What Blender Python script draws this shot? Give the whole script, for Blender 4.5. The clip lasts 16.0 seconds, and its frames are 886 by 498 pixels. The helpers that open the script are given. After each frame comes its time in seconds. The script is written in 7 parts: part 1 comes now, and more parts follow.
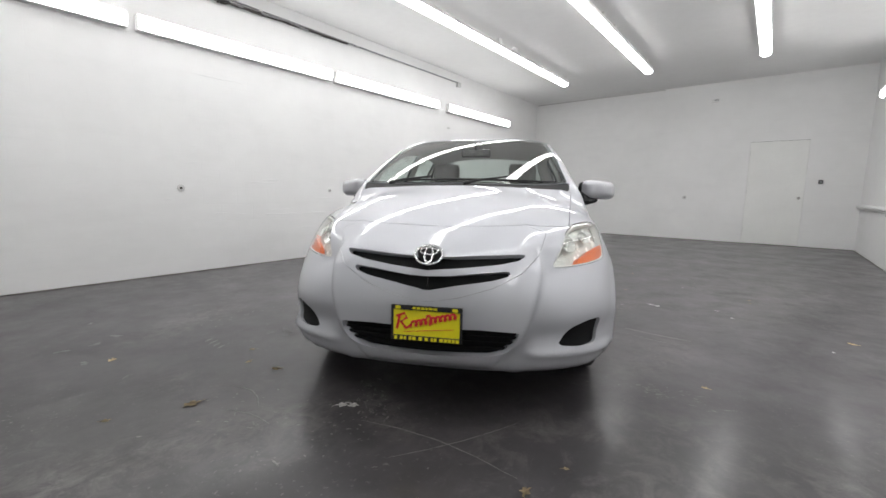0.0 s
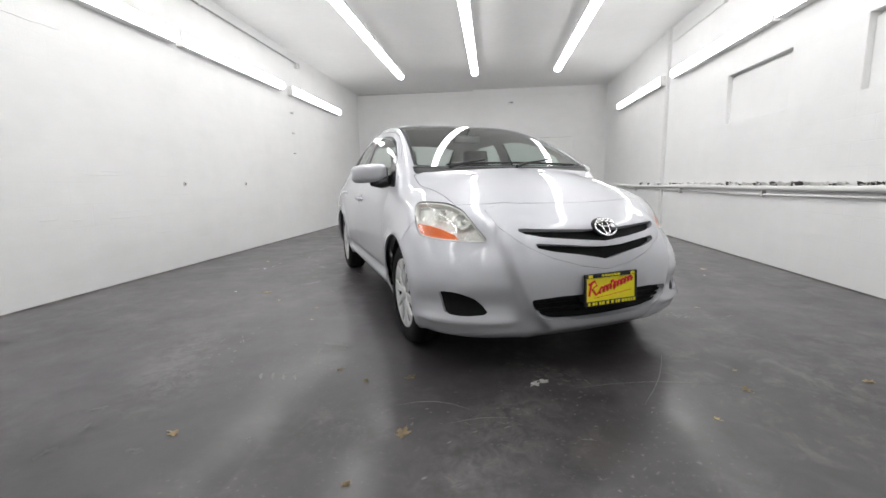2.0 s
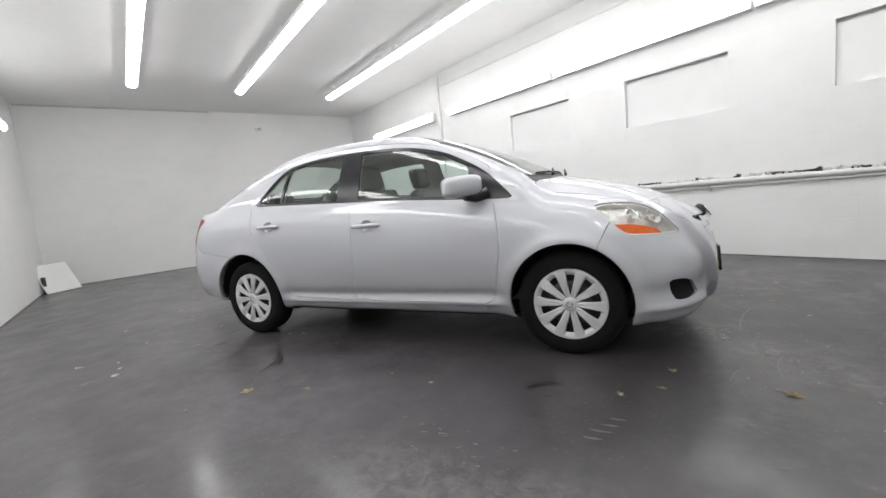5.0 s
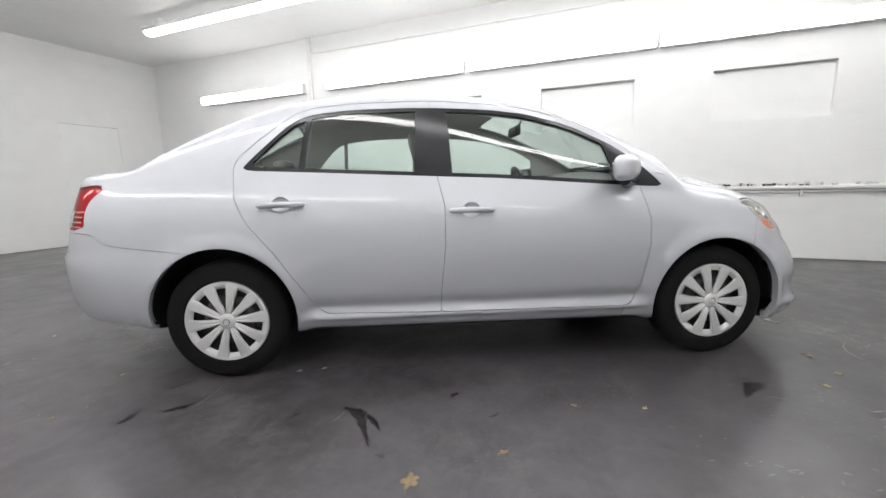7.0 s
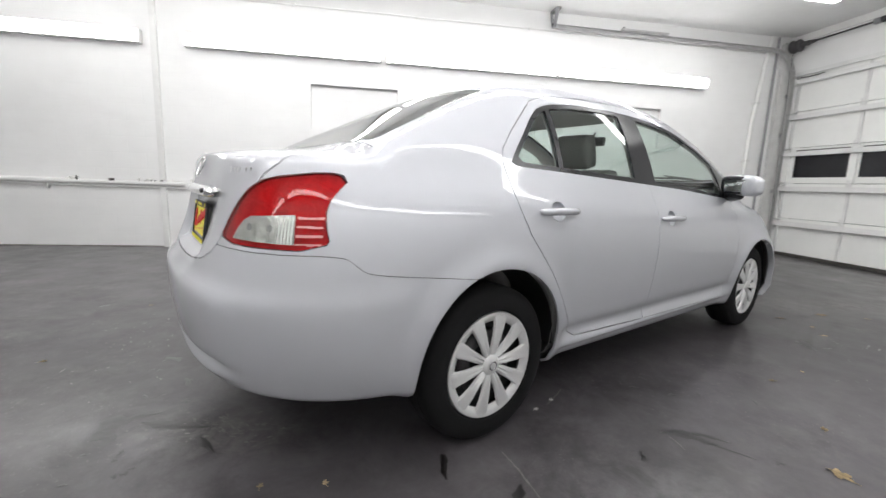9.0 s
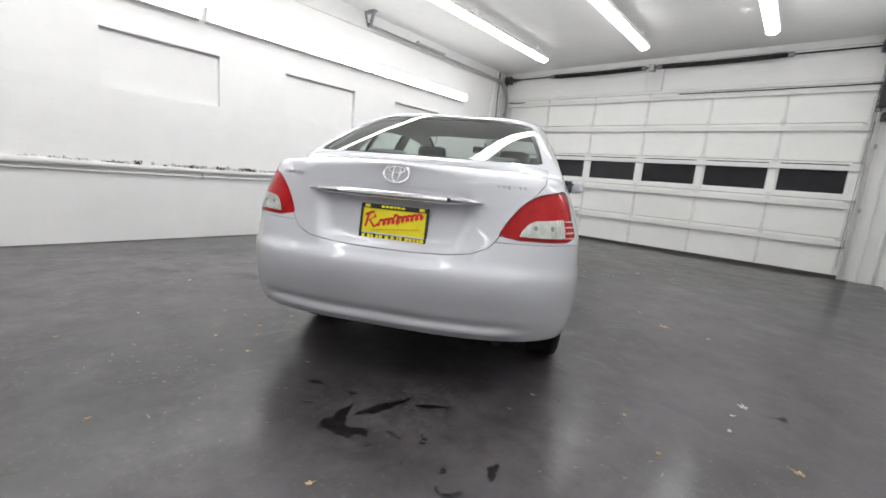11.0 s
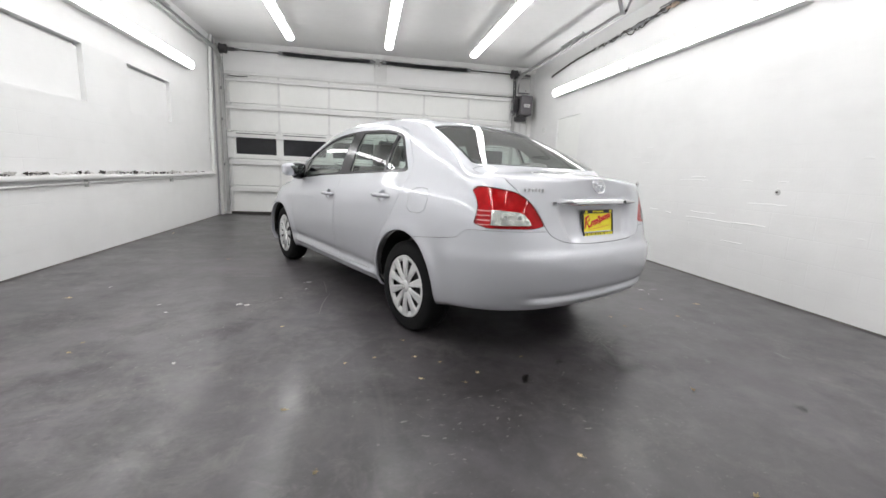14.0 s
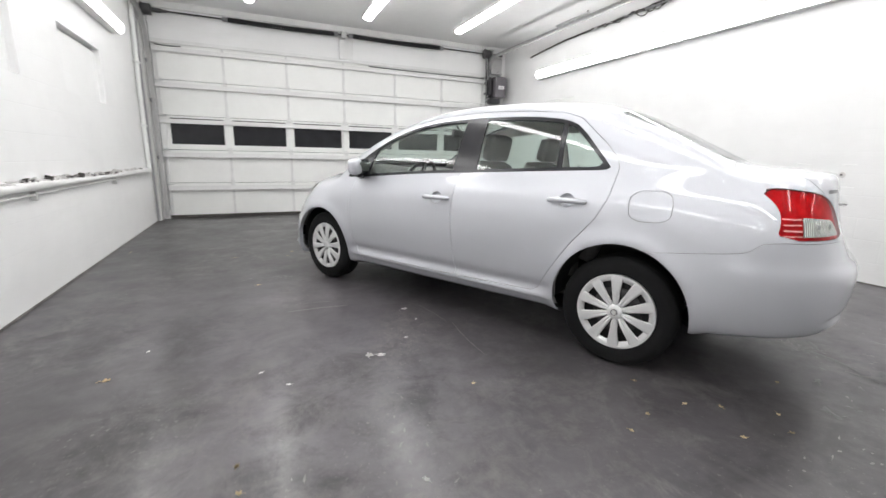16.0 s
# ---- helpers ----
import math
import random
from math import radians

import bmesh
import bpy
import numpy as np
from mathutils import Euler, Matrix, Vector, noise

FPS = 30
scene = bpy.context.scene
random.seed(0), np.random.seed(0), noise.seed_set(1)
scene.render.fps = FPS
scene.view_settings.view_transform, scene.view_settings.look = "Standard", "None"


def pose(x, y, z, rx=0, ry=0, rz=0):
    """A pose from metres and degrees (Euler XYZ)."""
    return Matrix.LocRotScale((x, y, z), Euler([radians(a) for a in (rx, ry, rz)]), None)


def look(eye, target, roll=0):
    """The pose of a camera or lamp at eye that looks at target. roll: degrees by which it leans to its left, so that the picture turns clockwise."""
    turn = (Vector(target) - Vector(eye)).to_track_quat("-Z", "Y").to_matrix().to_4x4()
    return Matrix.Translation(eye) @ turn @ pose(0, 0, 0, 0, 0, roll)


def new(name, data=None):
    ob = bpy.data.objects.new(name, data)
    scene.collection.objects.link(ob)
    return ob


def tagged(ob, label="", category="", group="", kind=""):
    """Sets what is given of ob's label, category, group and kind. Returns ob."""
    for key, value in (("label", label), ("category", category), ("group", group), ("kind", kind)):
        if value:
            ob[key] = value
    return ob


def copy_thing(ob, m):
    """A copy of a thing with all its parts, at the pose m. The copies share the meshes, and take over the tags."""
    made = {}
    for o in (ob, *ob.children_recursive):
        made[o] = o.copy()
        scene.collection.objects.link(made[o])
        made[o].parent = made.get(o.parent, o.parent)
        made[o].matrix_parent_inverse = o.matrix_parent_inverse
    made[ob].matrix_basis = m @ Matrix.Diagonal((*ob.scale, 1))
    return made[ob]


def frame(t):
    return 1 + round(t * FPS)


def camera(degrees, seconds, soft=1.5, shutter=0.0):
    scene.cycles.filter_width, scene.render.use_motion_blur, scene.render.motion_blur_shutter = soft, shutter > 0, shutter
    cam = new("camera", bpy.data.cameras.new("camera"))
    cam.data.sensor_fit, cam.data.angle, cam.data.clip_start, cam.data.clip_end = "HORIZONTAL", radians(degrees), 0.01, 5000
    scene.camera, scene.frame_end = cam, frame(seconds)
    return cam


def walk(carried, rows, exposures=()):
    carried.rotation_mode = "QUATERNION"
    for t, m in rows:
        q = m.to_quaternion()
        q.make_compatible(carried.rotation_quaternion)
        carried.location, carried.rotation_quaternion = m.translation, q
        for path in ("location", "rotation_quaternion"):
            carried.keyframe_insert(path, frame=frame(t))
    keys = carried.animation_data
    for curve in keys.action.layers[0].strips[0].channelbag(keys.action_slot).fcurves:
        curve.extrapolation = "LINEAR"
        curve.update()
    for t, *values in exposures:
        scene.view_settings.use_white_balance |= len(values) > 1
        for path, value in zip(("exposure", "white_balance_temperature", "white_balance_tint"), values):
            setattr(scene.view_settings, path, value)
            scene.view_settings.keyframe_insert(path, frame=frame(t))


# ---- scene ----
cam = camera(93.3, 16.0, 1.5, 0.25)
PATH = [
    (0, (-2.062, 3.218, 0.984), (-0.838, 1.659, 0.719), 0.8),
    (0.5, (-1.685, 3.427, 0.972), (-0.644, 1.755, 0.625), 2.7),
    (1, (-1.276, 3.629, 0.966), (-0.542, 1.792, 0.671), 0.9),
    (1.5, (-0.824, 3.809, 0.932), (-0.316, 1.904, 0.599), -0.4),
    (2, (-0.37, 3.941, 0.936), (-0.136, 1.979, 0.631), -1.1),
    (2.5, (0.116, 4.067, 0.963), (0.086, 2.092, 0.652), -5.0),
    (3, (0.582, 4.03, 0.947), (0.327, 2.071, 0.634), -2.4),
    (3.5, (1.007, 3.91, 0.957), (0.293, 2.059, 0.698), -2.0),
    (3.7, (1.169, 3.824, 0.955), (0.352, 2.015, 0.707), -2.9),
    (5.8, (2.471, 2.296, 0.976), (0.976, 0.996, 0.704), -2.2),
    (6, (2.546, 2.113, 0.993), (0.963, 0.928, 0.697), -0.6),
    (6.5, (2.689, 1.588, 0.959), (1.017, 0.546, 0.611), -1.3),
    (7, (2.751, 1.06, 0.959), (0.929, 0.296, 0.651), -1.2),
    (7.5, (2.765, 0.492, 0.931), (0.898, -0.15, 0.611), -1.3),
    (8, (2.751, -0.065, 0.926), (0.813, -0.443, 0.609), 0.1),
    (8.2, (2.749, -0.287, 0.938), (0.793, -0.533, 0.607), 1.1),
    (10.3, (2.675, -2.49, 1.014), (1.106, -1.278, 0.754), 2.9),
    (10.5, (2.603, -2.673, 1.032), (1.119, -1.359, 0.762), 4.3),
    (11, (2.327, -3.081, 1.007), (1.06, -1.571, 0.669), 4.9),
    (11.5, (1.984, -3.433, 1.03), (0.982, -1.729, 0.723), 2.1),
    (12, (1.597, -3.73, 1.013), (0.899, -1.879, 0.72), 1.4),
    (12.5, (1.12, -3.943, 1.029), (0.593, -2.035, 0.743), 1.3),
    (13, (0.638, -4.082, 1.039), (0.46, -2.109, 0.762), 2.8),
    (13.5, (0.119, -4.117, 1.038), (0.215, -2.138, 0.762), 3.1),
    (14, (-0.386, -4.121, 1.044), (-0.022, -2.187, 0.686), 2.5),
    (14.5, (-0.872, -3.994, 1.026), (-0.396, -2.095, 0.619), 2.3),
    (15, (-1.334, -3.769, 1.066), (-0.717, -1.917, 0.632), 0.6),
    (15.5, (-1.638, -3.426, 1.052), (-1.053, -1.555, 0.654), 0.3),
    (16, (-1.841, -3.014, 1.085), (-1.04, -1.231, 0.664), 1.0),
]
walk(cam, [(t, look(eye, target, roll)) for t, eye, target, roll in PATH],
     exposures=[(0.0, -0.10), (0.5, -0.06), (1.0, 0.00), (1.5, 0.06), (3.0, 0.05), (6.0, 0.05), (6.5, 0.07), (7.0, 0.23), (8.0, 0.29), (10.5, 0.06), (12.0, 0.14), (14.5, 0.13), (16.0, 0.32)])
# ---- world and light ----
world = bpy.data.worlds.new("night_outside")
scene.world = world
world.use_nodes = True
world.node_tree.nodes["Background"].inputs[0].default_value = (0.010, 0.011, 0.013, 1)
world.node_tree.nodes["Background"].inputs[1].default_value = 0.3
TUBE_GLOW, WALL_TUBE_GLOW = 12.9, 9.0

EAST, WEST, NORTH, SOUTH, CEIL = 3.36, -3.34, 5.42, -7.85, 3.43


# ---- materials ----
def mat(name, base, rough=0.5, metal=0.0, vary=0.08, scale=6.0, bump=0.0, bump_scale=60.0, coat=0.0,
        rough_vary=0.08, tint=None, island=0.0, spec=0.5, stretch=(1, 1, 1), fine=None):
    """A surface with colour variation at two scales, uneven gloss and fine relief."""
    m = bpy.data.materials.new(name)
    m.use_nodes = True
    nt = m.node_tree
    b = nt.nodes["Principled BSDF"]
    b.inputs["Metallic"].default_value = metal
    b.inputs["Coat Weight"].default_value = coat
    b.inputs["Coat Roughness"].default_value = 0.04
    b.inputs["Specular IOR Level"].default_value = spec
    tc = nt.nodes.new("ShaderNodeTexCoord")
    mp = nt.nodes.new("ShaderNodeMapping")
    mp.inputs["Scale"].default_value = stretch
    nt.links.new(tc.outputs["Object"], mp.inputs[0])
    n1 = nt.nodes.new("ShaderNodeTexNoise")
    n1.inputs["Scale"].default_value = scale
    n1.inputs["Detail"].default_value = 5
    nt.links.new(mp.outputs[0], n1.inputs["Vector"])
    n2 = nt.nodes.new("ShaderNodeTexNoise")
    n2.inputs["Scale"].default_value = fine or scale * 9
    n2.inputs["Detail"].default_value = 3
    nt.links.new(mp.outputs[0], n2.inputs["Vector"])
    add = nt.nodes.new("ShaderNodeMath")
    add.operation = "MULTIPLY_ADD"
    add.inputs[1].default_value = 0.35
    nt.links.new(n2.outputs["Fac"], add.inputs[0])
    nt.links.new(n1.outputs["Fac"], add.inputs[2])
    ramp = nt.nodes.new("ShaderNodeValToRGB")
    lo = [max(0, c * (1 - vary)) for c in base]
    hi = [min(1, c * (1 + vary)) for c in (tint or base)]
    ramp.color_ramp.elements[0].position, ramp.color_ramp.elements[0].color = 0.45, (*lo, 1)
    ramp.color_ramp.elements[1].position, ramp.color_ramp.elements[1].color = 0.90, (*hi, 1)
    nt.links.new(add.outputs[0], ramp.inputs[0])
    last = ramp.outputs[0]
    if island:
        oi = nt.nodes.new("ShaderNodeObjectInfo")
        hsv = nt.nodes.new("ShaderNodeHueSaturation")
        mr = nt.nodes.new("ShaderNodeMapRange")
        mr.inputs["To Min"].default_value, mr.inputs["To Max"].default_value = 1 - island, 1 + island
        nt.links.new(oi.outputs["Random"], mr.inputs["Value"])
        nt.links.new(mr.outputs[0], hsv.inputs["Value"])
        nt.links.new(last, hsv.inputs["Color"])
        last = hsv.outputs[0]
    nt.links.new(last, b.inputs["Base Color"])
    rr = nt.nodes.new("ShaderNodeMapRange")
    rr.inputs["To Min"].default_value = max(0.0, rough - rough_vary)
    rr.inputs["To Max"].default_value = min(1.0, rough + rough_vary)
    nt.links.new(n1.outputs["Fac"], rr.inputs["Value"])
    nt.links.new(rr.outputs[0], b.inputs["Roughness"])
    if bump:
        n3 = nt.nodes.new("ShaderNodeTexNoise")
        n3.inputs["Scale"].default_value = bump_scale
        n3.inputs["Detail"].default_value = 4
        nt.links.new(mp.outputs[0], n3.inputs["Vector"])
        bp = nt.nodes.new("ShaderNodeBump")
        bp.inputs["Strength"].default_value = bump
        bp.inputs["Distance"].default_value = 0.01
        nt.links.new(n3.outputs["Fac"], bp.inputs["Height"])
        nt.links.new(bp.outputs[0], b.inputs["Normal"])
    return m


def block_paint(name, axis):
    """White paint over concrete block: faint joints, brush relief, scuffs and drips."""
    m = mat(name, (0.84, 0.84, 0.835), 0.5, vary=0.035, scale=0.9, bump=0.0, rough_vary=0.10, fine=5)
    nt = m.node_tree
    b = nt.nodes["Principled BSDF"]
    tc = nt.nodes.new("ShaderNodeTexCoord")
    sep = nt.nodes.new("ShaderNodeSeparateXYZ")
    com = nt.nodes.new("ShaderNodeCombineXYZ")
    nt.links.new(tc.outputs["Object"], sep.inputs[0])
    nt.links.new(sep.outputs[axis], com.inputs[0])
    nt.links.new(sep.outputs[2], com.inputs[1])
    br = nt.nodes.new("ShaderNodeTexBrick")
    br.inputs["Scale"].default_value = 1.0
    br.inputs["Brick Width"].default_value = 0.406
    br.inputs["Row Height"].default_value = 0.203
    br.inputs["Mortar Size"].default_value = 0.006
    br.inputs["Mortar Smooth"].default_value = 1.0
    br.inputs["Color1"].default_value = br.inputs["Color2"].default_value = (1, 1, 1, 1)
    br.inputs["Mortar"].default_value = (0, 0, 0, 1)
    nt.links.new(com.outputs[0], br.inputs["Vector"])
    patch = nt.nodes.new("ShaderNodeTexNoise")
    patch.inputs["Scale"].default_value = 0.8
    nt.links.new(tc.outputs["Object"], patch.inputs["Vector"])
    pr = nt.nodes.new("ShaderNodeMapRange")
    pr.inputs["From Min"].default_value, pr.inputs["From Max"].default_value = 0.42, 0.66
    pr.inputs["To Min"].default_value = 0.08
    pr.inputs["To Max"].default_value = 0.22
    nt.links.new(patch.outputs["Fac"], pr.inputs["Value"])
    b1 = nt.nodes.new("ShaderNodeBump")
    b1.inputs["Distance"].default_value = 0.006
    nt.links.new(pr.outputs[0], b1.inputs["Strength"])
    nt.links.new(br.outputs["Color"], b1.inputs["Height"])
    # joints a little darker, and sideways smudges where things have rubbed along
    paint = b.inputs["Base Color"].links[0].from_socket
    for fac_of, amount in ((br.outputs["Color"], 0.05), (None, 0.07)):
        mx = nt.nodes.new("ShaderNodeMix")
        mx.data_type = "RGBA"
        r = nt.nodes.new("ShaderNodeMapRange")
        if fac_of:
            inv = nt.nodes.new("ShaderNodeMath")
            inv.operation = "SUBTRACT"
            inv.inputs[0].default_value = 1.0
            nt.links.new(fac_of, inv.inputs[1])
            mul = nt.nodes.new("ShaderNodeMath")
            mul.operation = "MULTIPLY"
            nt.links.new(inv.outputs[0], mul.inputs[0])
            nt.links.new(pr.outputs[0], mul.inputs[1])
            nt.links.new(mul.outputs[0], r.inputs["Value"])
            r.inputs["From Max"].default_value = 0.30
        else:
            sm = nt.nodes.new("ShaderNodeTexNoise")
            sm.inputs["Scale"].default_value, sm.inputs["Detail"].default_value, sm.inputs["Roughness"].default_value = 2.2, 7, 0.68
            mp2 = nt.nodes.new("ShaderNodeMapping")
            mp2.inputs["Scale"].default_value = (0.45, 0.45, 2.2)
            nt.links.new(tc.outputs["Object"], mp2.inputs[0])
            nt.links.new(mp2.outputs[0], sm.inputs["Vector"])
            nt.links.new(sm.outputs["Fac"], r.inputs["Value"])
            r.inputs["From Min"].default_value, r.inputs["From Max"].default_value = 0.50, 0.72
        r.inputs["To Max"].default_value = amount
        nt.links.new(r.outputs[0], mx.inputs[0])
        nt.links.new(paint, mx.inputs[6])
        mx.inputs[7].default_value = (0.45, 0.44, 0.43, 1)
        paint = mx.outputs[2]
    nt.links.new(paint, b.inputs["Base Color"])
    n3 = nt.nodes.new("ShaderNodeTexNoise")
    n3.inputs["Scale"].default_value = 55
    n3.inputs["Detail"].default_value = 5
    nt.links.new(tc.outputs["Object"], n3.inputs["Vector"])
    b2 = nt.nodes.new("ShaderNodeBump")
    b2.inputs["Strength"].default_value = 0.12
    b2.inputs["Distance"].default_value = 0.008
    nt.links.new(n3.outputs["Fac"], b2.inputs["Height"])
    nt.links.new(b1.outputs[0], b2.inputs["Normal"])
    nt.links.new(b2.outputs[0], b.inputs["Normal"])
    return m


def floor_paint():
    """Dark grey floor paint, glossy, clouded, scuffed pale and stained."""
    m = bpy.data.materials.new("floor_paint")
    m.use_nodes = True
    nt = m.node_tree
    b = nt.nodes["Principled BSDF"]
    tc = nt.nodes.new("ShaderNodeTexCoord")
    lift = nt.nodes.new("ShaderNodeMapping")
    lift.inputs["Location"].default_value = (3.7, 1.3, 0.371)
    nt.links.new(tc.outputs["Object"], lift.inputs[0])

    def noise(scale, detail=6, rough=0.55, dist=0.0, stretch=None):
        n = nt.nodes.new("ShaderNodeTexNoise")
        n.inputs["Scale"].default_value, n.inputs["Detail"].default_value = scale, detail
        n.inputs["Roughness"].default_value, n.inputs["Distortion"].default_value = rough, dist
        if stretch:
            mp = nt.nodes.new("ShaderNodeMapping")
            mp.inputs["Scale"].default_value = stretch
            nt.links.new(lift.outputs[0], mp.inputs[0])
            nt.links.new(mp.outputs[0], n.inputs["Vector"])
        else:
            nt.links.new(lift.outputs[0], n.inputs["Vector"])
        return n.outputs["Fac"]

    def span(v, a, c, lo=0.0, hi=1.0):
        r = nt.nodes.new("ShaderNodeMapRange")
        r.inputs["From Min"].default_value, r.inputs["From Max"].default_value = a, c
        r.inputs["To Min"].default_value, r.inputs["To Max"].default_value = lo, hi
        nt.links.new(v, r.inputs["Value"])
        return r.outputs[0]

    def mix(f, a, c):
        x = nt.nodes.new("ShaderNodeMix")
        x.data_type = "RGBA"
        nt.links.new(f, x.inputs[0])
        for s, v in ((6, a), (7, c)):
            if isinstance(v, tuple):
                x.inputs[s].default_value = (*v, 1)
            else:
                nt.links.new(v, x.inputs[s])
        return x.outputs[2]

    def times(a, c):
        x = nt.nodes.new("ShaderNodeMath")
        x.operation = "MULTIPLY"
        nt.links.new(a, x.inputs[0])
        nt.links.new(c, x.inputs[1])
        return x.outputs[0]

    col = mix(span(noise(0.45, 2, 0.5), 0.30, 0.70), (0.023, 0.0210, 0.0225), (0.042, 0.0385, 0.0415))
    # paler to either side of the middle, fading towards garage door and end wall
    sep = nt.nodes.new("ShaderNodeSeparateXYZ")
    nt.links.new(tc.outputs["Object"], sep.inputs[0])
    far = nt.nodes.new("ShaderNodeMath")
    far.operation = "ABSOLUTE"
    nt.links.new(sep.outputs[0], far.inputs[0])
    pale_zone = times(span(far.outputs[0], 0.3, 1.5, 0.35, 1.0), times(span(sep.outputs[1], 3.4, 0.6), span(sep.outputs[1], -3.2, -1.2, 0.50, 1.0)))
    # less pale on the block wall's side in front of the door, and beside both walls
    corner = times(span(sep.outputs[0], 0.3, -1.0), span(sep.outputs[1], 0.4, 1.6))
    pale_zone = times(times(pale_zone, span(corner, 0.0, 1.0, 1.0, 0.15)), span(far.outputs[0], 1.9, 2.9, 1.0, 0.40))
    col = mix(times(pale_zone, span(noise(0.8, 4, 0.6), 0.30, 0.70, 0.40, 1.0)), col, (0.188, 0.173, 0.188))
    col = mix(span(noise(1.6, 6, 0.65), 0.42, 0.70, 0, 0.65), col, (0.074, 0.068, 0.0715))
    grime = times(span(noise(0.7, 3, 0.5), 0.38, 0.62), span(noise(3.4, 8, 0.70, 0.4), 0.44, 0.64, 0, 0.75))
    col = mix(grime, col, (0.016, 0.0145, 0.0160))
    scuff = times(span(noise(0.9, 3, 0.5), 0.46, 0.64), span(noise(6.0, 9, 0.74, 0.6, (1, 0.8, 1)), 0.50, 0.72, 0, 0.85))
    col = mix(scuff, col, (0.180, 0.168, 0.163))
    # smoky mottling, as of mopped dust
    smoke = span(noise(4.2, 10, 0.72, 0.5), 0.36, 0.66)
    col = mix(span(smoke, 0.0, 1.0, 0.42, 0.0), col, (0.024, 0.0215, 0.0225))
    dusty = times(span(noise(1.1, 4, 0.6), 0.44, 0.66), span(noise(9.0, 9, 0.72, 0.5), 0.46, 0.68, 0, 0.45))
    col = mix(dusty, col, (0.170, 0.158, 0.152))

    def patch(x, y, r, turn, squeeze):
        """1 at a place on the floor, fading to 0 at the ragged edge of an oval."""
        mp = nt.nodes.new("ShaderNodeMapping")
        mp.vector_type = "TEXTURE"
        mp.inputs["Location"].default_value = (x, y, 0)
        mp.inputs["Rotation"].default_value = (0, 0, radians(turn))
        mp.inputs["Scale"].default_value = (r, r * squeeze, 1)
        nt.links.new(tc.outputs["Object"], mp.inputs[0])
        ln = nt.nodes.new("ShaderNodeVectorMath")
        ln.operation = "LENGTH"
        nt.links.new(mp.outputs[0], ln.inputs[0])
        return span(ln.outputs["Value"], 1.0, 0.25)

    brushed = span(noise(13.0, 10, 0.75, 0.8, (1, 0.85, 1)), 0.42, 0.66, 0, 0.62)
    for x, y, r, turn, squeeze in ((-0.42, 2.42, 0.52, 62, 0.50), (-0.28, 3.0, 0.50, 80, 0.45), (-1.06, -0.62, 0.85, 62, 0.30), (1.16, -1.70, 0.50, 70, 0.45), (-0.72, 1.95, 0.40, 160, 0.40), (1.35, 1.9, 0.8, 115, 0.35), (-1.6, 0.4, 0.7, 80, 0.35)):
        col = mix(times(patch(x, y, r, turn, squeeze), brushed), col, (0.190, 0.176, 0.170))
    oily = span(noise(7.0, 9, 0.70, 0.4), 0.38, 0.60, 0, 0.75)
    for x, y, r, turn, squeeze in ((0.20, 2.45, 0.60, 20, 0.6), (-0.25, 2.75, 0.50, 70, 0.5), (0.35, -2.35, 0.8, 10, 0.45), (1.6, -0.35, 0.7, 80, 0.5), (-0.95, 1.75, 0.5, 30, 0.5), (-2.5, -1.4, 1.2, 75, 0.25)):
        col = mix(times(patch(x, y, r, turn, squeeze), oily), col, (0.020, 0.0175, 0.0175))
    fleck = times(span(noise(1.4, 2, 0.5), 0.42, 0.66), span(noise(46, 3, 0.55), 0.62, 0.74, 0, 0.6))
    col = mix(fleck, col, (0.20, 0.19, 0.183))
    streak = times(span(noise(0.8, 2, 0.5), 0.48, 0.68), span(noise(5.0, 4, 0.6, 1.2, (1, 0.09, 1)), 0.58, 0.72, 0, 0.22))
    col = mix(streak, col, (0.16, 0.150, 0.146))
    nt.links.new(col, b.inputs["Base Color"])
    nt.links.new(span(noise(2.6, 7, 0.66), 0.34, 0.72, 0.38, 0.52), b.inputs["Roughness"])
    b.inputs["Specular IOR Level"].default_value = 0.40
    # the worn top coat of varnish
    nt.links.new(span(noise(2.4, 9, 0.72), 0.36, 0.66, 0.62, 0.22), b.inputs["Coat Weight"])
    nt.links.new(span(noise(5.5, 9, 0.72), 0.34, 0.70, 0.14, 0.26), b.inputs["Coat Roughness"])
    bp = nt.nodes.new("ShaderNodeBump")
    bp.inputs["Strength"].default_value, bp.inputs["Distance"].default_value = 0.04, 0.01
    nt.links.new(noise(7, 8, 0.66), bp.inputs["Height"])
    nt.links.new(bp.outputs[0], b.inputs["Normal"])
    nt.links.new(bp.outputs[0], b.inputs["Coat Normal"])
    return m


def glow(name, colour, strength):
    m = bpy.data.materials.new(name)
    m.use_nodes = True
    b = m.node_tree.nodes["Principled BSDF"]
    b.inputs["Base Color"].default_value = (0.9, 0.9, 0.9, 1)
    b.inputs["Emission Color"].default_value = (*colour, 1)
    b.inputs["Emission Strength"].default_value = strength
    return m


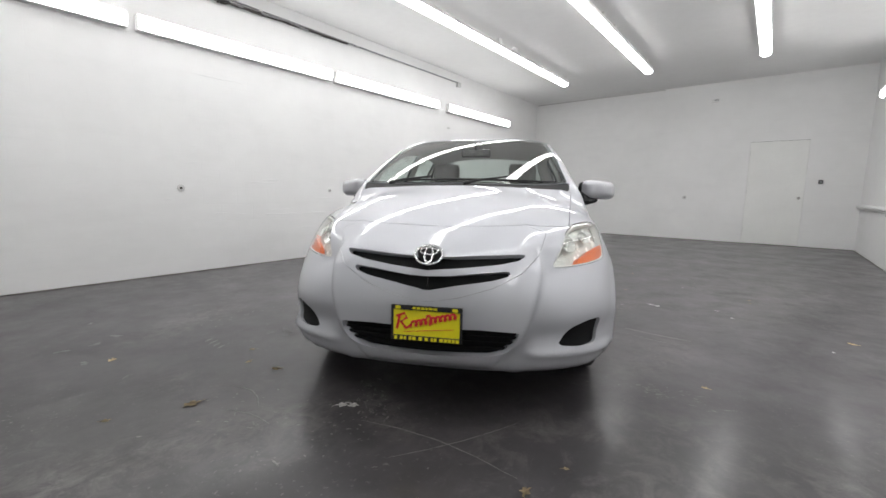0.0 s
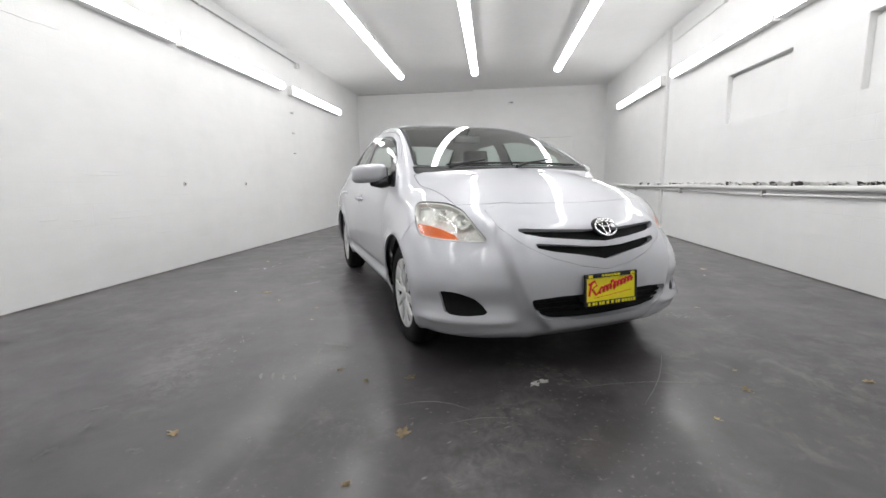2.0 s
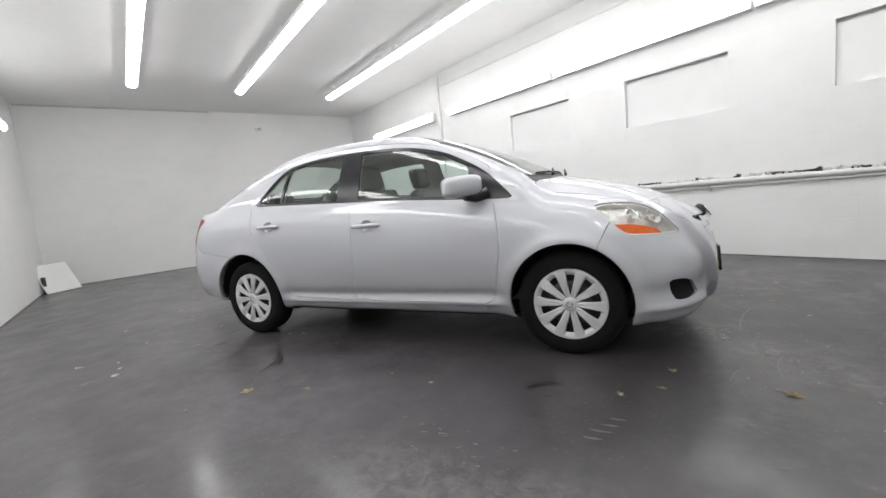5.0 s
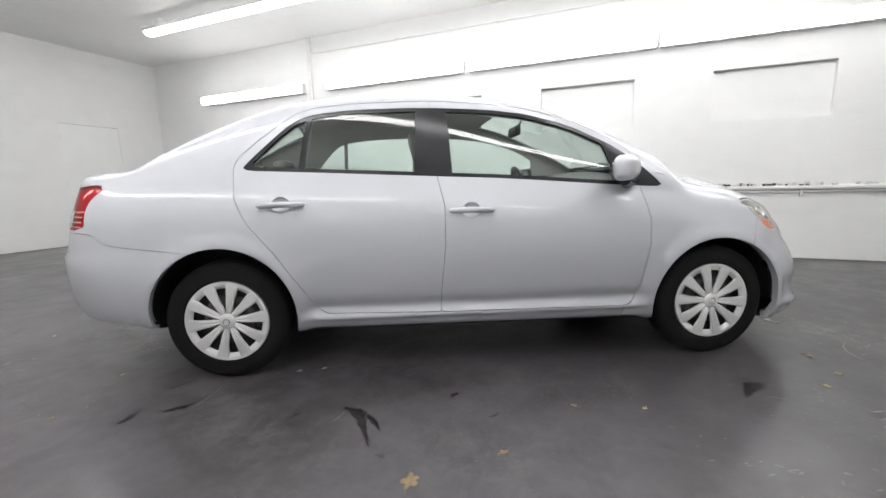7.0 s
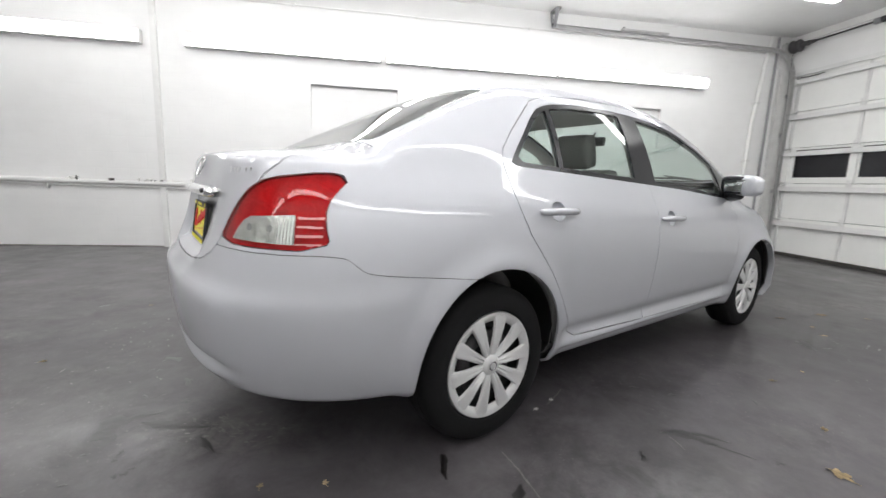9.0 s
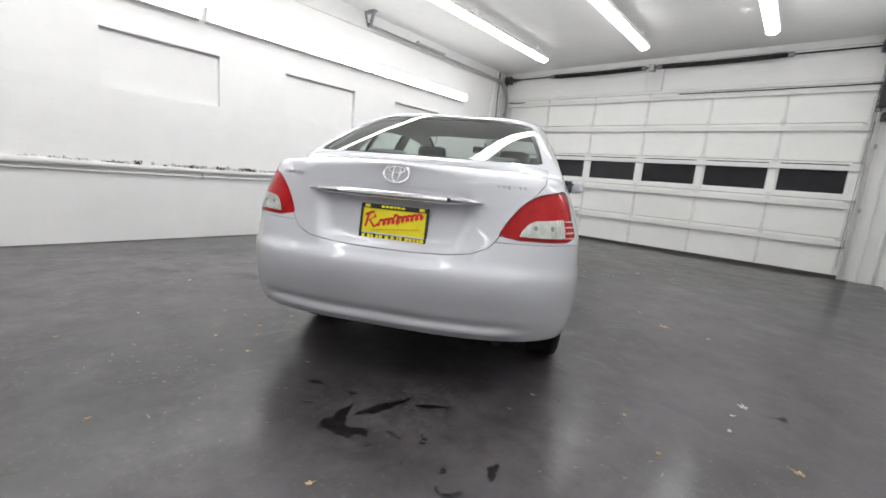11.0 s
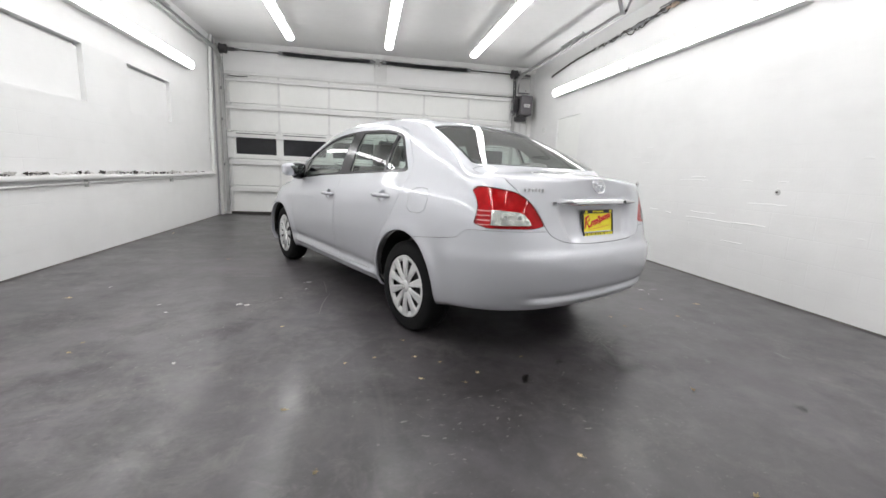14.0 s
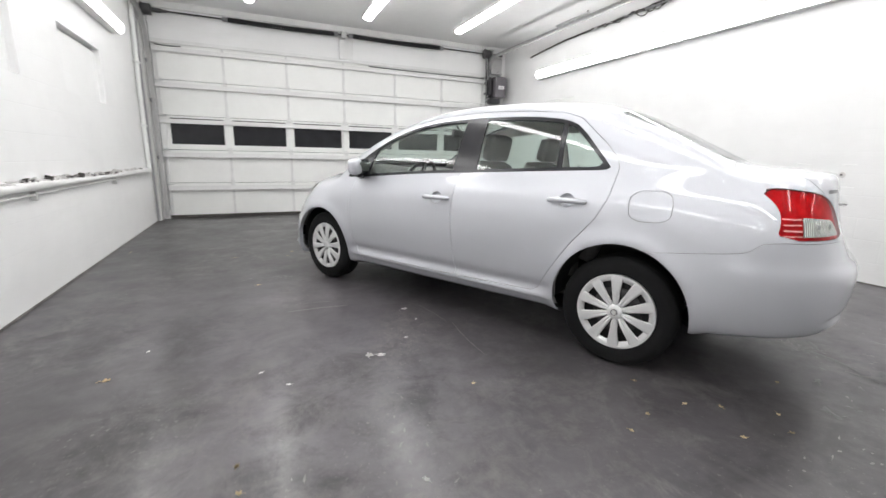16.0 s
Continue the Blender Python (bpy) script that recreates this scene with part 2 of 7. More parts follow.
def pane_glass(name, tint, gloss=0.02, facing=0.075):
    """Thin tinted glass: clear through, with a Fresnel gloss."""
    m = bpy.data.materials.new(name)
    m.use_nodes = True
    nt = m.node_tree
    nt.nodes.remove(nt.nodes["Principled BSDF"])
    tr = nt.nodes.new("ShaderNodeBsdfTransparent")
    tr.inputs[0].default_value = (*tint, 1)
    gl = nt.nodes.new("ShaderNodeBsdfGlossy")
    gl.inputs["Roughness"].default_value = gloss
    lw = nt.nodes.new("ShaderNodeLayerWeight")
    lw.inputs["Blend"].default_value = 0.5
    pw = nt.nodes.new("ShaderNodeMath")
    pw.operation = "POWER"
    pw.inputs[1].default_value = 5.0
    nt.links.new(lw.outputs["Facing"], pw.inputs[0])
    fr = nt.nodes.new("ShaderNodeMath")
    fr.operation = "MULTIPLY_ADD"
    fr.inputs[1].default_value, fr.inputs[2].default_value = 0.90, facing
    nt.links.new(pw.outputs[0], fr.inputs[0])
    mx = nt.nodes.new("ShaderNodeMixShader")
    nt.links.new(fr.outputs[0], mx.inputs[0])
    nt.links.new(tr.outputs[0], mx.inputs[1])
    nt.links.new(gl.outputs[0], mx.inputs[2])
    nt.links.new(mx.outputs[0], nt.nodes["Material Output"].inputs[0])
    return m


WALL_NS = block_paint("wall_paint_ns", 0)
WALL_EW = block_paint("wall_paint_ew", 1)
CEILING = mat("ceiling_paint", (0.86, 0.86, 0.855), 0.6, vary=0.04, scale=0.7, bump=0.05, bump_scale=30, fine=9)
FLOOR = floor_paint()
TRIM = mat("trim_paint", (0.76, 0.76, 0.75), 0.4, vary=0.05, scale=3, bump=0.05, bump_scale=40)
DOOR_WHITE = mat("door_enamel", (0.85, 0.855, 0.835), 0.35, vary=0.03, scale=2, bump=0.03, bump_scale=25)
RAIL_GREY = mat("galvanised_rail", (0.52, 0.52, 0.515), 0.55, metal=0.30, vary=0.12, scale=7, bump=0.04)
BLACK_STEEL = mat("oiled_spring_steel", (0.030, 0.030, 0.032), 0.45, metal=0.4, vary=0.3, scale=20)
PIPE_GREY = mat("painted_conduit", (0.60, 0.60, 0.59), 0.45, vary=0.08, scale=9)
OIL = mat("dark_oil_stain", (0.012, 0.0105, 0.011), 0.30, vary=0.4, scale=25, spec=0.70, rough_vary=0.01)
SCUFF = mat("pale_floor_scuff", (0.125, 0.117, 0.114), 0.4, vary=0.35, scale=30)
JOINT = mat("floor_joint_grime", (0.16, 0.15, 0.14), 0.8, vary=0.5, scale=5)
DIRT_GAPS = mat("dark_grime_and_gaps", (0.06, 0.055, 0.05), 0.8, vary=0.4, scale=20)
CHIP = mat("flaked_paint", (0.66, 0.65, 0.63), 0.7, vary=0.25, scale=15)
TUBE = glow("fluorescent_tube", (0.99, 0.985, 0.985), TUBE_GLOW)
WALL_TUBE = glow("wall_fluorescent_tube", (0.99, 0.985, 0.985), WALL_TUBE_GLOW)
FIXTURE = mat("fixture_enamel", (0.80, 0.80, 0.79), 0.4, vary=0.03, scale=4)
NIGHT_GLASS = mat("night_window_glass", (0.018, 0.018, 0.021), 0.12, vary=0.2, scale=5, spec=0.4)
DRUM = mat("oily_cast_iron", (0.085, 0.083, 0.085), 0.5, metal=0.3, vary=0.3, scale=14, bump=0.05)
COVER = mat("purplish_plastic", (0.155, 0.145, 0.158), 0.45, vary=0.10, scale=10, bump=0.03, bump_scale=120)
TAPE = mat("brown_tape", (0.36, 0.27, 0.20), 0.6, vary=0.25, scale=18)
MOTOR = mat("motor_plastic", (0.035, 0.033, 0.037), 0.5, vary=0.2, scale=15)
GREY_CASE = mat("grey_case", (0.28, 0.28, 0.29), 0.5, vary=0.1, scale=12)
LEAF = mat("dry_leaf", (0.50, 0.39, 0.23), 0.8, vary=0.35, scale=40, island=0.45)
CHROME = mat("chrome", (0.80, 0.80, 0.81), 0.12, metal=1.0, vary=0.03, scale=8, rough_vary=0.05)
BRASS = mat("dull_knob_metal", (0.45, 0.44, 0.42), 0.3, metal=0.9, vary=0.1, scale=30)


# ---- mesh helpers ----
def box(bm, x0, y0, z0, x1, y1, z1, bevel=0.0):
    vs = [bm.verts.new(p) for p in ((x0, y0, z0), (x1, y0, z0), (x1, y1, z0), (x0, y1, z0),
                                    (x0, y0, z1), (x1, y0, z1), (x1, y1, z1), (x0, y1, z1))]
    fs = [bm.faces.new([vs[i] for i in q]) for q in ((3, 2, 1, 0), (4, 5, 6, 7), (0, 1, 5, 4), (1, 2, 6, 5), (2, 3, 7, 6), (3, 0, 4, 7))]
    if bevel:
        es = list({e for f in fs for e in f.edges})
        bmesh.ops.bevel(bm, geom=es, offset=bevel, segments=2, profile=0.6, affect="EDGES")
    return bm


def tube(bm, pts, r, sides=10, caps=True):
    """A round bar along points."""
    pts = [Vector(p) for p in pts]
    rings = []
    up = Vector((0.03, 0.05, 1))
    for i, p in enumerate(pts):
        d = (pts[min(i + 1, len(pts) - 1)] - pts[max(i - 1, 0)]).normalized()
        a = d.cross(up if abs(d.dot(up)) < 0.95 else Vector((1, 0.1, 0))).normalized()
        c = d.cross(a)
        rr = r[i] if isinstance(r, (list, tuple)) else r
        rings.append([bm.verts.new(p + a * (rr * math.cos(2 * math.pi * k / sides)) + c * (rr * math.sin(2 * math.pi * k / sides))) for k in range(sides)])
    for a, c in zip(rings, rings[1:]):
        for k in range(sides):
            bm.faces.new((a[k], a[(k + 1) % sides], c[(k + 1) % sides], c[k]))
    if caps:
        bm.faces.new(rings[0][::-1])
        bm.faces.new(rings[-1])
    return bm


def lathe(bm, profile, sides=32, axis="x"):
    """A turned shape from (along, radius) pairs."""
    rings = []
    for a, r in profile:
        ring = []
        for k in range(sides):
            c, s = math.cos(2 * math.pi * k / sides) * r, math.sin(2 * math.pi * k / sides) * r
            ring.append(bm.verts.new({"x": (a, c, s), "y": (c, a, s), "z": (c, s, a)}[axis]))
        rings.append(ring)
    for a, c in zip(rings, rings[1:]):
        for k in range(sides):
            bm.faces.new((a[k], a[(k + 1) % sides], c[(k + 1) % sides], c[k]))
    return bm


def mesh_of(name, bm, material, smooth=None):
    bmesh.ops.recalc_face_normals(bm, faces=bm.faces)
    me = bpy.data.meshes.new(name)
    bm.to_mesh(me)
    bm.free()
    me.materials.append(material)
    if smooth is not None:
        me.shade_smooth()
        if smooth < 180:
            me.set_sharp_from_angle(angle=radians(smooth))
    return me


def thing(name, label, category, at=(0, 0, 0), turn=0.0, group="", kind=""):
    ob = new(name)
    ob.empty_display_size = 0.1
    ob.matrix_basis = pose(*at, 0, 0, turn)
    return tagged(ob, label, category, group, kind)


def part(name, bm, material, parent, label="", smooth=None):
    ob = new(name, mesh_of(name, bm, material, smooth) if isinstance(bm, bmesh.types.BMesh) else bm)
    ob.parent = parent
    return tagged(ob, label) if label else ob


def solid(name, bm, material, label, category, kind="", group="", smooth=None):
    return tagged(new(name, mesh_of(name, bm, material, smooth)), label, category, group, kind)


# ---- the room ----
def walled(name, axis, at, out, lo, hi, holes, material, label):
    """An upright wall with openings: axis 0 runs along x at y=at, axis 1 along y at x=at; out is its thickness, signed away from the room."""
    bm = bmesh.new()
    us = sorted({lo, hi, *[h[0] for h in holes], *[h[1] for h in holes]})
    for a, b in zip(us, us[1:]):
        cuts = sorted((h[2], h[3]) for h in holes if h[0] <= a and h[1] >= b)
        z = 0.0
        for c0, c1 in (*cuts, (CEIL, CEIL)):
            if c0 > z:
                p, q = min(at, at + out), max(at, at + out)
                box(bm, *((a, p, z, b, q, c0) if axis == 0 else (p, a, z, q, b, c0)))
            z = c1
    bmesh.ops.remove_doubles(bm, verts=bm.verts, dist=0.0005)
    return solid(name, bm, material, label, "wall", "structure")


GD0, GD1, GDZ = -3.20, 2.87, 2.83
WINDOWS = ((-2.0, -0.84), (0.02, 1.19), (2.05, 3.21))
bm = bmesh.new()
box(bm, WEST - 0.3, SOUTH - 0.3, -0.2, EAST + 0.3, NORTH + 0.4, 0)
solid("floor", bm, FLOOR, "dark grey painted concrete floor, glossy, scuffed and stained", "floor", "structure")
bm = bmesh.new()
box(bm, WEST - 0.3, SOUTH - 0.3, CEIL, EAST + 0.3, NORTH + 0.4, CEIL + 0.2)
solid("ceiling", bm, CEILING, "flat off-white painted ceiling", "ceiling", "structure")
walled("wall_north", 0, NORTH, 0.25, WEST - 0.25, EAST + 0.25, [(GD0, GD1, 0.0, GDZ)], WALL_NS, "white wall round the wide garage door")
walled("wall_south", 0, SOUTH, -0.25, WEST - 0.25, EAST + 0.25, [(-2.51, -1.56, 0.0, 2.13)], WALL_NS, "white painted end wall with a flush door")
walled("wall_west", 1, WEST, -0.25, SOUTH, NORTH, [(a, b, 1.63, 2.22) for a, b in WINDOWS], WALL_EW, "white painted block wall with three blocked windows")
walled("wall_east", 1, EAST, 0.25, SOUTH, NORTH, [(3.08, 3.98, 0.0, 2.19)], WALL_EW, "plain white painted concrete block wall")

# broken ridges of mortar that stand out under the paint of the plain wall
east = bpy.data.objects["wall_east"]
RIDGES = ((0.44, 0.02, 1.089), (-0.43, -0.56, 1.095), (-0.82, -0.93, 1.094), (-0.52, -0.94, 0.881), (0.64, 0.5, 0.677), (0.26, -0.37, 0.664), (-0.37, -0.77, 0.67), (-0.29, -0.55, 0.466), (-1.45, -1.55, 1.296), (-1.54, -1.6, 0.679), (1.07, 0.48, 2.317), (1.15, 0.98, 1.495), (1.44, 1.23, 1.372), (1.2, 1.07, 1.301), (0.27, 0.04, 1.125), (1.46, 1.34, 0.873), (0.2, -0.17, 0.728), (0.9, 0.74, 0.696))
for k, (y0, y1, z) in enumerate(RIDGES):
    q = random.Random(k)
    bm = bmesh.new()
    n = 9
    rows = []
    for i in range(n):
        y, c = y0 + (y1 - y0) * i / (n - 1), z + q.uniform(-0.003, 0.003)
        h = 0.006 * (0.35 + math.sin(math.pi * i / (n - 1))) * q.uniform(0.6, 1.2)
        rows.append([bm.verts.new((x, y, c + dz)) for x, dz in ((EAST + 0.002, h), (EAST - 0.0045, h * 0.4), (EAST - 0.0045, -h * 0.4), (EAST + 0.002, -h))])
    for a, b in zip(rows, rows[1:]):
        for j in range(3):
            bm.faces.new((a[j], a[j + 1], b[j + 1], b[j]))
    part("mortar_ridge", bm, WALL_EW, east, "", 60)

# blocked windows: a board set back in each opening, with a slot over it
for i, (a, b) in enumerate(WINDOWS):
    w = thing("blocked_window", "window opening boarded up and painted white", "window", (WEST, (a + b) / 2, 1.63), kind="structure")
    h = (b - a) / 2
    bm = bmesh.new()
    box(bm, -0.20, -h + 0.001, 0.001, -0.052, h - 0.001, 0.556, 0.003)
    part("board", bm, WALL_EW, w)
    bm = bmesh.new()
    box(bm, -0.20, -h + 0.002, 0.5565, -0.084, h - 0.002, 0.588, 0.004)
    part("lintel", bm, TRIM, w)

# baseboard seam of sealant along the walls
for n, (x0, y0, x1, y1) in enumerate(((WEST, SOUTH, WEST + 0.012, NORTH), (EAST - 0.012, SOUTH, EAST, 3.07), (WEST, SOUTH, -2.52, SOUTH + 0.012), (-1.55, SOUTH, EAST, SOUTH + 0.012))):
    bm = bmesh.new()
    box(bm, x0 + 0.0005, y0 + 0.0005, 0.0, x1 - 0.0005, y1 - 0.0005, 0.010)
    solid("baseboard", bm, JOINT, "dark grimy joint between wall and floor", "baseboard", "structure")


def flush_door(name, label, w, h, at, turn):
    d = thing(name, label, "door", at, turn, kind="structure")
    bm = bmesh.new()
    box(bm, -w / 2 + 0.003, 0.004, 0.012, w / 2 - 0.003, 0.055, h - 0.004, 0.002)
    part("leaf", bm, DOOR_WHITE, d)
    # a dark strip stands for the shade in the gap over the leaf
    bm = bmesh.new()
    box(bm, -w / 2 + 0.004, 0.001, h - 0.0032, w / 2 - 0.004, 0.055, h - 0.0006)
    part("top_gap_strip", bm, DIRT_GAPS, d, "dark strip in place of the shaded gap over the door")
    bm = bmesh.new()
    lathe(bm, [(-0.055, 0.0), (-0.055, 0.020), (-0.045, 0.028), (-0.025, 0.026), (-0.012, 0.012), (0.006, 0.012), (0.008, 0.032), (0.012, 0.033)], 16, "y")
    bmesh.ops.translate(bm, verts=bm.verts, vec=(w / 2 - 0.08, 0.0, 0.98))
    part("knob", bm, BRASS, d, "round metal door knob", 40)
    # under the leaf too, the gap's shade is a dark strip
    bm = bmesh.new()
    box(bm, -w / 2 + 0.01, 0.008, 0.001, w / 2 - 0.01, 0.055, 0.011)
    part("floor_gap_strip", bm, DIRT_GAPS, d, "dark strip in place of the shaded gap under the door")
    for z in (0.25, 1.05, 1.85):
        bm = bmesh.new()
        tube(bm, [(-w / 2 + 0.012, 0.008, z), (-w / 2 + 0.012, 0.008, z + 0.09)], 0.007, 8)
        part("hinge", bm, TRIM, d)
    return d


flush_door("door_1", "flush white painted door in the end wall, closed", 0.95, 2.13, (-2.035, SOUTH, 0), 180)
flush_door("door_2", "flush white painted door beside the garage door, closed", 0.90, 2.19, (EAST, 3.53, 0), -90)


def strip_light(at, turn, wall):
    """An 8 ft fluorescent strip: a flat pan and a glowing wrap-round diffuser with end caps."""
    f = thing("strip_light", "long white strip light with a glowing wrap-round diffuser", "light fixture", at, turn, "wall lights" if wall else "ceiling lights")
    w, top, deep = (0.080, 0.055, 0.080) if wall else (0.080, 0.042, 0.062)
    bm = bmesh.new()
    box(bm, -1.212, -w, -top, 1.212, w, -0.002, 0.004)
    for y in (-w, w - 0.008):
        box(bm, -1.212, y, -top - (0.040 if wall else 0.008), 1.212, y + 0.008, -top - 0.0005, 0.002)
    part("pan", bm, FIXTURE, f)
    if not wall:
        # short hangers that hold the pan off the ceiling
        for x in (-0.95, 0.95):
            bm = bmesh.new()
            box(bm, x - 0.05, -0.030, -0.0018, x + 0.05, 0.030, 0.098, 0.003)
            part("hanger", bm, FIXTURE, f)
    bm = bmesh.new()
    half = w - 0.012
    prof = [(half * math.copysign(abs(math.cos(a)) ** 0.6, math.cos(a)), -top - 0.0025 - deep * math.sin(a) ** 0.7) for a in [math.pi * k / 12 for k in range(13)]]
    rings = [[bm.verts.new((x, y * k, -top - 0.0025 + (z + top + 0.0025) * k)) for y, z in prof] for x, k in ((-1.204, 0.90), (-1.196, 0.99), (-1.18, 1.0), (1.18, 1.0), (1.196, 0.99), (1.204, 0.90))]
    for r0, r1 in zip(rings, rings[1:]):
        for k in range(12):
            bm.faces.new((r0[k], r0[k + 1], r1[k + 1], r1[k]))
    bm.faces.new(rings[0])
    bm.faces.new(rings[-1])
    part("diffuser", bm, WALL_TUBE if wall else TUBE, f, "glowing white diffuser", 60)
    bm = bmesh.new()
    rings = [[bm.verts.new((x, y * 1.02, -top - 0.0025 + (z + top + 0.0025) * 1.02)) for y, z in prof] for x in (-0.007, 0.007)]
    for k in range(12):
        bm.faces.new((rings[0][k], rings[0][k + 1], rings[1][k + 1], rings[1][k]))
    bmesh.ops.solidify(bm, geom=bm.faces, thickness=0.001)
    part("joint_strap", bm, FIXTURE, f, "", 60)
    for s in (-1, 1):
        bm = bmesh.new()
        box(bm, s * 1.208 - 0.004, -w, -top - deep * 0.55, s * 1.208 + 0.004, w, -top - 0.0005, 0.003)
        part("end_cap", bm, FIXTURE, f)
    return f


first = strip_light((1.61, -4.31, CEIL - 0.100), 90, False)
for x in (1.61, 0.0, -1.735):
    for k in range(4):
        if (x, k) != (1.61, 0):
            copy_thing(first, pose(x, -4.31 + k * 2.428, CEIL - 0.100, 0, 0, 90))
WALL_LIGHTS = ((WEST, -90, 2.625, (-5.22, -2.29, 0.21, 2.67)), (EAST, 90, 2.695, (-4.93, -2.15, 0.37, 2.88)))
wfirst = None
for x, lean, z, ys in WALL_LIGHTS:
    for y in ys:
        m = pose(x, y, z, 0, lean, 0) @ pose(0, 0, 0, 0, 0, 90)
        if wfirst:
            copy_thing(wfirst, m)
        else:
            wfirst = strip_light((x, y, z), 0, True)
            wfirst.matrix_basis = m

RIB = mat("grey_door_rib", (0.72, 0.72, 0.71), 0.5, metal=0.0, vary=0.1, scale=8)


# ---- garage door ----
def garage_door():
    d = thing("garage_door", "white sectional garage door, closed, with one row of dark windows", "garage door", (GD0, NORTH, 0.05))
    w, n, cols = GD1 - GD0, 5, 6
    sh, cw = 0.556, w / cols
    for r in range(n):
        bm = bmesh.new()
        z0, z1 = r * sh + 0.003, (r + 1) * sh - 0.003
        if r == 2:
            box(bm, 0.004, 0.02, z0, w - 0.004, 0.055, z0 + 0.09, 0.004)
            box(bm, 0.004, 0.02, z1 - 0.035, w - 0.004, 0.055, z1, 0.004)
            for c in range(cols + 1):
                x = min(max(c * cw, 0.075), w - 0.075)
                box(bm, x - 0.072, 0.0215, z0 + 0.089, x + 0.072, 0.0535, z1 - 0.034)
        else:
            box(bm, 0.004, 0.02, z0, w - 0.004, 0.055, z1, 0.006)
        sec = part("section", bm, DOOR_WHITE, d, "section with dark window panes" if r == 2 else "")
        if r == 2:
            for c in range(cols):
                x0, x1 = max(c * cw, 0.075) + 0.072, min((c + 1) * cw, w - 0.075) - 0.072
                bm = bmesh.new()
                box(bm, x0, 0.034, z0 + 0.09, x1, 0.040, z1 - 0.035)
                part("pane", bm, NIGHT_GLASS, sec, "dark window pane")
        # steel ribs: uprights and a strut under the top edge
        for c in range(cols + 1):
            x = min(max(c * cw, 0.045), w - 0.045)
            bm = bmesh.new()
            h = 0.045 if r == 2 else 0.020
            box(bm, x - h, -0.006 if r == 2 else 0.004, z0 + 0.01, x + h, 0.0195, z1 - 0.01, 0.004)
            part("stile", bm, DOOR_WHITE if r == 2 else RIB, d)
        bm = bmesh.new()
        zt = z1 - (0.128 if r == 2 else 0.135 if r == 4 else 0.120)
        box(bm, 0.01, -0.050, zt, w - 0.01, -0.0065, zt + 0.012, 0.002)
        box(bm, 0.01, -0.050, zt + 0.0125, w - 0.01, -0.044, zt + 0.05, 0.002)
        box(bm, 0.01, -0.0135, zt + 0.0125, w - 0.01, -0.0065, zt + 0.075, 0.002)
        part("strut", bm, TRIM, d, "steel strut across the section")
        for x in (0.03, w - 0.03):
            bm = bmesh.new()
            tube(bm, [(x - 0.09, -0.05, z1 - 0.02), (x + 0.09, -0.05, z1 - 0.02)], 0.008, 8)
            lathe(bm, [(x + (0.08 if x > 1 else -0.1), 0.0), (x + (0.08 if x > 1 else -0.1), 0.024), (x + (0.1 if x > 1 else -0.08), 0.024), (x + (0.1 if x > 1 else -0.08), 0.0)], 12, "x")
            part("roller", bm, RAIL_GREY, d)
        for c in range(1, cols):
            if r < n - 1:
                bm = bmesh.new()
                box(bm, c * cw - 0.035, -0.012, z1 - 0.045, c * cw + 0.035, -0.0062, z1 + 0.05, 0.002)
                tube(bm, [(c * cw - 0.032, -0.013, z1 + 0.003), (c * cw + 0.032, -0.013, z1 + 0.003)], 0.007, 8)
                part("hinge", bm, RIB, d)
    bm = bmesh.new()
    box(bm, 0.0, 0.015, -0.05, w, 0.06, 0.002, 0.004)
    part("bottom_seal", bm, DIRT_GAPS, d, "black rubber seal on the floor")
    # a black seal along the head, hanging loose at both ends
    for x0, x1, sag in ((0.06, 0.42, 0.010), (w - 2.55, w - 0.02, 0.006)):
        bm = bmesh.new()
        tube(bm, [(x0 + (x1 - x0) * k / 8, -0.012, 2.742 - sag * math.sin(math.pi * k / 8)) for k in range(9)], 0.0075, 6)
        part("head_seal", bm, BLACK_STEEL, d, "black seal along the top edge", 60)
    # corner fixtures that carry the top rollers
    for x in (0.06, w - 0.06):
        for z in (2.62, 2.16):
            bm = bmesh.new()
            box(bm, x - 0.045, -0.020, z, x + 0.045, -0.0070, z + 0.09, 0.004)
            box(bm, x - 0.020, -0.060, z + 0.02, x + 0.020, -0.0205, z + 0.06, 0.004)
            part("roller_bracket", bm, TRIM, d)
    return d


garage_door()


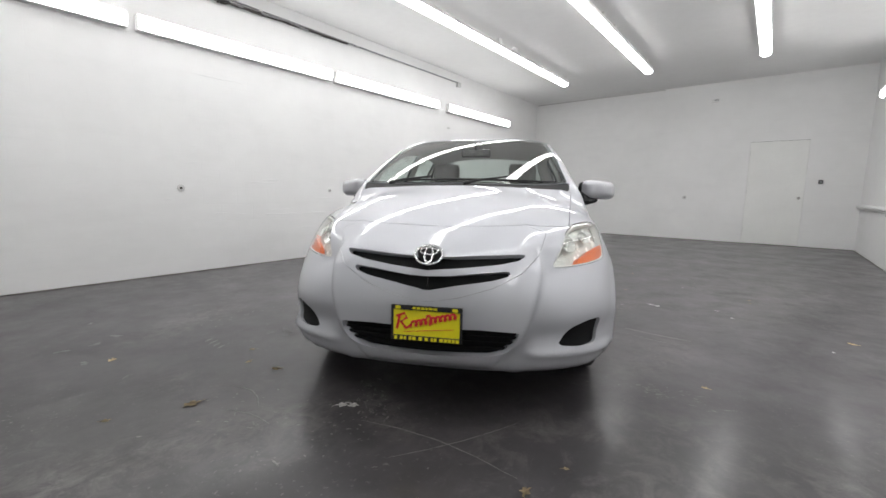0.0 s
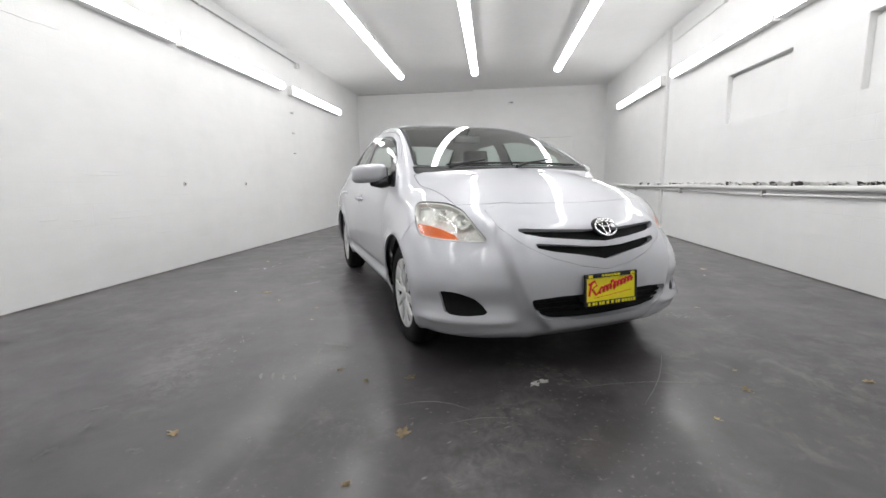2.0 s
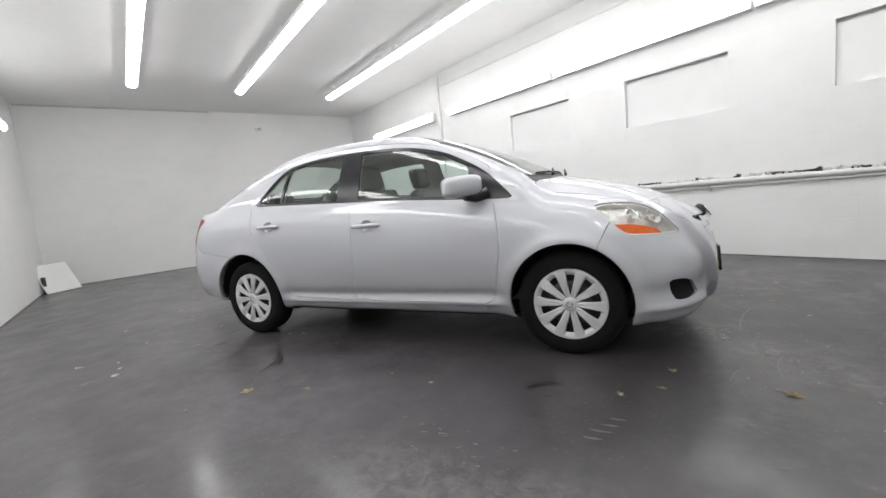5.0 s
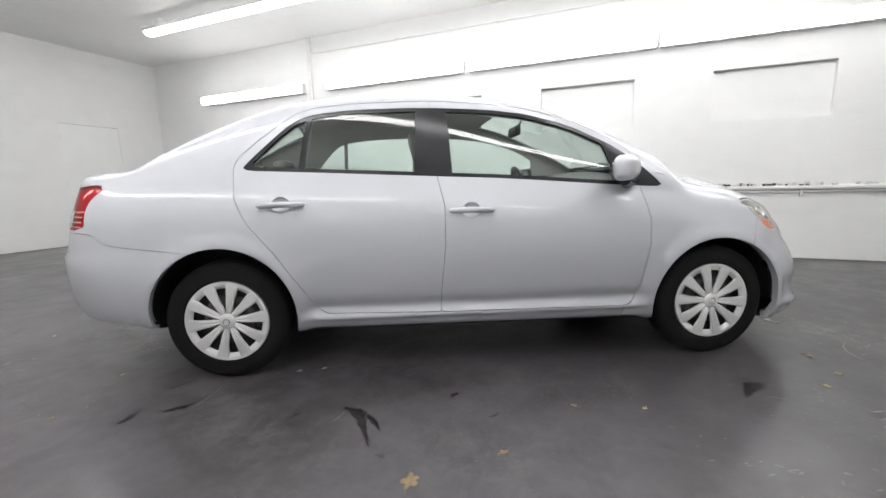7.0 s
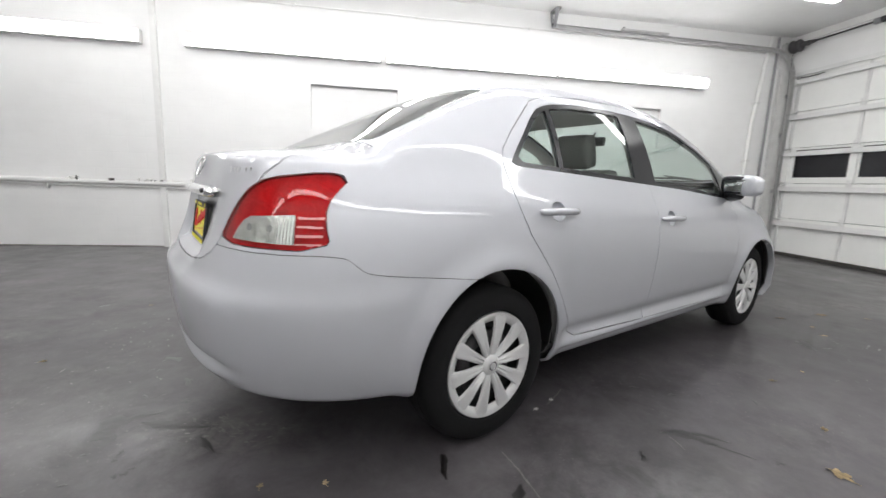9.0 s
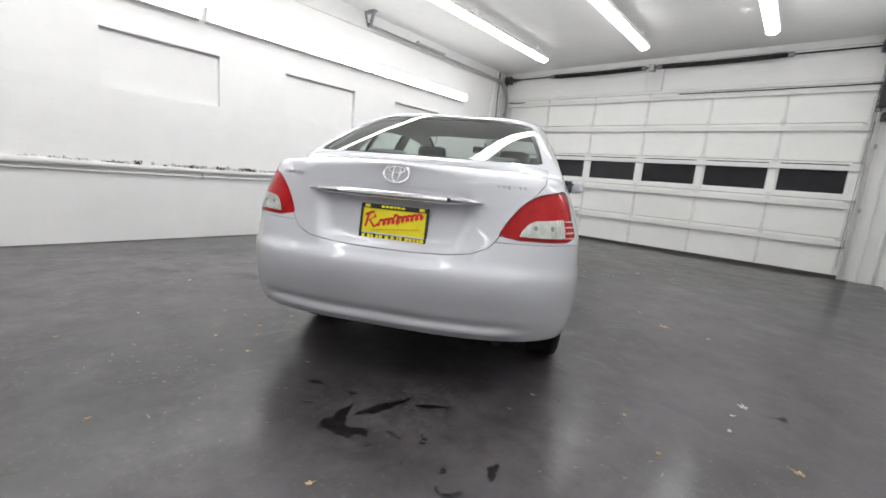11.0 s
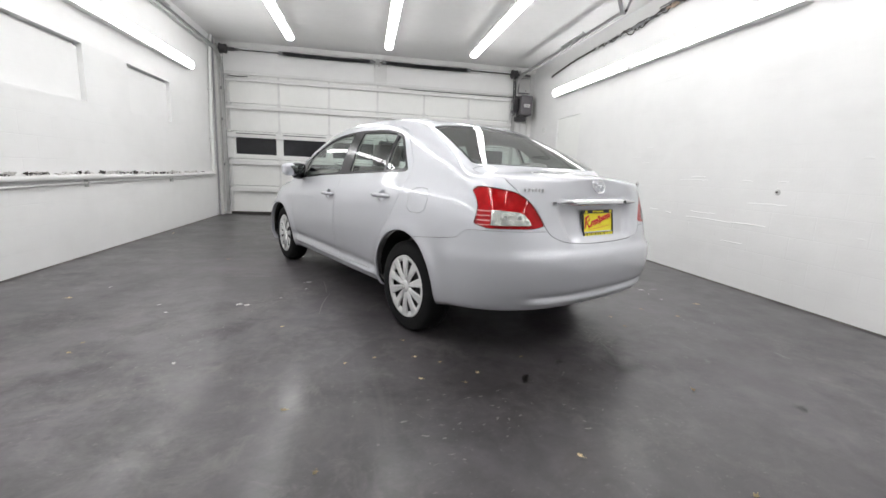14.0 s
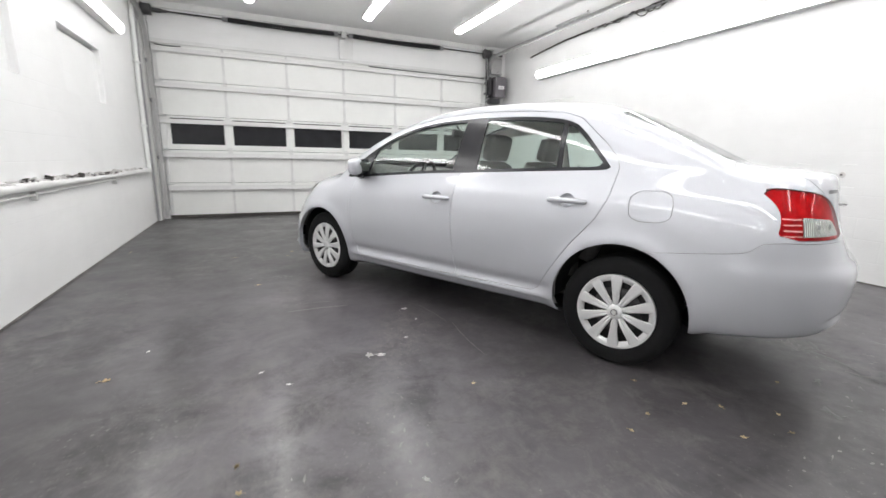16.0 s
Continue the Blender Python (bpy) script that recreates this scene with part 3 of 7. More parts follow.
def door_track(x, side):
    d = thing("door_track", "galvanised garage door track, bent at the top", "track", (x, NORTH, 0))
    bm = bmesh.new()
    pts = [(0, -0.05, 0.03), (0, -0.05, 2.70)]
    pts += [(0, -0.05 - 0.42 * (1 - math.cos(a)), 2.77 + 0.42 * math.sin(a)) for a in [radians(k) for k in range(10, 91, 10)]]
    pts += [(0, -4.10, 3.205)]
    for (a, b) in zip(pts, pts[1:]):
        n = Vector((0, -(b[2] - a[2]), b[1] - a[1])).normalized() * 0.026
        for off, dx in ((n, 0.0), (-n, 0.0)):
            q = [(s, a[1] + off.y, a[2] + off.z) for s in (-0.022, 0.022)] + [(s, b[1] + off.y, b[2] + off.z) for s in (0.022, -0.022)]
            bm.faces.new([bm.verts.new(v) for v in q])
        q = [(side * 0.022, a[1] + n.y, a[2] + n.z), (side * 0.022, a[1] - n.y, a[2] - n.z), (side * 0.022, b[1] - n.y, b[2] - n.z), (side * 0.022, b[1] + n.y, b[2] + n.z)]
        bm.faces.new([bm.verts.new(v) for v in q])
    bmesh.ops.remove_doubles(bm, verts=bm.verts, dist=0.0005)
    bmesh.ops.solidify(bm, geom=bm.faces, thickness=0.003)
    part("channel", bm, RAIL_GREY, d)
    bm = bmesh.new()
    box(bm, side * 0.025, -0.045, 0.02, side * 0.07, -0.001, 2.9, 0.003)
    part("angle", bm, TRIM, d)
    # hanger: a plate bolted to the ceiling and two angle irons that meet at the track
    bm = bmesh.new()
    box(bm, -0.112, -4.12, CEIL - 0.030, 0.112, -4.05, CEIL - 0.001, 0.004)
    for sgn in (-1, 1):
        for y0, y1 in ((-4.115, -4.108), (-4.108, -4.075)):
            q = [(sgn * 0.110, CEIL - 0.0305), (sgn * 0.072, CEIL - 0.0305), (sgn * -0.002, 3.19), (sgn * 0.028, 3.19)]
            wide = 1.0 if y0 == -4.115 else 0.18
            q = [q[0], tuple(q[0][i] + (q[1][i] - q[0][i]) * wide for i in (0, 1)), tuple(q[3][i] + (q[2][i] - q[3][i]) * wide for i in (0, 1)), q[3]]
            lo, hi = [[bm.verts.new((x_, y_, z_)) for x_, z_ in q] for y_ in (y0, y1)]
            for k in range(4):
                bm.faces.new((lo[k], lo[(k + 1) % 4], hi[(k + 1) % 4], hi[k]))
            bm.faces.new(lo)
            bm.faces.new(hi[::-1])
    part("hanger", bm, GREY_CASE, d, "grey steel hanger bolted to the ceiling")
    bm = bmesh.new()
    lathe(bm, [(-4.135, 0.0), (-4.135, 0.016), (-4.116, 0.016)], 8, "y")
    bmesh.ops.translate(bm, verts=bm.verts, vec=(0.016, 0, 3.225))
    part("bolt", bm, BLACK_STEEL, d, "dark bolt through the hanger")
    # flat bar that stiffens the track, with its two stays to the ceiling
    bm = bmesh.new()
    box(bm, -0.020, -3.06, 3.248, 0.020, -2.30, 3.272, 0.003)
    for y in (-3.0, -2.36):
        box(bm, -0.014, y - 0.02, 3.2325, 0.014, y + 0.02, 3.2475, 0.002)
    part("brace", bm, RAIL_GREY, d)
    bm = bmesh.new()
    lathe(bm, [(3.2725, 0.014), (3.292, 0.014), (3.292, 0.0)], 8, "z")
    bmesh.ops.translate(bm, verts=bm.verts, vec=(0.0, -3.02, 0))
    part("nut", bm, BLACK_STEEL, d)
    for y, out in ((-0.055, 1.0), (-0.055, 1.9), (-0.055, 2.5)):
        bm = bmesh.new()
        box(bm, side * 0.026 - 0.014, y - 0.035, out, side * 0.026 + 0.014, y + 0.004, out + 0.06, 0.003)
        part("clip", bm, GREY_CASE, d)
    return d


door_track(GD0 - 0.035, -1)
door_track(GD1 + 0.035, 1)


def spring_shaft():
    d = thing("torsion_spring", "black torsion springs on a steel shaft above the door", "spring", (0, NORTH - 0.12, 3.26))
    bm = bmesh.new()
    tube(bm, [(GD0 - 0.10, 0, 0), (GD1 + 0.05, 0, 0)], 0.0125, 10)
    part("shaft", bm, BLACK_STEEL, d, "", 40)
    for x0, x1 in ((-2.06, -0.34), (0.0, 1.75)):
        bm = bmesh.new()
        turns, r = 150, 0.036
        n = turns * 8
        prev = None
        for k in range(n + 1):
            t = k / n
            a = 2 * math.pi * turns * t
            sag = -0.012 * math.sin(math.pi * t)
            ring = []
            for j in range(5):
                q = 2 * math.pi * j / 5
                rr = r + 0.0052 * math.cos(q)
                ring.append(bm.verts.new((x0 + (x1 - x0) * t + 0.0052 * math.sin(q), rr * math.cos(a), rr * math.sin(a) + sag)))
            if prev:
                for j in range(5):
                    bm.faces.new((prev[j], prev[(j + 1) % 5], ring[(j + 1) % 5], ring[j]))
            prev = ring
        part("coil", bm, BLACK_STEEL, d, "black oiled coil spring", 180)
    for x in (-2.10, -0.30, -0.04, 1.79):
        bm = bmesh.new()
        lathe(bm, [(x - 0.04, 0.014), (x - 0.04, 0.038), (x + 0.02, 0.038), (x + 0.04, 0.026), (x + 0.04, 0.014)], 16, "x")
        part("cone", bm, GREY_CASE, d, "", 40)
    bm = bmesh.new()
    box(bm, -0.215, -0.05, -0.06, -0.125, 0.118, 0.05, 0.004)
    part("centre_bracket", bm, RAIL_GREY, d)
    for x, sgn in ((GD0 + 0.02, 1), (2.83, -1)):
        bm = bmesh.new()
        lathe(bm, [(x - 0.075, 0.014), (x - 0.075, 0.060), (x - 0.065, 0.092), (x - 0.05, 0.098), (x - 0.042, 0.084), (x + 0.042, 0.080), (x + 0.05, 0.092), (x + 0.065, 0.080), (x + 0.075, 0.014)], 24, "x")
        part("cable_drum", bm, DRUM, d, "dark oily cast cable drum", 40)
        bm = bmesh.new()
        box(bm, x - sgn * 0.12 - 0.004, -0.07, -0.09, x - sgn * 0.12 + 0.004, 0.118, 0.08)
        part("end_bracket", bm, RAIL_GREY, d)
        bm = bmesh.new()
        tube(bm, [(x, -0.06, 0.0), (x, 0.02, -3.1)], 0.003, 5)
        part("cable", bm, BLACK_STEEL, d)
    bm = bmesh.new()
    lathe(bm, [(-3.10, 0.013), (-3.10, 0.034), (-2.98, 0.034), (-2.975, 0.024), (-2.90, 0.024), (-2.90, 0.013)], 14, "x")
    part("coupling", bm, DRUM, d, "dark sleeve on the shaft", 40)
    bm = bmesh.new()
    lathe(bm, [(2.92, 0.013), (2.92, 0.030), (3.06, 0.030), (3.065, 0.020), (3.20, 0.020), (3.20, 0.0)], 14, "x")
    part("coupling", bm, DRUM, d, "dark sleeve on the shaft", 40)
    return d


spring_shaft()
bm = bmesh.new()
box(bm, -0.24, NORTH - 0.035, GDZ + 0.04, 0.02, NORTH - 0.001, CEIL - 0.001, 0.004)
solid("spring_pad", bm, TRIM, "white painted timber pad behind the springs", "timber pad", "structure")
bm = bmesh.new()
box(bm, GD0, NORTH - 0.02, GDZ - 0.01, GD1, NORTH - 0.001, GDZ + 0.05, 0.003)
box(bm, WEST, NORTH - 0.05, CEIL - 0.10, EAST, NORTH - 0.0005, CEIL - 0.001, 0.004)
solid("trim", bm, TRIM, "white trim along the head of the garage door", "trim", "structure")


def opener():
    """Side-mounted door motor: a ribbed purplish-grey cover between black gear parts, on a tall steel plate."""
    d = thing("door_opener", "purplish grey garage door motor with black gear case", "door opener", (3.06, NORTH - 0.02, 2.30))
    bm = bmesh.new()
    box(bm, -0.17, -0.002, -0.06, 0.17, 0.018, 0.58, 0.004)
    part("back_plate", bm, RAIL_GREY, d)
    bm = bmesh.new()
    box(bm, -0.10, -0.03, 0.10, 0.19, -0.0025, 0.50, 0.006)
    box(bm, -0.085, -0.16, 0.09, 0.175, -0.0305, 0.51, 0.012)
    part("gear_case", bm, MOTOR, d, "black gear case")
    bm = bmesh.new()
    box(bm, -0.090, -0.28, 0.085, 0.180, -0.1605, 0.515, 0.035)
    part("cover", bm, COVER, d, "purplish grey plastic cover")
    for k in range(4):
        bm = bmesh.new()
        x = -0.055 + 0.065 * k
        box(bm, x, -0.285, 0.40, x + 0.035, -0.2805, 0.47, 0.002)
        part("vent_rib", bm, COVER, d)
    bm = bmesh.new()
    box(bm, -0.020, -0.284, 0.255, 0.120, -0.2805, 0.325, 0.001)
    part("maker_plate", bm, FIXTURE, d, "pale maker's plate")
    for z in (0.273, 0.296):
        bm = bmesh.new()
        box(bm, -0.005, -0.2858, z, 0.095, -0.2842, z + 0.009)
        part("print_bar", bm, GREY_CASE, d)
    # black parts at the side: the motor on end, its flange, a bracket and loose wires
    bm = bmesh.new()
    lathe(bm, [(0.13, 0.0), (0.13, 0.045), (0.15, 0.058), (0.37, 0.058), (0.38, 0.066), (0.42, 0.066), (0.43, 0.035), (0.48, 0.030), (0.48, 0.0)], 18, "z")
    bmesh.ops.translate(bm, verts=bm.verts, vec=(-0.155, -0.14, 0.02))
    part("motor", bm, MOTOR, d, "black motor standing on end", 40)
    for z in (0.16, 0.38):
        bm = bmesh.new()
        box(bm, -0.225, -0.10, z, -0.1005, -0.0025, z + 0.04, 0.003)
        part("motor_bracket", bm, GREY_CASE, d)
    bm = bmesh.new()
    box(bm, -0.155, -0.21, -0.035, 0.075, -0.05, 0.070, 0.014)
    part("limit_switch_box", bm, MOTOR, d, "small black box under the motor")
    bm = bmesh.new()
    box(bm, -0.05, -0.20, 0.0705, 0.03, -0.06, 0.0845, 0.002)
    part("spacer", bm, GREY_CASE, d)
    for k in range(5):
        q = random.Random(40 + k)
        bm = bmesh.new()
        x0 = -0.21 + 0.02 * k
        tube(bm, [(x0 + q.uniform(-0.02, 0.02), -0.13 - 0.02 * q.random(), 0.08 + 0.05 * i) for i in range(7)], 0.006, 5)
        part("wire", bm, MOTOR, d, "", 60)
    bm = bmesh.new()
    for y in (-0.155, -0.045):
        tube(bm, [(-0.19, y, 0.44), (-0.215, y, 0.93)], 0.012, 6)
    part("chain", bm, BLACK_STEEL, d)
    return d


opener()
# ---- the car's skin: a smooth sheet over rails that run from nose to tail ----
def ease(v, keys):
    """A smooth curve through (place, value) keys."""
    xs, ys = np.array([k[0] for k in keys], float), np.array([k[1] for k in keys], float)
    d = np.diff(ys) / np.diff(xs)
    m = np.concatenate([[d[0]], np.where(d[:-1] * d[1:] > 0, 2 * d[:-1] * d[1:] / (d[:-1] + d[1:] + 1e-12), 0), [d[-1]]])
    v = np.clip(np.asarray(v, float), xs[0], xs[-1])
    i = np.clip(np.searchsorted(xs, v) - 1, 0, len(xs) - 2)
    h = xs[i + 1] - xs[i]
    t = (v - xs[i]) / h
    return ((1 + 2 * t) * (1 - t) ** 2 * ys[i] + t * (1 - t) ** 2 * h * m[i] + t * t * (3 - 2 * t) * ys[i + 1] + t * t * (t - 1) * h * m[i + 1])


def step(a, b, x):
    t = np.clip((x - a) / (b - a), 0, 1)
    return t * t * (3 - 2 * t)


# centre line of hood, windscreen, roof, rear window and boot lid: along the car, height
CENTRE = ((-2.15, 1.020), (-2.09, 1.046), (-1.95, 1.068), (-1.74, 1.086), (-1.66, 1.112), (-1.50, 1.202), (-1.30, 1.310), (-1.12, 1.388), (-0.95, 1.428),
          (-0.70, 1.454), (-0.40, 1.466), (-0.10, 1.460), (0.10, 1.442), (0.30, 1.403), (0.50, 1.340), (0.70, 1.260), (0.90, 1.165), (1.08, 1.068),
          (1.20, 1.028), (1.35, 0.995), (1.49, 0.960), (1.64, 0.914), (1.78, 0.857), (1.89, 0.797), (1.955, 0.745), (2.00, 0.69))
# roof rail: height and half width
RAIL_Z = ((-1.78, 1.062), (-1.66, 1.108), (-1.50, 1.186), (-1.33, 1.264), (-1.17, 1.326), (-0.94, 1.383), (-0.70, 1.410), (-0.40, 1.420),
          (-0.21, 1.420), (0.07, 1.402), (0.29, 1.366), (0.55, 1.290), (0.75, 1.205), (0.92, 1.115), (1.08, 1.030), (1.22, 0.972))
RAIL_U = ((-1.78, 0.635), (-1.66, 0.628), (-1.50, 0.602), (-1.30, 0.568), (-1.12, 0.549), (-0.80, 0.558), (-0.30, 0.570), (0.10, 0.570), (0.40, 0.585), (0.75, 0.635), (1.00, 0.675), (1.22, 0.70))
# shoulder: height and half width
BELT_Z = ((-2.15, 1.010), (-2.06, 1.020), (-1.90, 1.032), (-1.60, 1.042), (-1.15, 1.033), (-0.27, 0.995), (0.50, 0.950), (0.95, 0.908), (1.20, 0.882), (1.50, 0.835), (1.75, 0.778), (1.95, 0.708), (2.05, 0.66))
BELT_U = ((-2.15, 0.67), (-1.90, 0.70), (-1.60, 0.720), (-1.15, 0.747), (-0.27, 0.770), (0.50, 0.775), (0.95, 0.772), (1.30, 0.772), (1.60, 0.760), (2.05, 0.70))
# rails from the lower edge up: nose, tail, nose length, tail length, half width keys, height keys
LOW_RAILS = (
    (1.90, -2.03, 0.42, 0.38, ((-2.2, 0.68), (-1.0, 0.69), (1.0, 0.69), (2.2, 0.68)), ((-2.2, 0.31), (-1.6, 0.26), (-0.9, 0.20), (0.9, 0.19), (1.6, 0.19), (2.2, 0.20))),
    (1.978, -2.178, 0.50, 0.50, ((-2.2, 0.780), (-1.62, 0.803), (-0.9, 0.785), (0.9, 0.787), (1.62, 0.825), (2.2, 0.80)), ((-2.2, 0.340), (-2.05, 0.335), (-1.6, 0.290), (-0.92, 0.245), (0.94, 0.230), (1.6, 0.210), (2.2, 0.190))),
    (2.015, -2.193, 0.53, 0.52, ((-2.2, 0.80), (-1.62, 0.832), (-0.9, 0.822), (0.9, 0.824), (1.62, 0.858), (2.2, 0.84)), ((-2.2, 0.43), (-1.6, 0.40), (-0.9, 0.375), (0.9, 0.365), (1.6, 0.35), (2.2, 0.33))),
)
HIGH_RAILS = (
    (2.022, -2.203, 0.62, 0.54, ((-2.2, 0.81), (-1.62, 0.840), (-0.9, 0.842), (0.9, 0.844), (1.62, 0.864), (2.2, 0.85)), ((-2.2, 0.60), (-1.6, 0.60), (0, 0.60), (1.6, 0.53), (2.2, 0.49))),
    (2.003, -2.125, 0.60, 0.44, ((-2.2, 0.78), (-1.62, 0.812), (-0.9, 0.832), (0.9, 0.830), (1.62, 0.838), (2.2, 0.80)), ((-2.2, 0.81), (-1.6, 0.84), (0, 0.81), (0.9, 0.77), (1.6, 0.685), (2.2, 0.59))),
    (1.985, -2.088, 0.62, 0.38, BELT_U, BELT_Z),
)
RAILS = LOW_RAILS + HIGH_RAILS
ROUND_F, ROUND_R = (2.6, 2.6, 2.6, 2.4, 1.92, 2.0), (3.0, 3.0, 3.0, 3.1, 3.6, 3.7)
COLS_F, COLS_M, COLS_R = 120, 150, 90
ROWS_LOW, ROWS_A, ROWS_B = 9, 13, 20


def rail_points(r, round_f, round_r):
    """One rail: arrays of half width, along, height, for every column."""
    vf, vr, lf, lr, wu, wz = r
    a = np.linspace(0, 1, COLS_F) ** 1.15 * math.pi / 2
    xf = 1 - np.cos(a) ** (2 / round_f)
    gf = np.sin(a) ** (2 / round_f)
    b = np.linspace(1, 0, COLS_R) ** 1.15 * math.pi / 2
    xr = 1 - np.cos(b) ** (2 / round_r)
    gr = np.sin(b) ** (2 / round_r)
    v = np.concatenate([vf - lf * xf, np.linspace(vf - lf, vr + lr, COLS_M + 2)[1:-1], vr + lr * xr])
    g = np.concatenate([gf, np.ones(COLS_M), gr])
    return np.stack([ease(v, wu) * g, v, ease(v, wz)], -1)


def skin():
    """Half of the car's skin (u > 0): points by column and row, and the number of the belt and rail rows."""
    P = np.stack([rail_points(*q) for q in zip(RAILS, ROUND_F, ROUND_R)], 1)
    n = P.shape[0]
    rows = [P[:, 0] * np.array([0.0, 1, 1]), P[:, 0] * np.array([0.5, 1, 1])]
    # the lower sheet: a soft curve through the rails
    for k in range(len(RAILS) - 1):
        p0, p1, p2, p3 = P[:, max(k - 1, 0)], P[:, k], P[:, k + 1], P[:, min(k + 2, len(RAILS) - 1)]
        cnt = 4 if k == 0 else ROWS_LOW if k == len(RAILS) - 2 else 15
        for s in range(cnt):
            t = s / cnt
            m1, m2 = (p2 - p0) * 0.5, (p3 - p1) * 0.5
            if k == 0:
                m1 = m2 = p2 - p1
            if k == 1:
                m1 = (p2 - p1) * 1.0 + (p1 - p0) * 0.2
            rows.append((2 * t ** 3 - 3 * t * t + 1) * p1 + (t ** 3 - 2 * t * t + t) * m1 + (3 * t * t - 2 * t ** 3) * p2 + (t ** 3 - t * t) * m2)
    belt_row = len(rows)
    B = P[:, -1]
    u0, v, z0 = B[:, 0], B[:, 1], B[:, 2]
    zc = ease(v, CENTRE)
    # soft crown over hood and boot, and the glasshouse section
    wg = step(-1.80, -1.62, v) * (1 - step(1.02, 1.24, v))
    ru, rz = np.minimum(ease(v, RAIL_U), u0 * 0.97), np.maximum(ease(v, RAIL_Z), z0 + 0.005)
    for s in range(ROWS_A + ROWS_B + 1):
        if s <= ROWS_A:
            t = s / ROWS_A
            bulge = 0.018 * np.sin(math.pi * t)
            gu, gz = u0 + (ru - u0) * t + bulge, z0 + (rz - z0) * t + bulge * 0.3
            du, dz = ru - u0, rz - z0
        else:
            t = (s - ROWS_A) / ROWS_B
            ln = np.sqrt(du ** 2 + dz ** 2)
            k = np.minimum(0.16, ru * 0.3) * (1 - 0.95 * np.maximum(1 - step(-1.25, -1.05, v), step(0.25, 0.55, v)))
            t0u, t0z = du / ln * k - 0.30 * ru, dz / ln * k * 0.9 + (zc - rz) * 0.5
            t1u = -1.1 * ru
            h0, h1, h2, h3 = 2 * t ** 3 - 3 * t * t + 1, t ** 3 - 2 * t * t + t, 3 * t * t - 2 * t ** 3, t ** 3 - t * t
            gu = np.clip(h0 * ru + h1 * t0u + h3 * t1u, 0, None)
            gz = h0 * rz + h1 * t0z + h2 * zc
        q = 1 - s / (ROWS_A + ROWS_B)
        q = q ** 0.9
        cu, cz = u0 * q, zc - (zc - z0) * q ** 2.6
        rows.append(np.stack([gu * wg + cu * (1 - wg), v, gz * wg + cz * (1 - wg)], -1))
    S = np.stack(rows, 1)
    S[:, -1, 0] = 0
    # soften the shoulder where there is no glasshouse
    soft = ((1 - wg) * np.where(v < 0, 0.22, 1.0))[:, None, None]
    lo, hi = belt_row - 8, belt_row + 12
    for _ in range(14):
        m = 0.25 * (S[:, lo - 1:hi - 1] + 2 * S[:, lo:hi] + S[:, lo + 1:hi + 1])
        S[:, lo:hi] += (m - S[:, lo:hi]) * soft
    for _ in range(3):
        m = 0.25 * (S[:-2] + 2 * S[1:-1] + S[2:])
        S[1:-1] = m
    S[0, :, 0] = S[-1, :, 0] = 0
    return S, belt_row, belt_row + ROWS_A


def normals_of(S):
    a = np.gradient(S, axis=0)
    b = np.gradient(S, axis=1)
    n = np.cross(a, b)
    ln = np.linalg.norm(n, axis=-1, keepdims=True)
    n = n / np.maximum(ln, 1e-9)
    return n


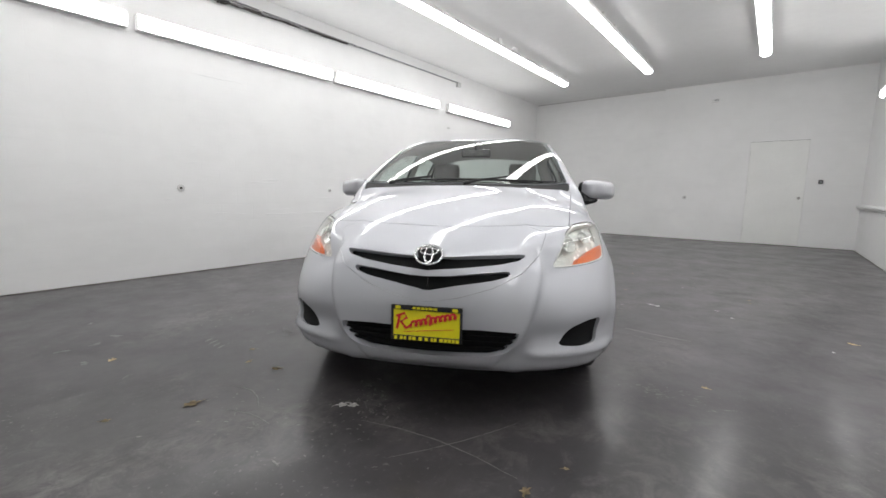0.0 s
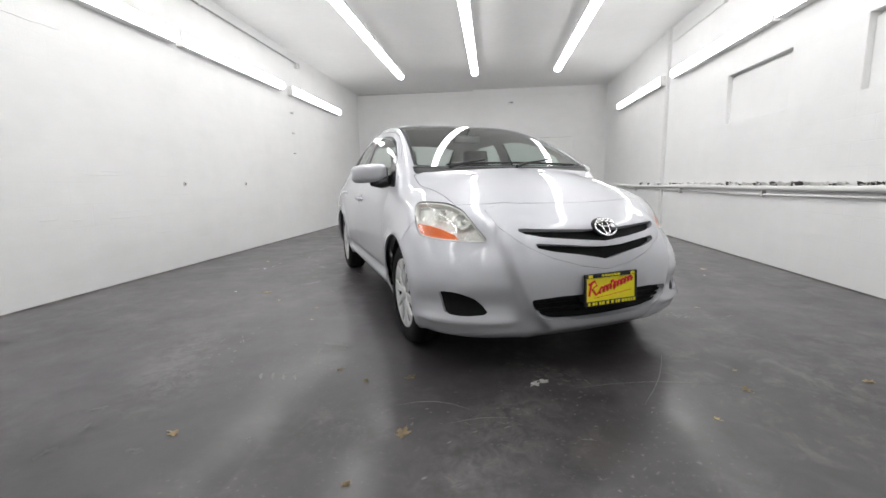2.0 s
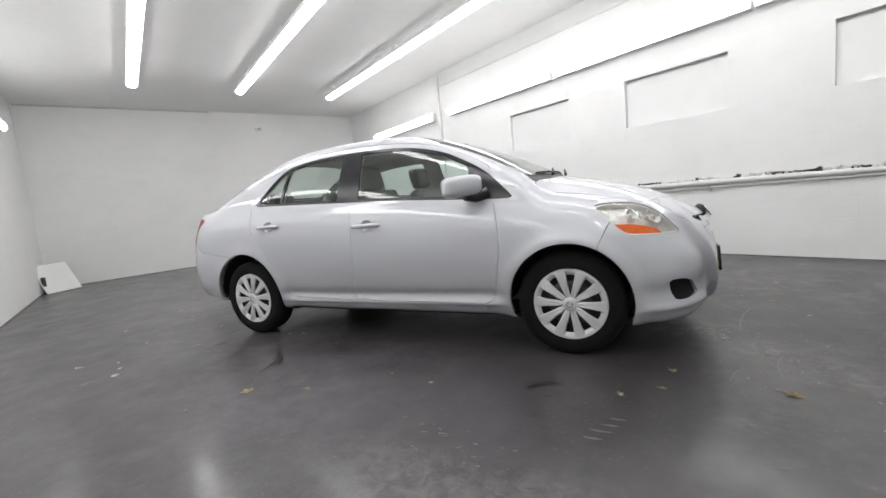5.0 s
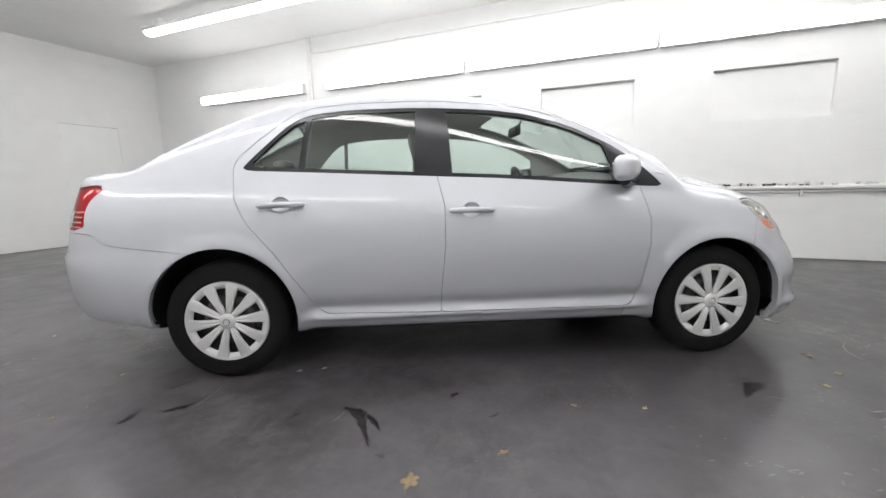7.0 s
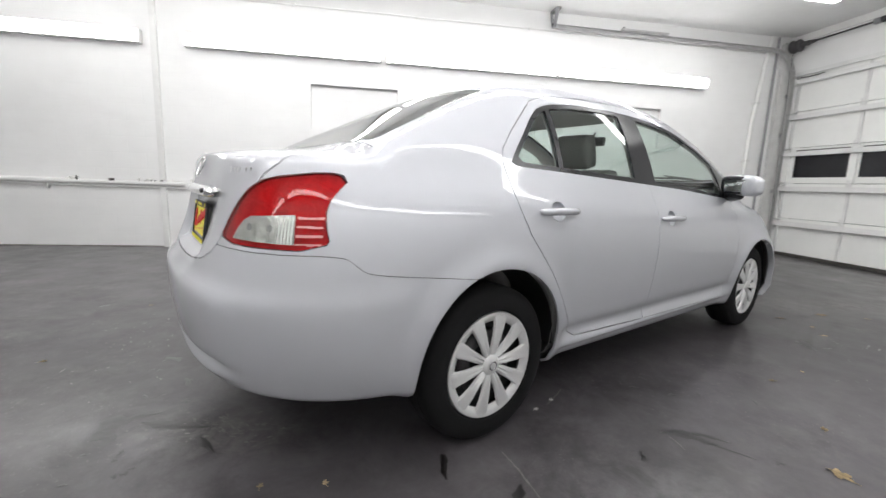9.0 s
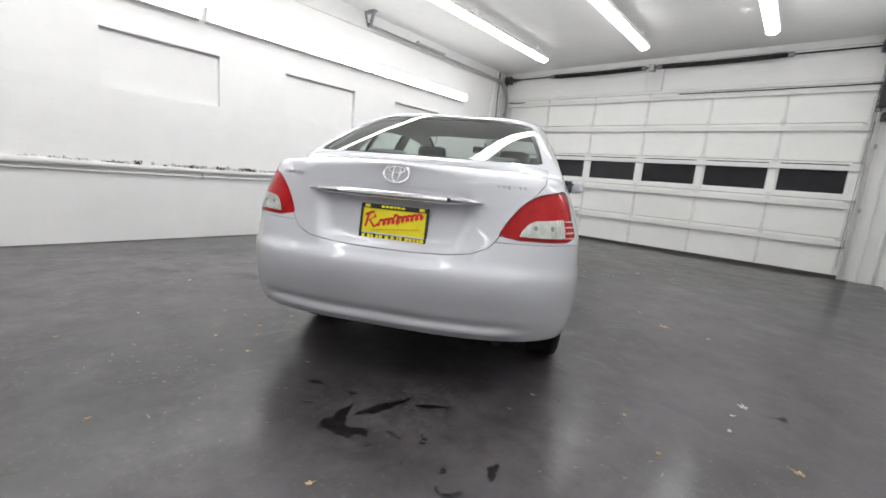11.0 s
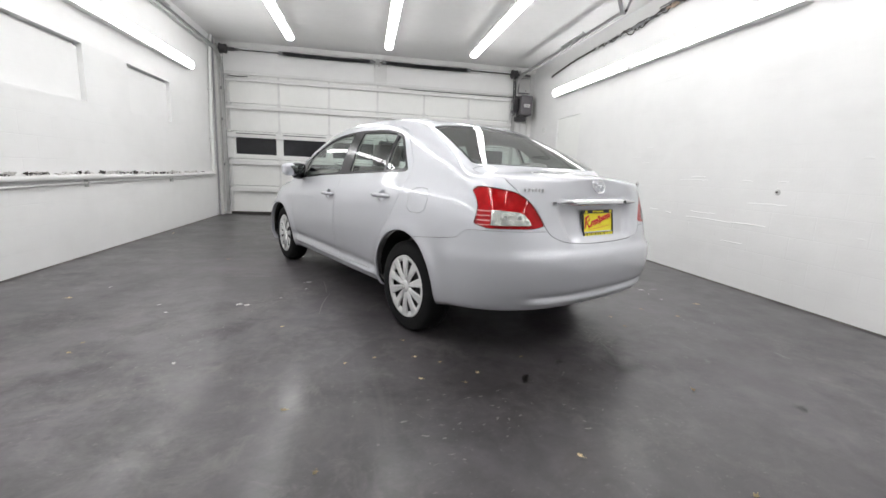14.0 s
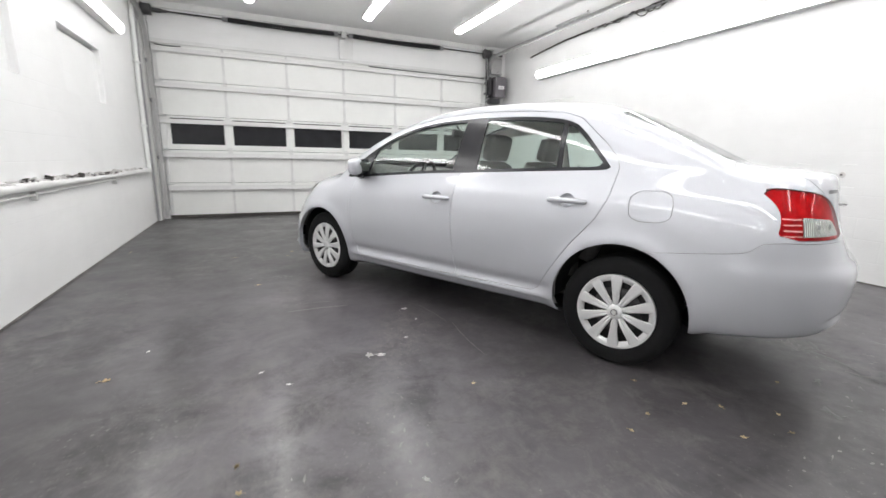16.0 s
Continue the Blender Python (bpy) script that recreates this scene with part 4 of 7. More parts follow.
def sculpt(S):
    """Swage lines, arch lips and the bumper's steps, pushed out along the skin."""
    N = normals_of(S)
    mid = N[S.shape[0] // 2, 20]
    if mid[0] < 0:
        N = -N
    u, v, z = S[..., 0], S[..., 1], S[..., 2]
    d = np.zeros_like(u)
    side = step(0.55, 0.72, u)
    for c, zc, r in ((1.275, 0.315, 0.338), (-1.275, 0.325, 0.350)):
        q = np.sqrt((v - c) ** 2 + (z - zc) ** 2)
        d += side * 0.016 * np.exp(-((q - r - 0.01) / 0.045) ** 2)
    mids = step(-0.95, -0.80, v) * (1 - step(0.80, 0.95, v)) * side
    d += mids * (0.018 * np.exp(-((z - 0.296) / 0.013) ** 2) - 0.020 * np.exp(-((z - 0.352) / 0.026) ** 2))
    line = 0.875 + 0.035 * step(0.2, -1.6, v)
    d += side * step(-1.95, -1.7, v) * (1 - step(-0.6, 0.25, v)) * 0.006 * np.exp(-((z - line) / 0.022) ** 2)
    # nose: the middle of the bumper stands proud of its corners
    nose = step(1.55, 1.8, v) * step(0.20, 0.28, z) * (1 - step(0.62, 0.80, z))
    edge = ease(z, ((0.25, 0.29), (0.29, 0.325), (0.36, 0.400), (0.46, 0.440), (0.64, 0.475), (0.75, 0.458)))
    d += nose * 0.044 * (1 - step(edge - 0.006, edge + 0.020, u))
    # shelf below the corner insert, lip under the nose
    d += step(1.55, 1.75, v) * (1 - step(1.98, 2.05, v)) * step(0.40, 0.50, u) * (0.018 * np.exp(-((z - 0.283) / 0.016) ** 2) - 0.020 * np.exp(-((z - 0.365) / 0.055) ** 2))
    d += step(1.6, 1.85, v) * 0.012 * np.exp(-((z - 0.235) / 0.03) ** 2)
    # tail: bumper shelf, lower valance crease, and the hollow round the plate
    rear = 1 - step(-1.80, -1.60, v)
    d += rear * ((0.020 - 0.014 * step(0.55, 0.80, u)) * step(0.34, 0.44, z) * (1 - step(0.622, 0.662, z)) + (1 - step(0.48, 0.66, u)) * (0.008 * np.exp(-((z - 0.372) / 0.012) ** 2) - 0.016 * np.exp(-((z - 0.408) / 0.016) ** 2)))
    wide = 0.365 - 0.30 * (0.905 - z)
    d -= rear * 0.030 * step(0.690, 0.725, z) * (1 - step(0.885, 0.905, z)) * (1 - step(wide - 0.024, wide + 0.012, u))
    # hood creases
    hood = step(1.2, 1.4, v) * (1 - step(1.92, 2.02, v))
    d += hood * 0.006 * np.exp(-((u - 0.47 + 0.12 * (v - 1.2)) / 0.035) ** 2)
    d[0, :] = d[1, :]
    return S + N * d[..., None]


CAR_AT, CAR_TURN = (0.013, 0.0465, 0.0), 27.0
# ---- the car ----
PAINT = mat("silver_paint", (0.560, 0.570, 0.606), 0.50, metal=0.40, vary=0.015, scale=3, coat=1.0, rough_vary=0.02, fine=900)
RUBBER = mat("tyre_rubber", (0.008, 0.008, 0.0085), 0.85, spec=0.25, vary=0.25, scale=12, bump=0.1, bump_scale=150)
BLACK_PLASTIC = mat("black_plastic", (0.020, 0.020, 0.021), 0.55, vary=0.2, scale=20, bump=0.05, bump_scale=300)
GLOSS_BLACK = mat("gloss_black_frame", (0.022, 0.022, 0.025), 0.20, vary=0.15, scale=10, spec=0.4)
HUBCAP = mat("hubcap_silver", (0.70, 0.70, 0.70), 0.36, metal=0.25, vary=0.05, scale=9, coat=0.4)
GLASS = pane_glass("car_window_glass", (0.80, 0.885, 0.845), 0.0)
SCREEN = pane_glass("windscreen_glass", (0.82, 0.885, 0.855), 0.0, 0.125)
LENS = pane_glass("clear_lamp_lens", (0.93, 0.94, 0.92), 0.02, 0.045)
RED_LENS = pane_glass("red_lamp_lens", (0.66, 0.010, 0.018), 0.02, 0.035)
DEEP_BLACK = mat("matt_black_insert", (0.007, 0.007, 0.0075), 0.7, vary=0.3, scale=20, spec=0.2)
LAMP_SILVER = mat("faceted_lamp_silver", (0.62, 0.62, 0.61), 0.22, metal=0.85, vary=0.25, scale=38, bump=0.9, bump_scale=26)
REFLECTOR = mat("lamp_reflector", (0.84, 0.845, 0.82), 0.26, metal=0.42, vary=0.20, scale=22, bump=0.5, bump_scale=60)
RED_BACK = mat("tail_lamp_backing", (0.86, 0.85, 0.85), 0.4, metal=0.0, vary=0.22, scale=26, bump=0.4, bump_scale=120)
AMBER = mat("amber_lens", (0.90, 0.17, 0.03), 0.2, vary=0.1, scale=60, coat=0.6, bump=0.1, bump_scale=200)
PINK_RIB = mat("pale_red_rib", (0.80, 0.34, 0.34), 0.3, vary=0.1, scale=40, coat=0.5)
SATIN = mat("bright_chrome_strip", (0.78, 0.78, 0.79), 0.14, metal=0.95, vary=0.04, scale=8, coat=0.6)
SEAT = mat("seat_cloth", (0.20, 0.195, 0.19), 0.9, vary=0.12, scale=30, bump=0.2, bump_scale=500)
TRIM_GREY = mat("cabin_plastic", (0.26, 0.255, 0.25), 0.65, vary=0.08, scale=15, bump=0.06, bump_scale=300)
HEADLINER = mat("headliner_cloth", (0.52, 0.51, 0.49), 0.9, vary=0.05, scale=30)
PLATE_YELLOW = mat("yellow_plate", (0.90, 0.80, 0.02), 0.4, vary=0.04, scale=20)
PLATE_RED = mat("red_script", (0.70, 0.03, 0.03), 0.45, vary=0.1, scale=30)
BADGE = mat("dull_badge_chrome", (0.52, 0.52, 0.53), 0.38, metal=0.55, vary=0.05, scale=30)
MIRROR = mat("mirror_glass", (0.66, 0.70, 0.70), 0.02, metal=1.0, vary=0.0, rough_vary=0.0)

car = thing("car", "silver four-door saloon car with wheel covers, parked on the floor", "car", CAR_AT, CAR_TURN)

S = skin()[0]
S = sculpt(S)
NRM = normals_of(S)
if NRM[S.shape[0] // 2, 20, 0] < 0:
    NRM = -NRM
for end, near in ((0, 2), (-1, -3)):
    NRM[end] = NRM[near] * np.array([0.0, 1, 1])
NRM[:, -1, 0] = 0
for k in range(2):
    NRM[:, 1:-1] = NRM[:, 1:-1] * 0.5 + 0.25 * (NRM[:, :-2] + NRM[:, 2:])
    NRM[1:-1] = NRM[1:-1] * 0.5 + 0.25 * (NRM[:-2] + NRM[2:])
# even out the gloss of hood, roof and boot lid
calm = ((np.abs(S[..., 1] - 1.13) > 0.10) & (np.abs(S[..., 1] + 1.70) > 0.07) & (S[..., 1] < 1.86) & (S[..., 1] > -2.03) & (NRM[..., 2] > 0.55))[..., None]
for k in range(14):
    M = NRM.copy()
    M[1:-1] = NRM[1:-1] * 0.5 + 0.25 * (NRM[:-2] + NRM[2:])
    M[:, 1:-1] = M[:, 1:-1] * 0.5 + 0.25 * (M[:, :-2] + M[:, 2:])
    NRM = np.where(calm, M, NRM)
    NRM[:, -1, 0] = 0
NRM /= np.maximum(np.linalg.norm(NRM, axis=-1, keepdims=True), 1e-6)
NC, NR = S.shape[0], S.shape[1]
V, N = S.reshape(-1, 3).copy(), NRM.reshape(-1, 3).copy()
SKIN = [(i * NR + j, (i + 1) * NR + j, (i + 1) * NR + j + 1, i * NR + j + 1) for i in range(NC - 1) for j in range(NR - 1)]
# the faces turn outward
_a, _b, _c = V[SKIN[NC // 2 * (NR - 1) + 25][0]], V[SKIN[NC // 2 * (NR - 1) + 25][1]], V[SKIN[NC // 2 * (NR - 1) + 25][2]]
if np.cross(_b - _a, _c - _a)[0] < 0:
    SKIN = [q[::-1] for q in SKIN]


def split(polys, fn):
    """Cuts the sheet along fn = 0: the faces inside (fn > 0), and those outside."""
    global V, N
    f = fn(V).tolist()
    ins, out, cache, add = [], [], {}, []
    base = len(V)
    for p in polys:
        s = [f[i] for i in p]
        if min(s) >= 0:
            ins.append(p)
        elif max(s) <= 0:
            out.append(p)
        else:
            a, b = [], []
            for k, i in enumerate(p):
                j = p[(k + 1) % len(p)]
                fi, fj = f[i], f[j]
                if fi >= 0:
                    a.append(i)
                if fi <= 0:
                    b.append(i)
                if fi * fj < 0:
                    key = (i, j) if i < j else (j, i)
                    if key not in cache:
                        t = f[key[0]] / (f[key[0]] - f[key[1]])
                        cache[key] = base + len(add)
                        add.append((key[0], key[1], t))
                    a.append(cache[key])
                    b.append(cache[key])
            if len(a) > 2:
                ins.append(tuple(a))
            if len(b) > 2:
                out.append(tuple(b))
    if add:
        i, j, t = np.array([q[0] for q in add]), np.array([q[1] for q in add]), np.array([q[2] for q in add])[:, None]
        V = np.concatenate([V, V[i] * (1 - t) + V[j] * t])
        n = N[i] * (1 - t) + N[j] * t
        N = np.concatenate([N, n / np.maximum(np.linalg.norm(n, axis=1, keepdims=True), 1e-6)])
    return ins, out


def carve(polys, fn, gap=0.0016):
    """Takes a panel out of the sheet, with an open joint round it."""
    ins, rest = split(polys, lambda P: fn(P) - gap)
    _, out = split(rest, lambda P: fn(P) + gap)
    return ins, out


def refine(polys, times=1):
    """Cuts every face of a small patch into quarters, for fine lines on it."""
    global V, N
    for _ in range(times):
        mids, add_v, add_n, out = {}, [], [], []
        base = len(V)

        def put(ids):
            k = base + len(add_v)
            add_v.append(V[list(ids)].mean(0))
            n = N[list(ids)].mean(0)
            add_n.append(n / max(np.linalg.norm(n), 1e-6))
            return k

        for p in polys:
            c = put(p)
            m = []
            for k, i in enumerate(p):
                e = (min(i, p[(k + 1) % len(p)]), max(i, p[(k + 1) % len(p)]))
                if e not in mids:
                    mids[e] = put(e)
                m.append(mids[e])
            for k, i in enumerate(p):
                out.append((m[k - 1], i, m[k], c))
        V, N = np.concatenate([V, np.array(add_v)]), np.concatenate([N, np.array(add_n)])
        polys = out
    return polys


def inside(poly, a, b):
    """Signed distance to a polygon, positive inside."""
    poly = np.array(poly, float)
    d = np.full(a.shape, 1e9)
    odd = np.zeros(a.shape, bool)
    for (x0, y0), (x1, y1) in zip(poly, np.roll(poly, -1, 0)):
        ex, ey = x1 - x0, y1 - y0
        t = np.clip(((a - x0) * ex + (b - y0) * ey) / (ex * ex + ey * ey + 1e-12), 0, 1)
        d = np.minimum(d, np.hypot(a - x0 - t * ex, b - y0 - t * ey))
        if y0 != y1:
            odd ^= ((y0 > b) != (y1 > b)) & (a < (x1 - x0) * (b - y0) / (y1 - y0) + x0)
    return np.where(odd, d, -d)


def soft_poly(pts, k=3):
    """Rounds a polygon's corners a little."""
    for _ in range(k - 1):
        pts = [q for (a, b) in zip(pts, pts[1:] + pts[:1]) for q in ((a[0] * 0.8 + b[0] * 0.2, a[1] * 0.8 + b[1] * 0.2), (a[0] * 0.2 + b[0] * 0.8, a[1] * 0.2 + b[1] * 0.8))]
    return pts


def sheet(name, polys, material, parent, label="", sides=(1,), depth=0.010, lift=0.0):
    """A panel from faces of the skin: sides 1 (right), -1 (left) or both in one; its edges are turned in by depth."""
    verts, norms, faces = [], [], []
    used = sorted({i for p in polys for i in p})
    count = {}
    for p in polys:
        for k, i in enumerate(p):
            e = (i, p[(k + 1) % len(p)])
            key = (min(e), max(e))
            count[key] = None if key in count else e
    rim = [e for e in count.values() if e and not (abs(V[e[0], 0]) < 1e-5 and abs(V[e[1], 0]) < 1e-5)]
    centre = {}
    for s in sides:
        flip = np.array([s, 1, 1.0])
        at = {}
        for i in used:
            if len(sides) == 2 and abs(V[i, 0]) < 1e-5 and i in centre:
                at[i] = centre[i]
                continue
            at[i] = len(verts)
            if abs(V[i, 0]) < 1e-5:
                centre[i] = at[i]
            verts.append((V[i] + N[i] * lift) * flip)
            norms.append(N[i] * flip)
        for p in polys:
            q = [at[i] for i in p]
            faces.append(q if s > 0 else q[::-1])
        if depth:
            for i, j in rim:
                n = np.cross(V[j] - V[i], N[i])
                n = n / max(np.linalg.norm(n), 1e-9) * flip
                k = len(verts)
                for q in (V[i] + N[i] * lift, V[j] + N[j] * lift, V[j] + N[j] * (lift - depth), V[i] + N[i] * (lift - depth)):
                    verts.append(q * flip)
                    norms.append(n)
                q = [k + 1, k, k + 3, k + 2]
                faces.append(q if s > 0 else q[::-1])
    me = bpy.data.meshes.new(name)
    me.from_pydata([tuple(v) for v in verts], [], faces)
    me.materials.append(material)
    me.shade_smooth()
    me.normals_split_custom_set_from_vertices([tuple(n) for n in norms])
    me.update()
    return part(name, me, material, parent, label)


# ---- outlines of the panels: side view (along, height), front and rear view (half width, height) ----
DLO = soft_poly([(-1.155, 1.042), (-0.87, 1.030), (-0.27, 1.000), (0.16, 0.980), (0.71, 0.938), (0.97, 0.922), (0.985, 0.935), (0.83, 1.085), (0.71, 1.162),
                 (0.51, 1.262), (0.29, 1.320), (0.08, 1.346), (-0.28, 1.358), (-0.63, 1.350), (-0.84, 1.325), (-0.94, 1.285), (-1.16, 1.062)], 2)
REAR_DOOR = [(-1.204, 1.05), (-1.184, 0.90), (-1.132, 0.79), (-1.005, 0.635), (-0.90, 0.475), (-0.85, 0.395), (-0.82, 0.345), (-0.78, 0.320), (-0.200, 0.306), (-0.195, 0.44), (-0.173, 0.66), (-0.172, 0.85),
             (-0.200, 0.98), (-0.215, 1.20), (-0.228, 1.395), (-0.60, 1.385), (-0.82, 1.365), (-0.93, 1.33), (-1.10, 1.19), (-1.19, 1.10)]
FRONT_DOOR = [(-0.228, 1.395), (-0.215, 1.20), (-0.200, 0.98), (-0.172, 0.85), (-0.173, 0.66), (-0.195, 0.44), (-0.200, 0.306), (0.78, 0.298), (0.825, 0.318), (0.85, 0.38), (0.895, 0.62), (0.895, 0.76), (0.865, 0.90),
              (0.845, 1.0), (0.83, 1.125), (0.71, 1.202), (0.51, 1.297), (0.29, 1.350), (0.08, 1.378)]
HEADLAMP = soft_poly([(0.395, 0.838), (0.30, 0.848), (0.10, 0.841), (-0.04, 0.808), (-0.115, 0.765), (-0.19, 0.710), (-0.272, 0.656), (-0.10, 0.657), (0.06, 0.663), (0.255, 0.676), (0.31, 0.715), (0.36, 0.775)], 2)
AMBER_SHAPE = [(0.34, 0.738), (0.20, 0.731), (0.09, 0.717), (-0.02, 0.690), (-0.07, 0.660), (0.25, 0.66), (0.32, 0.70)]
TAILLAMP = soft_poly([(-0.300, 0.774), (-0.240, 0.845), (-0.180, 0.900), (-0.115, 0.940), (-0.03, 0.967), (0.20, 0.988), (0.285, 0.975), (0.245, 0.930), (0.228, 0.900), (0.222, 0.865), (0.255, 0.772)], 2)
TAIL_CLEAR = [(-0.185, 0.790), (-0.162, 0.818), (-0.130, 0.843), (-0.09, 0.858), (0.115, 0.868), (0.120, 0.788)]
FOG = soft_poly([(0.045, 0.426), (-0.085, 0.425), (-0.205, 0.400), (-0.258, 0.365), (-0.304, 0.321), (-0.15, 0.309), (-0.010, 0.316), (0.022, 0.36)], 2)
SLIT_A = [(0.415, 0.722), (0.26, 0.717), (0.10, 0.711), (-0.1, 0.707), (-0.1, 0.652), (0.0, 0.653), (0.06, 0.659), (0.16, 0.667), (0.31, 0.681), (0.385, 0.696), (0.410, 0.709)]
SLIT_B = [(0.358, 0.655), (0.226, 0.646), (0.09, 0.632), (-0.1, 0.625), (-0.1, 0.568), (0.015, 0.570), (0.065, 0.581), (0.15, 0.597), (0.28, 0.616), (0.345, 0.633)]
LOW_GRILLE = soft_poly([(-0.4, 0.398), (0.405, 0.412), (0.392, 0.355), (0.350, 0.308), (0.25, 0.283), (-0.4, 0.268)], 2)
BOOT = [(-0.3, 2.0), (0.640, 2.0), (0.640, 1.01), (0.580, 0.925), (0.505, 0.83), (0.472, 0.775), (0.442, 0.735), (0.37, 0.704), (0.26, 0.690), (0.12, 0.684), (-0.3, 0.682)]
SURROUND = [(-0.5, 0.522), (0.02, 0.522), (0.14, 0.543), (0.29, 0.588), (0.41, 0.650), (0.475, 0.718), (0.56, 0.95), (-0.5, 0.95)]
FUEL = soft_poly([(-1.49, 0.800), (-1.295, 0.796), (-1.285, 0.945), (-1.485, 0.950)], 3)


def side_of(poly, low=0.35):
    return lambda P: np.minimum(inside(poly, P[:, 1], P[:, 2]), P[:, 0] - low)


def arch(P):
    q = np.maximum(0.338 - np.hypot(P[:, 1] - 1.275, P[:, 2] - 0.315), 0.350 - np.hypot(P[:, 1] + 1.275, P[:, 2] - 0.325))
    return np.minimum(q, P[:, 0] - 0.50)


def head_coord(P):
    return P[:, 0] - 0.65 - (P[:, 1] - 1.70)


def tail_coord(P):
    return P[:, 0] - 0.60 + P[:, 1] + 1.95


def front_of(poly, at=1.7):
    return lambda P: np.minimum(inside(poly, P[:, 0], P[:, 2]), P[:, 1] - at)


def hood_front(P):
    return 1.835 - 0.52 * P[:, 0] ** 2


def windscreen(P):
    edge = ease(P[:, 1], RAIL_U) - 0.028 - P[:, 0]
    return np.minimum(np.minimum(1.125 - 0.22 * P[:, 0] ** 2 - P[:, 1], P[:, 1] - (0.235 - 0.10 * P[:, 0] ** 2)), np.minimum(edge, P[:, 2] - 0.9))


def rear_window(P):
    edge = ease(P[:, 1], RAIL_U) - 0.018 - 0.014 * step(-1.5, -1.15, P[:, 1]) - P[:, 0]
    return np.minimum(np.minimum(P[:, 1] + 1.675 - 0.03 * P[:, 0] ** 2, -1.100 - 0.10 * P[:, 0] ** 2 - P[:, 1]), np.minimum(edge, P[:, 2] - 0.9))


def hood(P):
    return np.minimum(np.minimum(hood_front(P) - P[:, 1], P[:, 1] - (1.185 - 0.20 * P[:, 0] ** 2)), np.minimum(0.672 - 0.10 * (P[:, 1] - 1.1) - P[:, 0], P[:, 2] - 0.7))


def cowl(P):
    return np.minimum(np.minimum(1.185 - 0.20 * P[:, 0] ** 2 - P[:, 1], P[:, 1] - (1.125 - 0.22 * P[:, 0] ** 2)), np.minimum(0.665 - P[:, 0], P[:, 2] - 0.9))


def boot_lid(P):
    return np.minimum(inside(BOOT, P[:, 0], P[:, 2]), -1.690 - P[:, 1])


def front_bumper(P):
    low = P[:, 1] - (1.535 + 0.10 * step(0.55, 0.68, P[:, 2]))
    high = P[:, 1] - hood_front(P)
    return np.where(P[:, 2] > 0.675, high, np.maximum(low, high))


def rear_bumper(P):
    line = ease(P[:, 1], ((-2.2, 0.76), (-1.95, 0.76), (-1.86, 0.752), (-1.794, 0.706), (-1.651, 0.682), (-1.40, 0.652)))
    return np.minimum(line - P[:, 2], -1.37 - P[:, 1])


DOOR_EDGE = ((0.20, 0.298, 0.318, 0.38, 0.62, 0.76, 0.90, 1.0, 1.125), (0.78, 0.78, 0.825, 0.85, 0.895, 0.895, 0.865, 0.845, 0.83))


# ---- cut the skin into panels ----
low = {i * NR + j for i in range(NC) for j in range(6)}
_, under = split([q for q in SKIN if all(i in low for i in q)], arch)
_, rest = split([q for q in SKIN if not all(i in low for i in q)], arch)
dlo, rest = split(rest, side_of(DLO))
ws, rest = split(rest, windscreen)
rw, rest = split(rest, rear_window)
lamp, rest = carve(rest, lambda P: np.minimum(inside(HEADLAMP, head_coord(P), P[:, 2]), P[:, 1] - 1.2))
tlamp, rest = carve(rest, lambda P: np.minimum(inside(TAILLAMP, tail_coord(P), P[:, 2]), -1.6 - P[:, 1]))
cowl_f, rest = split(rest, cowl)
hood_f, rest = carve(rest, hood)
boot_f, rest = carve(rest, boot_lid)
fb, rest = carve(rest, front_bumper, 0.0014)
rb, rest = carve(rest, rear_bumper, 0.0011)
fd, rest = carve(rest, side_of(FRONT_DOOR))
rd, rest = carve(rest, side_of(REAR_DOOR))
HANDLES = ((-0.037, 0.828), (-0.966, 0.874))
_, fd = split(fd, lambda P: 1 - np.hypot((P[:, 1] - HANDLES[0][0]) / 0.047, (P[:, 2] - HANDLES[0][1]) / 0.039))
_, rd = split(rd, lambda P: 1 - np.hypot((P[:, 1] - HANDLES[1][0]) / 0.047, (P[:, 2] - HANDLES[1][1]) / 0.039))
fen, shell_f = carve(rest, lambda P: np.where(P[:, 2] < 0.93 + 0.22 * (1.25 - P[:, 1]), P[:, 1] - np.interp(P[:, 2], DOOR_EDGE[0], DOOR_EDGE[1]), -0.05))
sur, fb = carve(fb, front_of(SURROUND, 1.75), 0.0007)
slit_a, sur = split(sur, front_of(SLIT_A, 1.85))
slit_b, sur = split(sur, front_of(SLIT_B, 1.85))
low_g, fb = split(fb, front_of(LOW_GRILLE, 1.85))
fog, fb = split(fb, lambda P: np.minimum(inside(FOG, head_coord(P), P[:, 2]), P[:, 1] - 1.5))
fuel_f, shell_left = carve(shell_f, side_of(FUEL), 0.0015)

lamp, tlamp, low_g = refine(lamp, 2), refine(tlamp, 2), refine(low_g, 2)


def even_glass(polys, lo, hi):
    """Gives a pane points of its own, whose gloss follows one even curve over the whole pane."""
    global V, N
    ids = sorted({i for p in polys for i in p})
    base = len(V)
    at = {i: base + k for k, i in enumerate(ids)}
    P, Q = V[ids], N[ids].copy()
    u, v = P[:, 0], P[:, 1]
    ok = (v > lo) & (v < hi)
    for c, basis in ((0, (u, u * v, u ** 3)), (1, (u * 0 + 1, v, u * u)), (2, (u * 0 + 1, v, u * u))):
        B = np.stack(basis, 1)
        Q[:, c] = B @ np.linalg.lstsq(B[ok], Q[ok, c], rcond=None)[0]
    V, N = np.concatenate([V, P]), np.concatenate([N, Q / np.linalg.norm(Q, axis=1, keepdims=True)])
    return [tuple(at[i] for i in p) for p in polys]


ws, rw = even_glass(ws, 0.34, 0.98), even_glass(rw, -1.53, -1.16)

